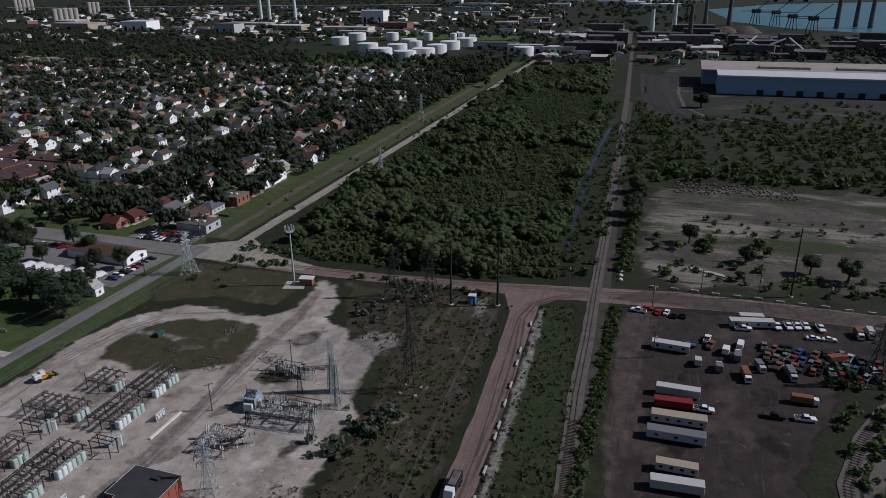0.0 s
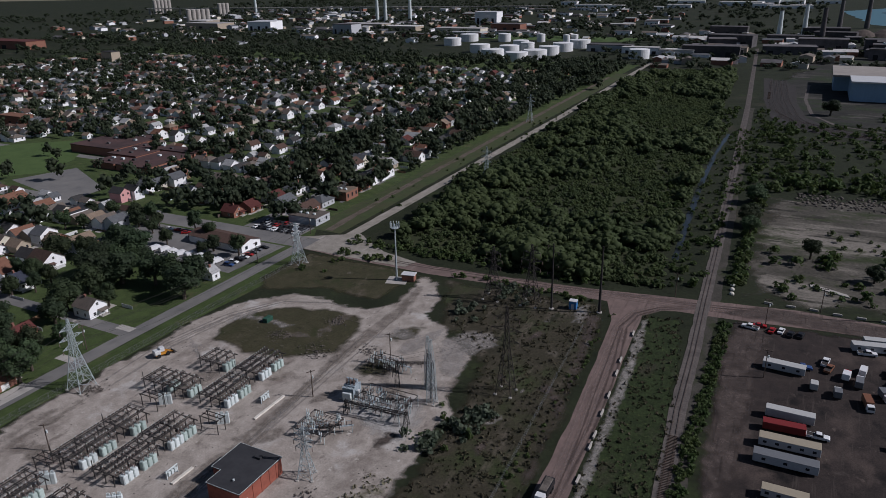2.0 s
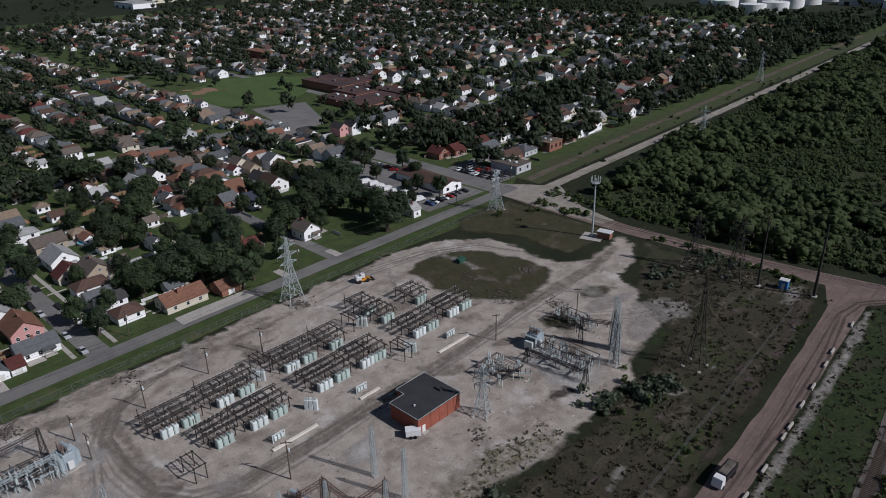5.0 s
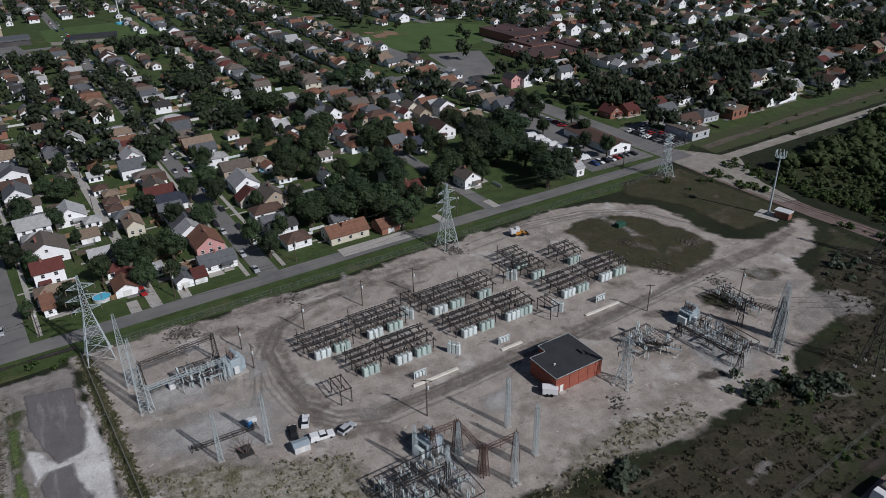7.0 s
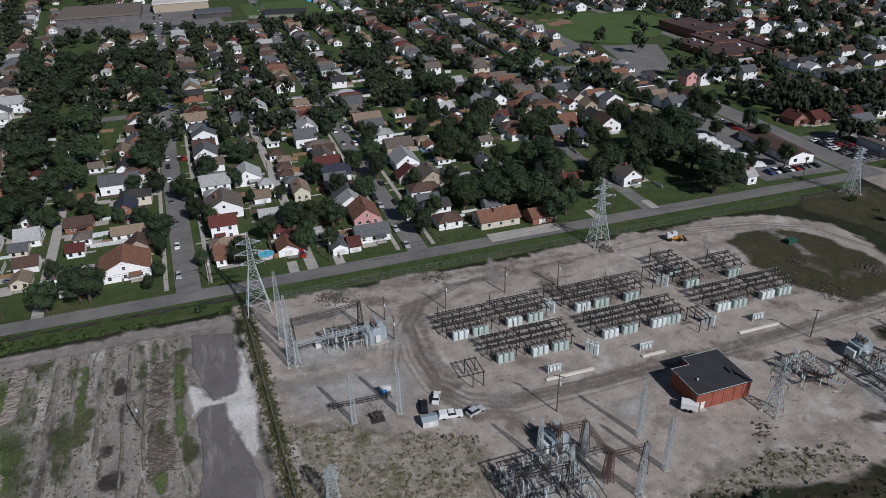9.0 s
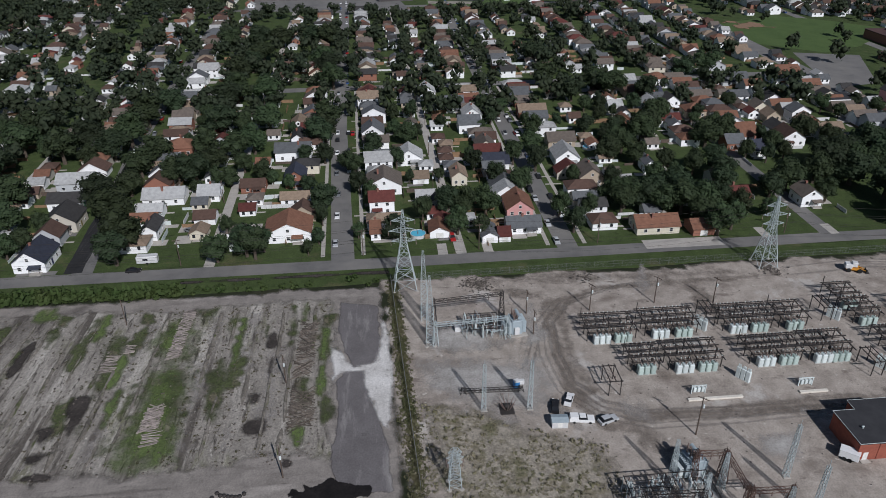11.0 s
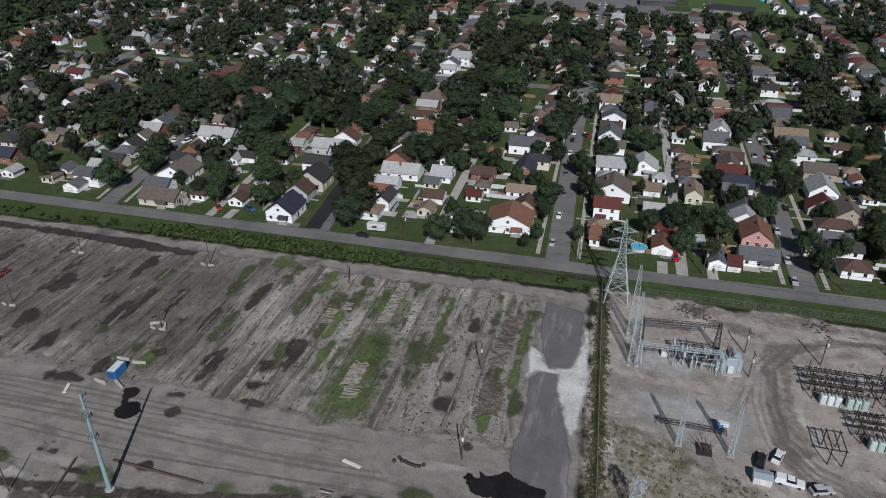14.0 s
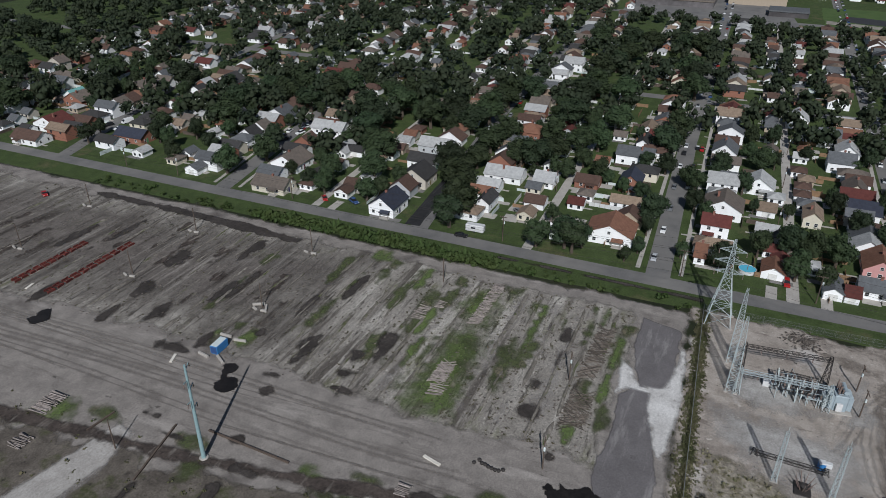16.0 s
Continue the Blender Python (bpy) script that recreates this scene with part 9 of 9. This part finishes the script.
for x0, y0, x1, y1 in ((-322, 92, -322, 122), (-332, 75, -332, 95), (-243, -46, -243, -30), (-252, -46, -252, -38), (-228, 96, -228, 112)):
    root = thing("garden_fence", (x0 + x1) / 2, (y0 + y1) / 2, 0, 0, "plain board garden fence", "fence", "garden fences")
    n = int(abs(y1 - y0) / 2)
    for i in range(n):
        part("panel", Mesh().box(-0.04, 0.04, y0 - (y0 + y1) / 2 + i * 2 + 0.05, y0 - (y0 + y1) / 2 + i * 2 + 1.95, 0.05, 1.6), M["fence_wood"] if x0 < -300 else M["white_paint"], root)

# pavements beside the streets
for y, off in ((-14.5, 6.6), (-14.5, -6.6), (59.5, 6.2), (59.5, -6.2), (-181, 6), (-181, -6)):
    k = {-14.5: -0.03, 59.5: 0.0, -181: -0.16}[y]
    strip("pavement", [(-204, y + off), (-300, y + off - k * -100), (-390, y + off + k * 190)], 1.4, 0.07, M["concrete"], "narrow pale concrete pavement beside the street", "pavement")
for i in range(26):
    x = -212 - i * 7 + cq.uniform(-1, 1)
    for y, k in ((-8.0, -0.03), (65.5, 0.0)):
        if cq.random() < 0.5:
            yy = y + k * (-200 - x)
            strip("footpath", [(x, yy - 2.5), (x, yy + 4)], 1.0, 0.065, M["concrete"], "short concrete path to a house", "path")
strip("driveway", [(-201, 85), (-201, 112)], 6, 0.055, M["concrete"], "wide pale concrete forecourt", "driveway")
for x, y in ((-204, 18), (-203, 24), (-204, 33), (-203, 128), (-203, 152), (-203, -132), (-203, -57)):
    strip("driveway", [(-201.5, y), (-209, y)], 3.2, 0.06, M["concrete"], "short concrete driveway", "driveway")

# chain-link fence round the substation
M["mesh_wire"] = shade("mesh_wire", (0.2, 0.205, 0.2), None, 0.6, metal=0.2)
FENCE = [(-104, 4.4), (-187, 0.5), (-188, 60), (-188.5, 160), (-188, 232)]
root = thing("chain_link_fence", 0, 0, 0, 0, "galvanised chain-link fence on steel posts", "fence")
post = Mesh().beam((0, 0, 0), (0, 0, 2.2), 0.07, 6).data("post", M["mesh_wire"])
for x, y, a in along(FENCE, 3.0):
    o = part("post", post, None, root)
    o.location = (x, y, 0)
for h in (0.15, 1.1, 2.15):
    m = Mesh()
    for (ax, ay), (bx, by) in zip(FENCE, FENCE[1:]):
        m.beam((ax, ay, h), (bx, by, h), 0.035)
    part("wire", m, M["mesh_wire"], root)
m = Mesh()
for x, y, a in along(FENCE, 0.35):
    c, s = math.cos(radians(a)) * 1.0, math.sin(radians(a)) * 1.0
    m.beam((x, y, 0.1), (x + c, y + s, 2.15), 0.02, 3)
    m.beam((x + c, y + s, 0.1), (x, y, 2.15), 0.02, 3)
part("netting", m, M["mesh_wire"], root)
for pts in ([(-57, 221), (-51.5, 129), (-49, 60)],):
    root = thing("wire_fence", 0, 0, 0, 0, "low post and wire fence in the scrub", "fence")
    for x, y, a in along(pts, 4.0):
        o = part("post", post, None, root)
        o.location = (x, y, 0)
    m = Mesh()
    for (ax, ay), (bx, by) in zip(pts, pts[1:]):
        for h in (0.5, 1.2, 1.9):
            m.beam((ax, ay, h), (bx, by, h), 0.04)
    part("wire", m, M["mesh_wire"], root)

sheet("road_apron", [(-206, 258), (-183, 272), (-160, 256), (-140, 251), (-142, 244), (-170, 243.5), (-197, 244.5)], 0.058, M["path"], "dusty pale apron where the roads meet", 0.8, category="road")
for x, y in ((-203.5, -205), (-203.5, -150), (-203.5, -66), (-203.8, -8), (-203.8, 30), (-204, 70), (-204, 135), (-204, 180), (-204, 222), (-205, 262)):
    utility_pole(x, y, 9.5, True, 90)
for x in (-250, -290, -330, -370):
    utility_pole(x, 17 + (x + 200) * -0.03, 9, True, 0)
    utility_pole(x, -60.5, 9, True, 0)

# ---------------------------------------------------------------- the distance
def oil_tank(x, y, r, h=12.0):
    root = thing("storage_tank", x, y, 0, 0, "large white cylindrical storage tank", "storage tank", "storage tanks")
    part("shell", Mesh().lathe([(r, 0), (r, h), (r - 0.4, h)], 32), M["tank"], root)
    part("roof", Mesh().lathe([(r - 0.4, h - 0.2), (r * 0.5, h + 0.7), (0.3, h + 1.0)], 32), M["tank"], root)
    part("stair", Mesh().beam((r + 0.4, 0, 0), (0.2, r + 0.4, h), 0.8), M["steel"], root)


for x, y, r in ((-430, 1020, 22), (-366, 1030, 22), (-380, 990, 21), (-225, 1080, 19), (-482, 1090, 21), (-429, 1085, 20), (-580, 1190, 20), (-588, 1280, 22), (-365, 1090, 20), (-362, 1150, 21), (-352, 1212, 22), (-520, 1290, 15), (-440, 1165, 17), (-452, 1300, 10), (-400, 1290, 8), (-388, 1300, 8), (-415, 1130, 14)):
    oil_tank(x, y, r * 0.78, 13 if r > 18 else 14)
M["cladding"] = shade("cladding", (0.3, 0.43, 0.56), (0.26, 0.38, 0.5), 0.6, scale=8, fine=1.5, stretch=(0, 3, 0.2))
M["metal_roof"] = shade("metal_roof", (0.36, 0.32, 0.28), (0.28, 0.25, 0.22), 0.6, scale=12, fine=0.4)
root = thing("rolling_mill_shed", 0, 0, 0, 0, "very long pale blue metal shed with a grey roof", "shed")
part("wall", Mesh().box(38, 480, 776, 850, 0, 17), M["cladding"], root)
part("wall", Mesh().box(24, 38.1, 842, 900, 0, 16.5), M["cladding"], root)
part("roof", Mesh().slab([(37, 774), (482, 774), (482, 820), (37, 820)], 17, 18.5), M["white_paint"], root)
part("roof", Mesh().slab([(22, 820), (482, 820), (482, 905), (22, 905)], 16.6, 18.3), M["metal_roof"], root)
for i in range(5):
    part("roof_monitor", Mesh().bevbox(80 + i * 75, 130 + i * 75, 838, 850, 18.3, 20.6, 0.5), M["metal_roof"], root)
for i in range(18):
    part("door", Mesh().box(75 + i * 18, 81 + i * 18, 775.6, 776.1, 0, 5), M["pane"], root)
fq = random.Random(3)
M["roof_far"] = shade("roof_far", (0.5, 0.48, 0.45), (0.36, 0.34, 0.32), 0.8, scale=15, fine=0.2, spread=0.35)


def hall(x, y, w, d, h, wall, roof, label="distant industrial hall with a flat roof", turn=0.0):
    root = thing("industrial_hall", x, y, 0, turn, label, "hall", "distant halls")
    part("wall", Mesh().box(-w / 2, w / 2, -d / 2, d / 2, 0, h), M[wall], root)
    part("roof", Mesh().bevbox(-w / 2 - 0.5, w / 2 + 0.5, -d / 2 - 0.5, d / 2 + 0.5, h, h + 1.0, 0.3), M[roof], root)
    for i in range(3):
        part("door", Mesh().box(-w / 2 + w * (i + 0.3) / 3, -w / 2 + w * (i + 0.6) / 3, -d / 2 - 0.2, -d / 2, 0, h * 0.5), M["pane"], root)
    return root


r1 = hall(-1214, 1440, 62, 60, 20, "wall_white", "white_paint", "big white hall with a pitched roof", 10)
for x, y, w, d, h, a, b in ((-1396, 1440, 110, 60, 14, "wall_tan", "roof_far"), (-1470, 1500, 60, 50, 16, "wall_tan", "roof_far"), (-940, 1390, 50, 40, 20, "wall_grey", "works"), (-750, 1750, 60, 40, 30, "wall_white", "white_paint"), (-860, 1500, 90, 40, 10, "wall_tan", "roof_far"), (-700, 1480, 110, 40, 9, "wall_cream", "roof_far"), (-1000, 1560, 120, 50, 10, "wall_tan", "roof_far"),
                            (-620, 1560, 70, 40, 14, "wall_brick", "works"), (-1325, 640, 90, 70, 12, "wall_cream", "roof_far"), (-1250, 560, 70, 40, 8, "wall_white", "roof_pale"), (-1380, 900, 130, 40, 14, "wall_brick", "roof_maroon"), (-948, 765, 22, 16, 18, "wall_tan", "roof_charcoal"), (-618, 390, 30, 12, 8, "wall_brick", "roof_orange"), (-1173, 715, 30, 14, 10, "wall_tan", "roof_tan"), (-712, -75, 62, 66, 5, "works", "roof_taupe"),
                            (-728, -8, 30, 48, 7, "wall_tan", "roof_far"), (-676, 18, 22, 30, 4, "works", "roof_slate"), (-290, 1170, 70, 24, 10, "wall_grey", "works"), (-235, 1150, 60, 18, 9, "wall_white", "roof_far"), (-180, 1130, 50, 20, 9, "wall_grey", "roof_far")):
    hall(x, y, w, d, h, a, b)
for i in range(70):
    x, y = fq.uniform(-1900, -300), fq.uniform(1340, 2600)
    hall(x, y, fq.uniform(20, 70), fq.uniform(14, 30), fq.uniform(4, 9), fq.choice(("wall_tan", "wall_white", "wall_grey", "wall_brick")), fq.choice(("roof_far", "works", "roof_pale", "works")), turn=fq.uniform(-15, 15))
for i in range(60):
    x, y = fq.uniform(-150, 420), fq.uniform(1120, 1520)
    if x > 60 and y > 1380 or x < 30 and abs(x + 70) < 25:
        continue
    hall(x, y, fq.uniform(20, 80), fq.uniform(15, 40), fq.uniform(5, 18), "works", "works", "dark rusty hall of the steel works", fq.uniform(-10, 10))
for i in range(30):
    x, y = fq.uniform(-1000, 900), fq.uniform(2600, 4200)
    if x > 40 and y < 3150:
        continue
    hall(x, y, fq.uniform(60, 200), fq.uniform(30, 60), fq.uniform(8, 16), "wall_white", "roof_far", "far white warehouse with a flat roof", fq.uniform(-10, 10))


works = Town()
for i in range(420):
    if i < 300:
        x, y = fq.uniform(-1900, -320), fq.uniform(1060, 2500)
    else:
        x, y = fq.uniform(-300, 60), fq.uniform(970, 1600)
    if -640 < x < -200 and y < 1330 or abs(x + 62 + (y - 960) * 0.05) < 16:
        continue
    w, d, h = fq.uniform(8, 34), fq.uniform(8, 22), fq.uniform(3, 8)
    b, r = Mesh(), Mesh()
    gable(b, -w / 2, w / 2, -d / 2, d / 2, 0, h, "x", d * 0.15)
    roofing(r, -w / 2, w / 2, -d / 2, d / 2, h, "x", d * 0.15)
    m = pose(x, y, 0, 0, 0, fq.choice((0, 90)) + fq.uniform(-8, 8))
    works.take(b, fq.choice(("wall_tan", "wall_white", "wall_grey", "wall_brick", "wall_cream")), m)
    works.take(r, fq.choice(("roof_far", "works", "roof_pale", "roof_taupe", "roof_slate")), m)
works.link("distant_works", "many small distant sheds and works buildings", "buildings")


def stack(x, y, h, r=3.0, mat="can"):
    root = thing("chimney_stack", x, y, 0, 0, "tall slender industrial chimney stack", "chimney", "chimney stacks")
    part("shaft", Mesh().lathe([(r * 1.3, 0), (r, h * 0.5), (r * 0.8, h)], 14), M[mat], root)
    part("rim", Mesh().lathe([(r * 0.95, h - 1.5), (r * 0.95, h)], 14), M["works"], root)


for x, y, h in ((92, 1779, 95), (299, 1722, 110), (341, 1761, 110), (363, 1731, 110), (40, 1700, 60), (-1140, 1844, 110), (-1046, 1734, 110), (-1012, 1809, 110), (-1876, 2180, 130), (-20, 1500, 60), (10, 1450, 55), (-60, 1480, 50)):
    stack(x, y, h, 4.0, "can" if x < 0 else "works")
# silos
for x, y, n, h in ((-1579, 1553, 5, 40), (-2240, 2040, 5, 48), (-1857, 1972, 3, 40)):
    root = thing("grain_silo", x, y, 0, 60, "row of tall pale concrete silos", "silo", "silos")
    for i in range(n):
        part("silo", Mesh().lathe([(7, 0), (7, h), (5, h + 1)], 16, (i * 13, 0)), M["concrete"], root)
# dock cranes and coal heaps
for x, y in ((187, 1790), (203, 1640), (232, 1575), (150, 1840)):
    root = thing("dock_crane", x, y, 0, 20, "dark dockside crane with a long jib", "crane", "dock cranes")
    for sx in (-8, 8):
        for sy in (-8, 8):
            part("leg", Mesh().beam((sx, sy, 0), (sx * 0.6, sy * 0.6, 24), 1.4), M["works"], root)
    part("house", Mesh().bevbox(-8, 8, -6, 6, 24, 32, 0.5), M["works"], root)
    part("jib", Mesh().beam((0, 0, 30), (26, -14, 54), 1.8), M["works"], root)
    part("boom", Mesh().beam((-30, 10, 28), (34, -14, 28), 1.6), M["works"], root)
for x, y, r, h in ((78, 1567, 26, 12), (115, 1573, 30, 13), (75, 1230, 24, 6)):
    o = tagged(part("coal_heap", Mesh().lathe([(r, 0), (r * 0.75, h * 0.4), (r * 0.35, h * 0.85), (r * 0.08, h)], 18), M["heap"]), "large heap of brown ore", "heap", "ore heaps")
    o.matrix_basis = pose(x, y, 0, 0, 0, 20)
for x, y, a, l in ((90, 1190, 60, 60), (106, 1150, 150, 50), (115, 1160, 30, 60), (160, 1165, 120, 50)):
    root = thing("conveyor", x, y, 0, a, "sloping pale conveyor on trestles", "conveyor", "conveyors")
    part("belt", Mesh().beam((-l / 2, 0, 2), (l / 2, 0, 22), 2.4), M["steel"], root)
    for k in (-0.2, 0.15, 0.4):
        part("trestle", Mesh().beam((l * k, -1.5, 0), (l * k, 0, 12 + 20 * k), 0.8).beam((l * k, 1.5, 0), (l * k, 0, 12 + 20 * k), 0.8), M["works"], root)
# highway viaduct far off
root = thing("viaduct", -1500, 2150, 0, 12, "long pale road viaduct on piers", "viaduct")
part("deck", Mesh().box(-750, 750, -7, 7, 20, 22.5), M["concrete"], root)
for i in range(24):
    part("pier", Mesh().box(-740 + i * 64, -736 + i * 64, -5, 5, 0, 20), M["concrete"], root)

# ---------------------------------------------------------------- school and sports ground
sheet("sports_field", [(-531, 257), (-556, 312), (-540, 338), (-505, 368), (-480, 352), (-453, 321), (-439, 288), (-470, 254)], 0.056, M["field"], "mown green sports field", wob=1, category="sports field")
blot(-526, 277, 15, 15, "infield", 0, 0.6)
sheet("car_park", [(-442, 267), (-430, 305), (-369, 277), (-366, 256), (-400, 257)], 0.058, M["asphalt"], "grey asphalt car park", category="car park")
M["school_roof"] = shade("school_roof", (0.062, 0.043, 0.041), (0.04, 0.03, 0.03), 0.9, scale=6, fine=0.6, c=(0.1, 0.055, 0.05), cscale=0.06)
root = thing("school", -425, 345, 0, 0, "low brick school with broad dark red and black flat roofs", "school")
for x0, x1, y0, y1, h in ((-52, -6, -8, 30, 5.5), (-6, 22, -14, 8, 4.2), (-6, 54, 8, 20, 4.5), (26, 54, -34, 6, 4.0), (4, 24, -34, -18, 4.0), (-40, -10, 30, 40, 4.5)):
    part("wall", Mesh().box(x0, x1, y0, y1, 0, h), M["wall_brick"], root)
    part("roof", Mesh().bevbox(x0 - 0.3, x1 + 0.3, y0 - 0.3, y1 + 0.3, h, h + 0.5, 0.1), M["school_roof"], root)
    for k in range(4):
        u, v = x0 + (x1 - x0) * (0.15 + 0.22 * k), y0 + (y1 - y0) * (0.3 + 0.4 * (k % 2))
        part("roof_unit", Mesh().bevbox(u - 1.2, u + 1.2, v - 0.9, v + 0.9, h + 0.5, h + 1.6, 0.1), M["can" if k % 2 else "works"], root)
    part("window_band", Mesh().box(x1 - 0.02, x1 + 0.06, y0 + 1, y1 - 1, 1.2, 2.8), M["pane"], root)
sheet("park_lawn", [(-725, 44), (-730, 135), (-650, 142), (-618, 105), (-630, 45)], 0.055, M["field"], "green park lawn", wob=2, category="lawn")
sheet("car_park", [(-765, -118), (-765, 10), (-622, 28), (-618, -40), (-640, -112)], 0.055, M["asphalt"], "wide asphalt car park", category="car park")
sheet("play_area", [(-690, 62), (-682, 100), (-655, 96), (-664, 56)], 0.07, M["flat_roof"], "dark paved play area in the park", wob=1, category="play area")
sheet("sand_area", [(-664, 46), (-652, 92), (-640, 90), (-650, 46)], 0.068, M["path"], "pale sand beside the play area", wob=1, category="sand")
root = thing("flag_mast", -716, 110, 0, 0, "tall white mast in the park with a pale blue base", "mast")
part("pole", Mesh().beam((0, 0, 0), (0, 0, 42), 1.2, 10, 0.7), M["white_paint"], root)
part("base", Mesh().lathe([(4.5, 0), (4.5, 1.2), (3.5, 1.6)], 16), M["pool"], root)
# water of the far lagoon and open fields
sheet("far_field", [(-640, 1330), (-300, 1330), (-280, 1420), (-640, 1450)], 0.1, M["field"], "green field behind the tanks", wob=6, step=20, category="field")
# overhead lines
def line(pts, sag, r=0.035):
    m = Mesh()
    for a, b in zip(pts, pts[1:]):
        a, b = Vector(a), Vector(b)
        last = a
        for i in range(1, 13):
            k = i / 12
            p = a.lerp(b, k) - Vector((0, 0, sag * 4 * k * (1 - k)))
            m.beam(last, p, r * 2, 3)
            last = p
    return m


root = thing("overhead_line", 0, 0, 0, 0, "thin overhead power conductors between pylons", "power line", "", "structure")
for k, z in enumerate((0.6, 0.73, 0.86)):
    for s in (-1, 1):
        r = (3.6, 4.2, 3.4)[k] * s
        part("conductor", line([(-185 + r, -260, 25.5 * z), (-183.5 + r, 4.8, 25.5 * z), (-184.5 + r, 118, 23.5 * z), (-186 + r, 228, 19 * z), (-190 + r, 420, 24 * z)], 4), M["dark_steel"], root)
for r in (-3, 0, 3):
    part("conductor", line([(-66 + r, 171, 22), (-92 + r, 158, 12), (-104, 150 + r, 8)], 1.5), M["dark_steel"], root)
    part("conductor", line([(-66 + r, 171, 24), (-80.5 + r, 232, 20), (-110 + r, 420, 24)], 3), M["dark_steel"], root)

WORDS = {"brush": ("brush_ground", "dark soil with brush and weeds beside the yard"), "truck_dust": ("yard_dust", "trodden reddish dust along the edge of the yard"), "worn": ("worn_drive", "worn drives and trodden patches across the gravel"), "pale_dust": ("pale_dust", "pale dusty strips between the rows"), "grey_asphalt": ("asphalt_patch", "worn patch of smooth grey asphalt"),
         "white_lime": ("spilled_lime", "spilled white lime on the bare yard"), "dry_weeds": ("dry_weeds", "brown dry weeds on the gravel"), "weeds": ("weed_patches", "patches of green and dry weeds"), "debris": ("spoil_rows", "low rows of dark spoil across the yard"), "green_weeds": ("green_weeds", "lush green weeds round the log piles"), "damp": ("damp_stains", "dark damp stains on the yard"), "puddle": ("puddles", "black sharp-edged puddles on the yard"), "pale_track": ("pale_track", "pale worn track of bare chalky soil"), "pad": ("gravel_pad", "pale grey gravel pads under the high-voltage bays"), "brown_soil": ("brown_soil", "dark brown trodden soil over the rows"), "infield": ("infield", "bare brown baseball infield")}
for i, (k, polys) in enumerate((k, q) for k, q in LAYERS.items() if q):
    spread(WORDS[k][0], polys, 0.155 + 0.003 * i, M[k], WORDS[k][1], WORDS[k][0].replace("_", " "), 0.7)
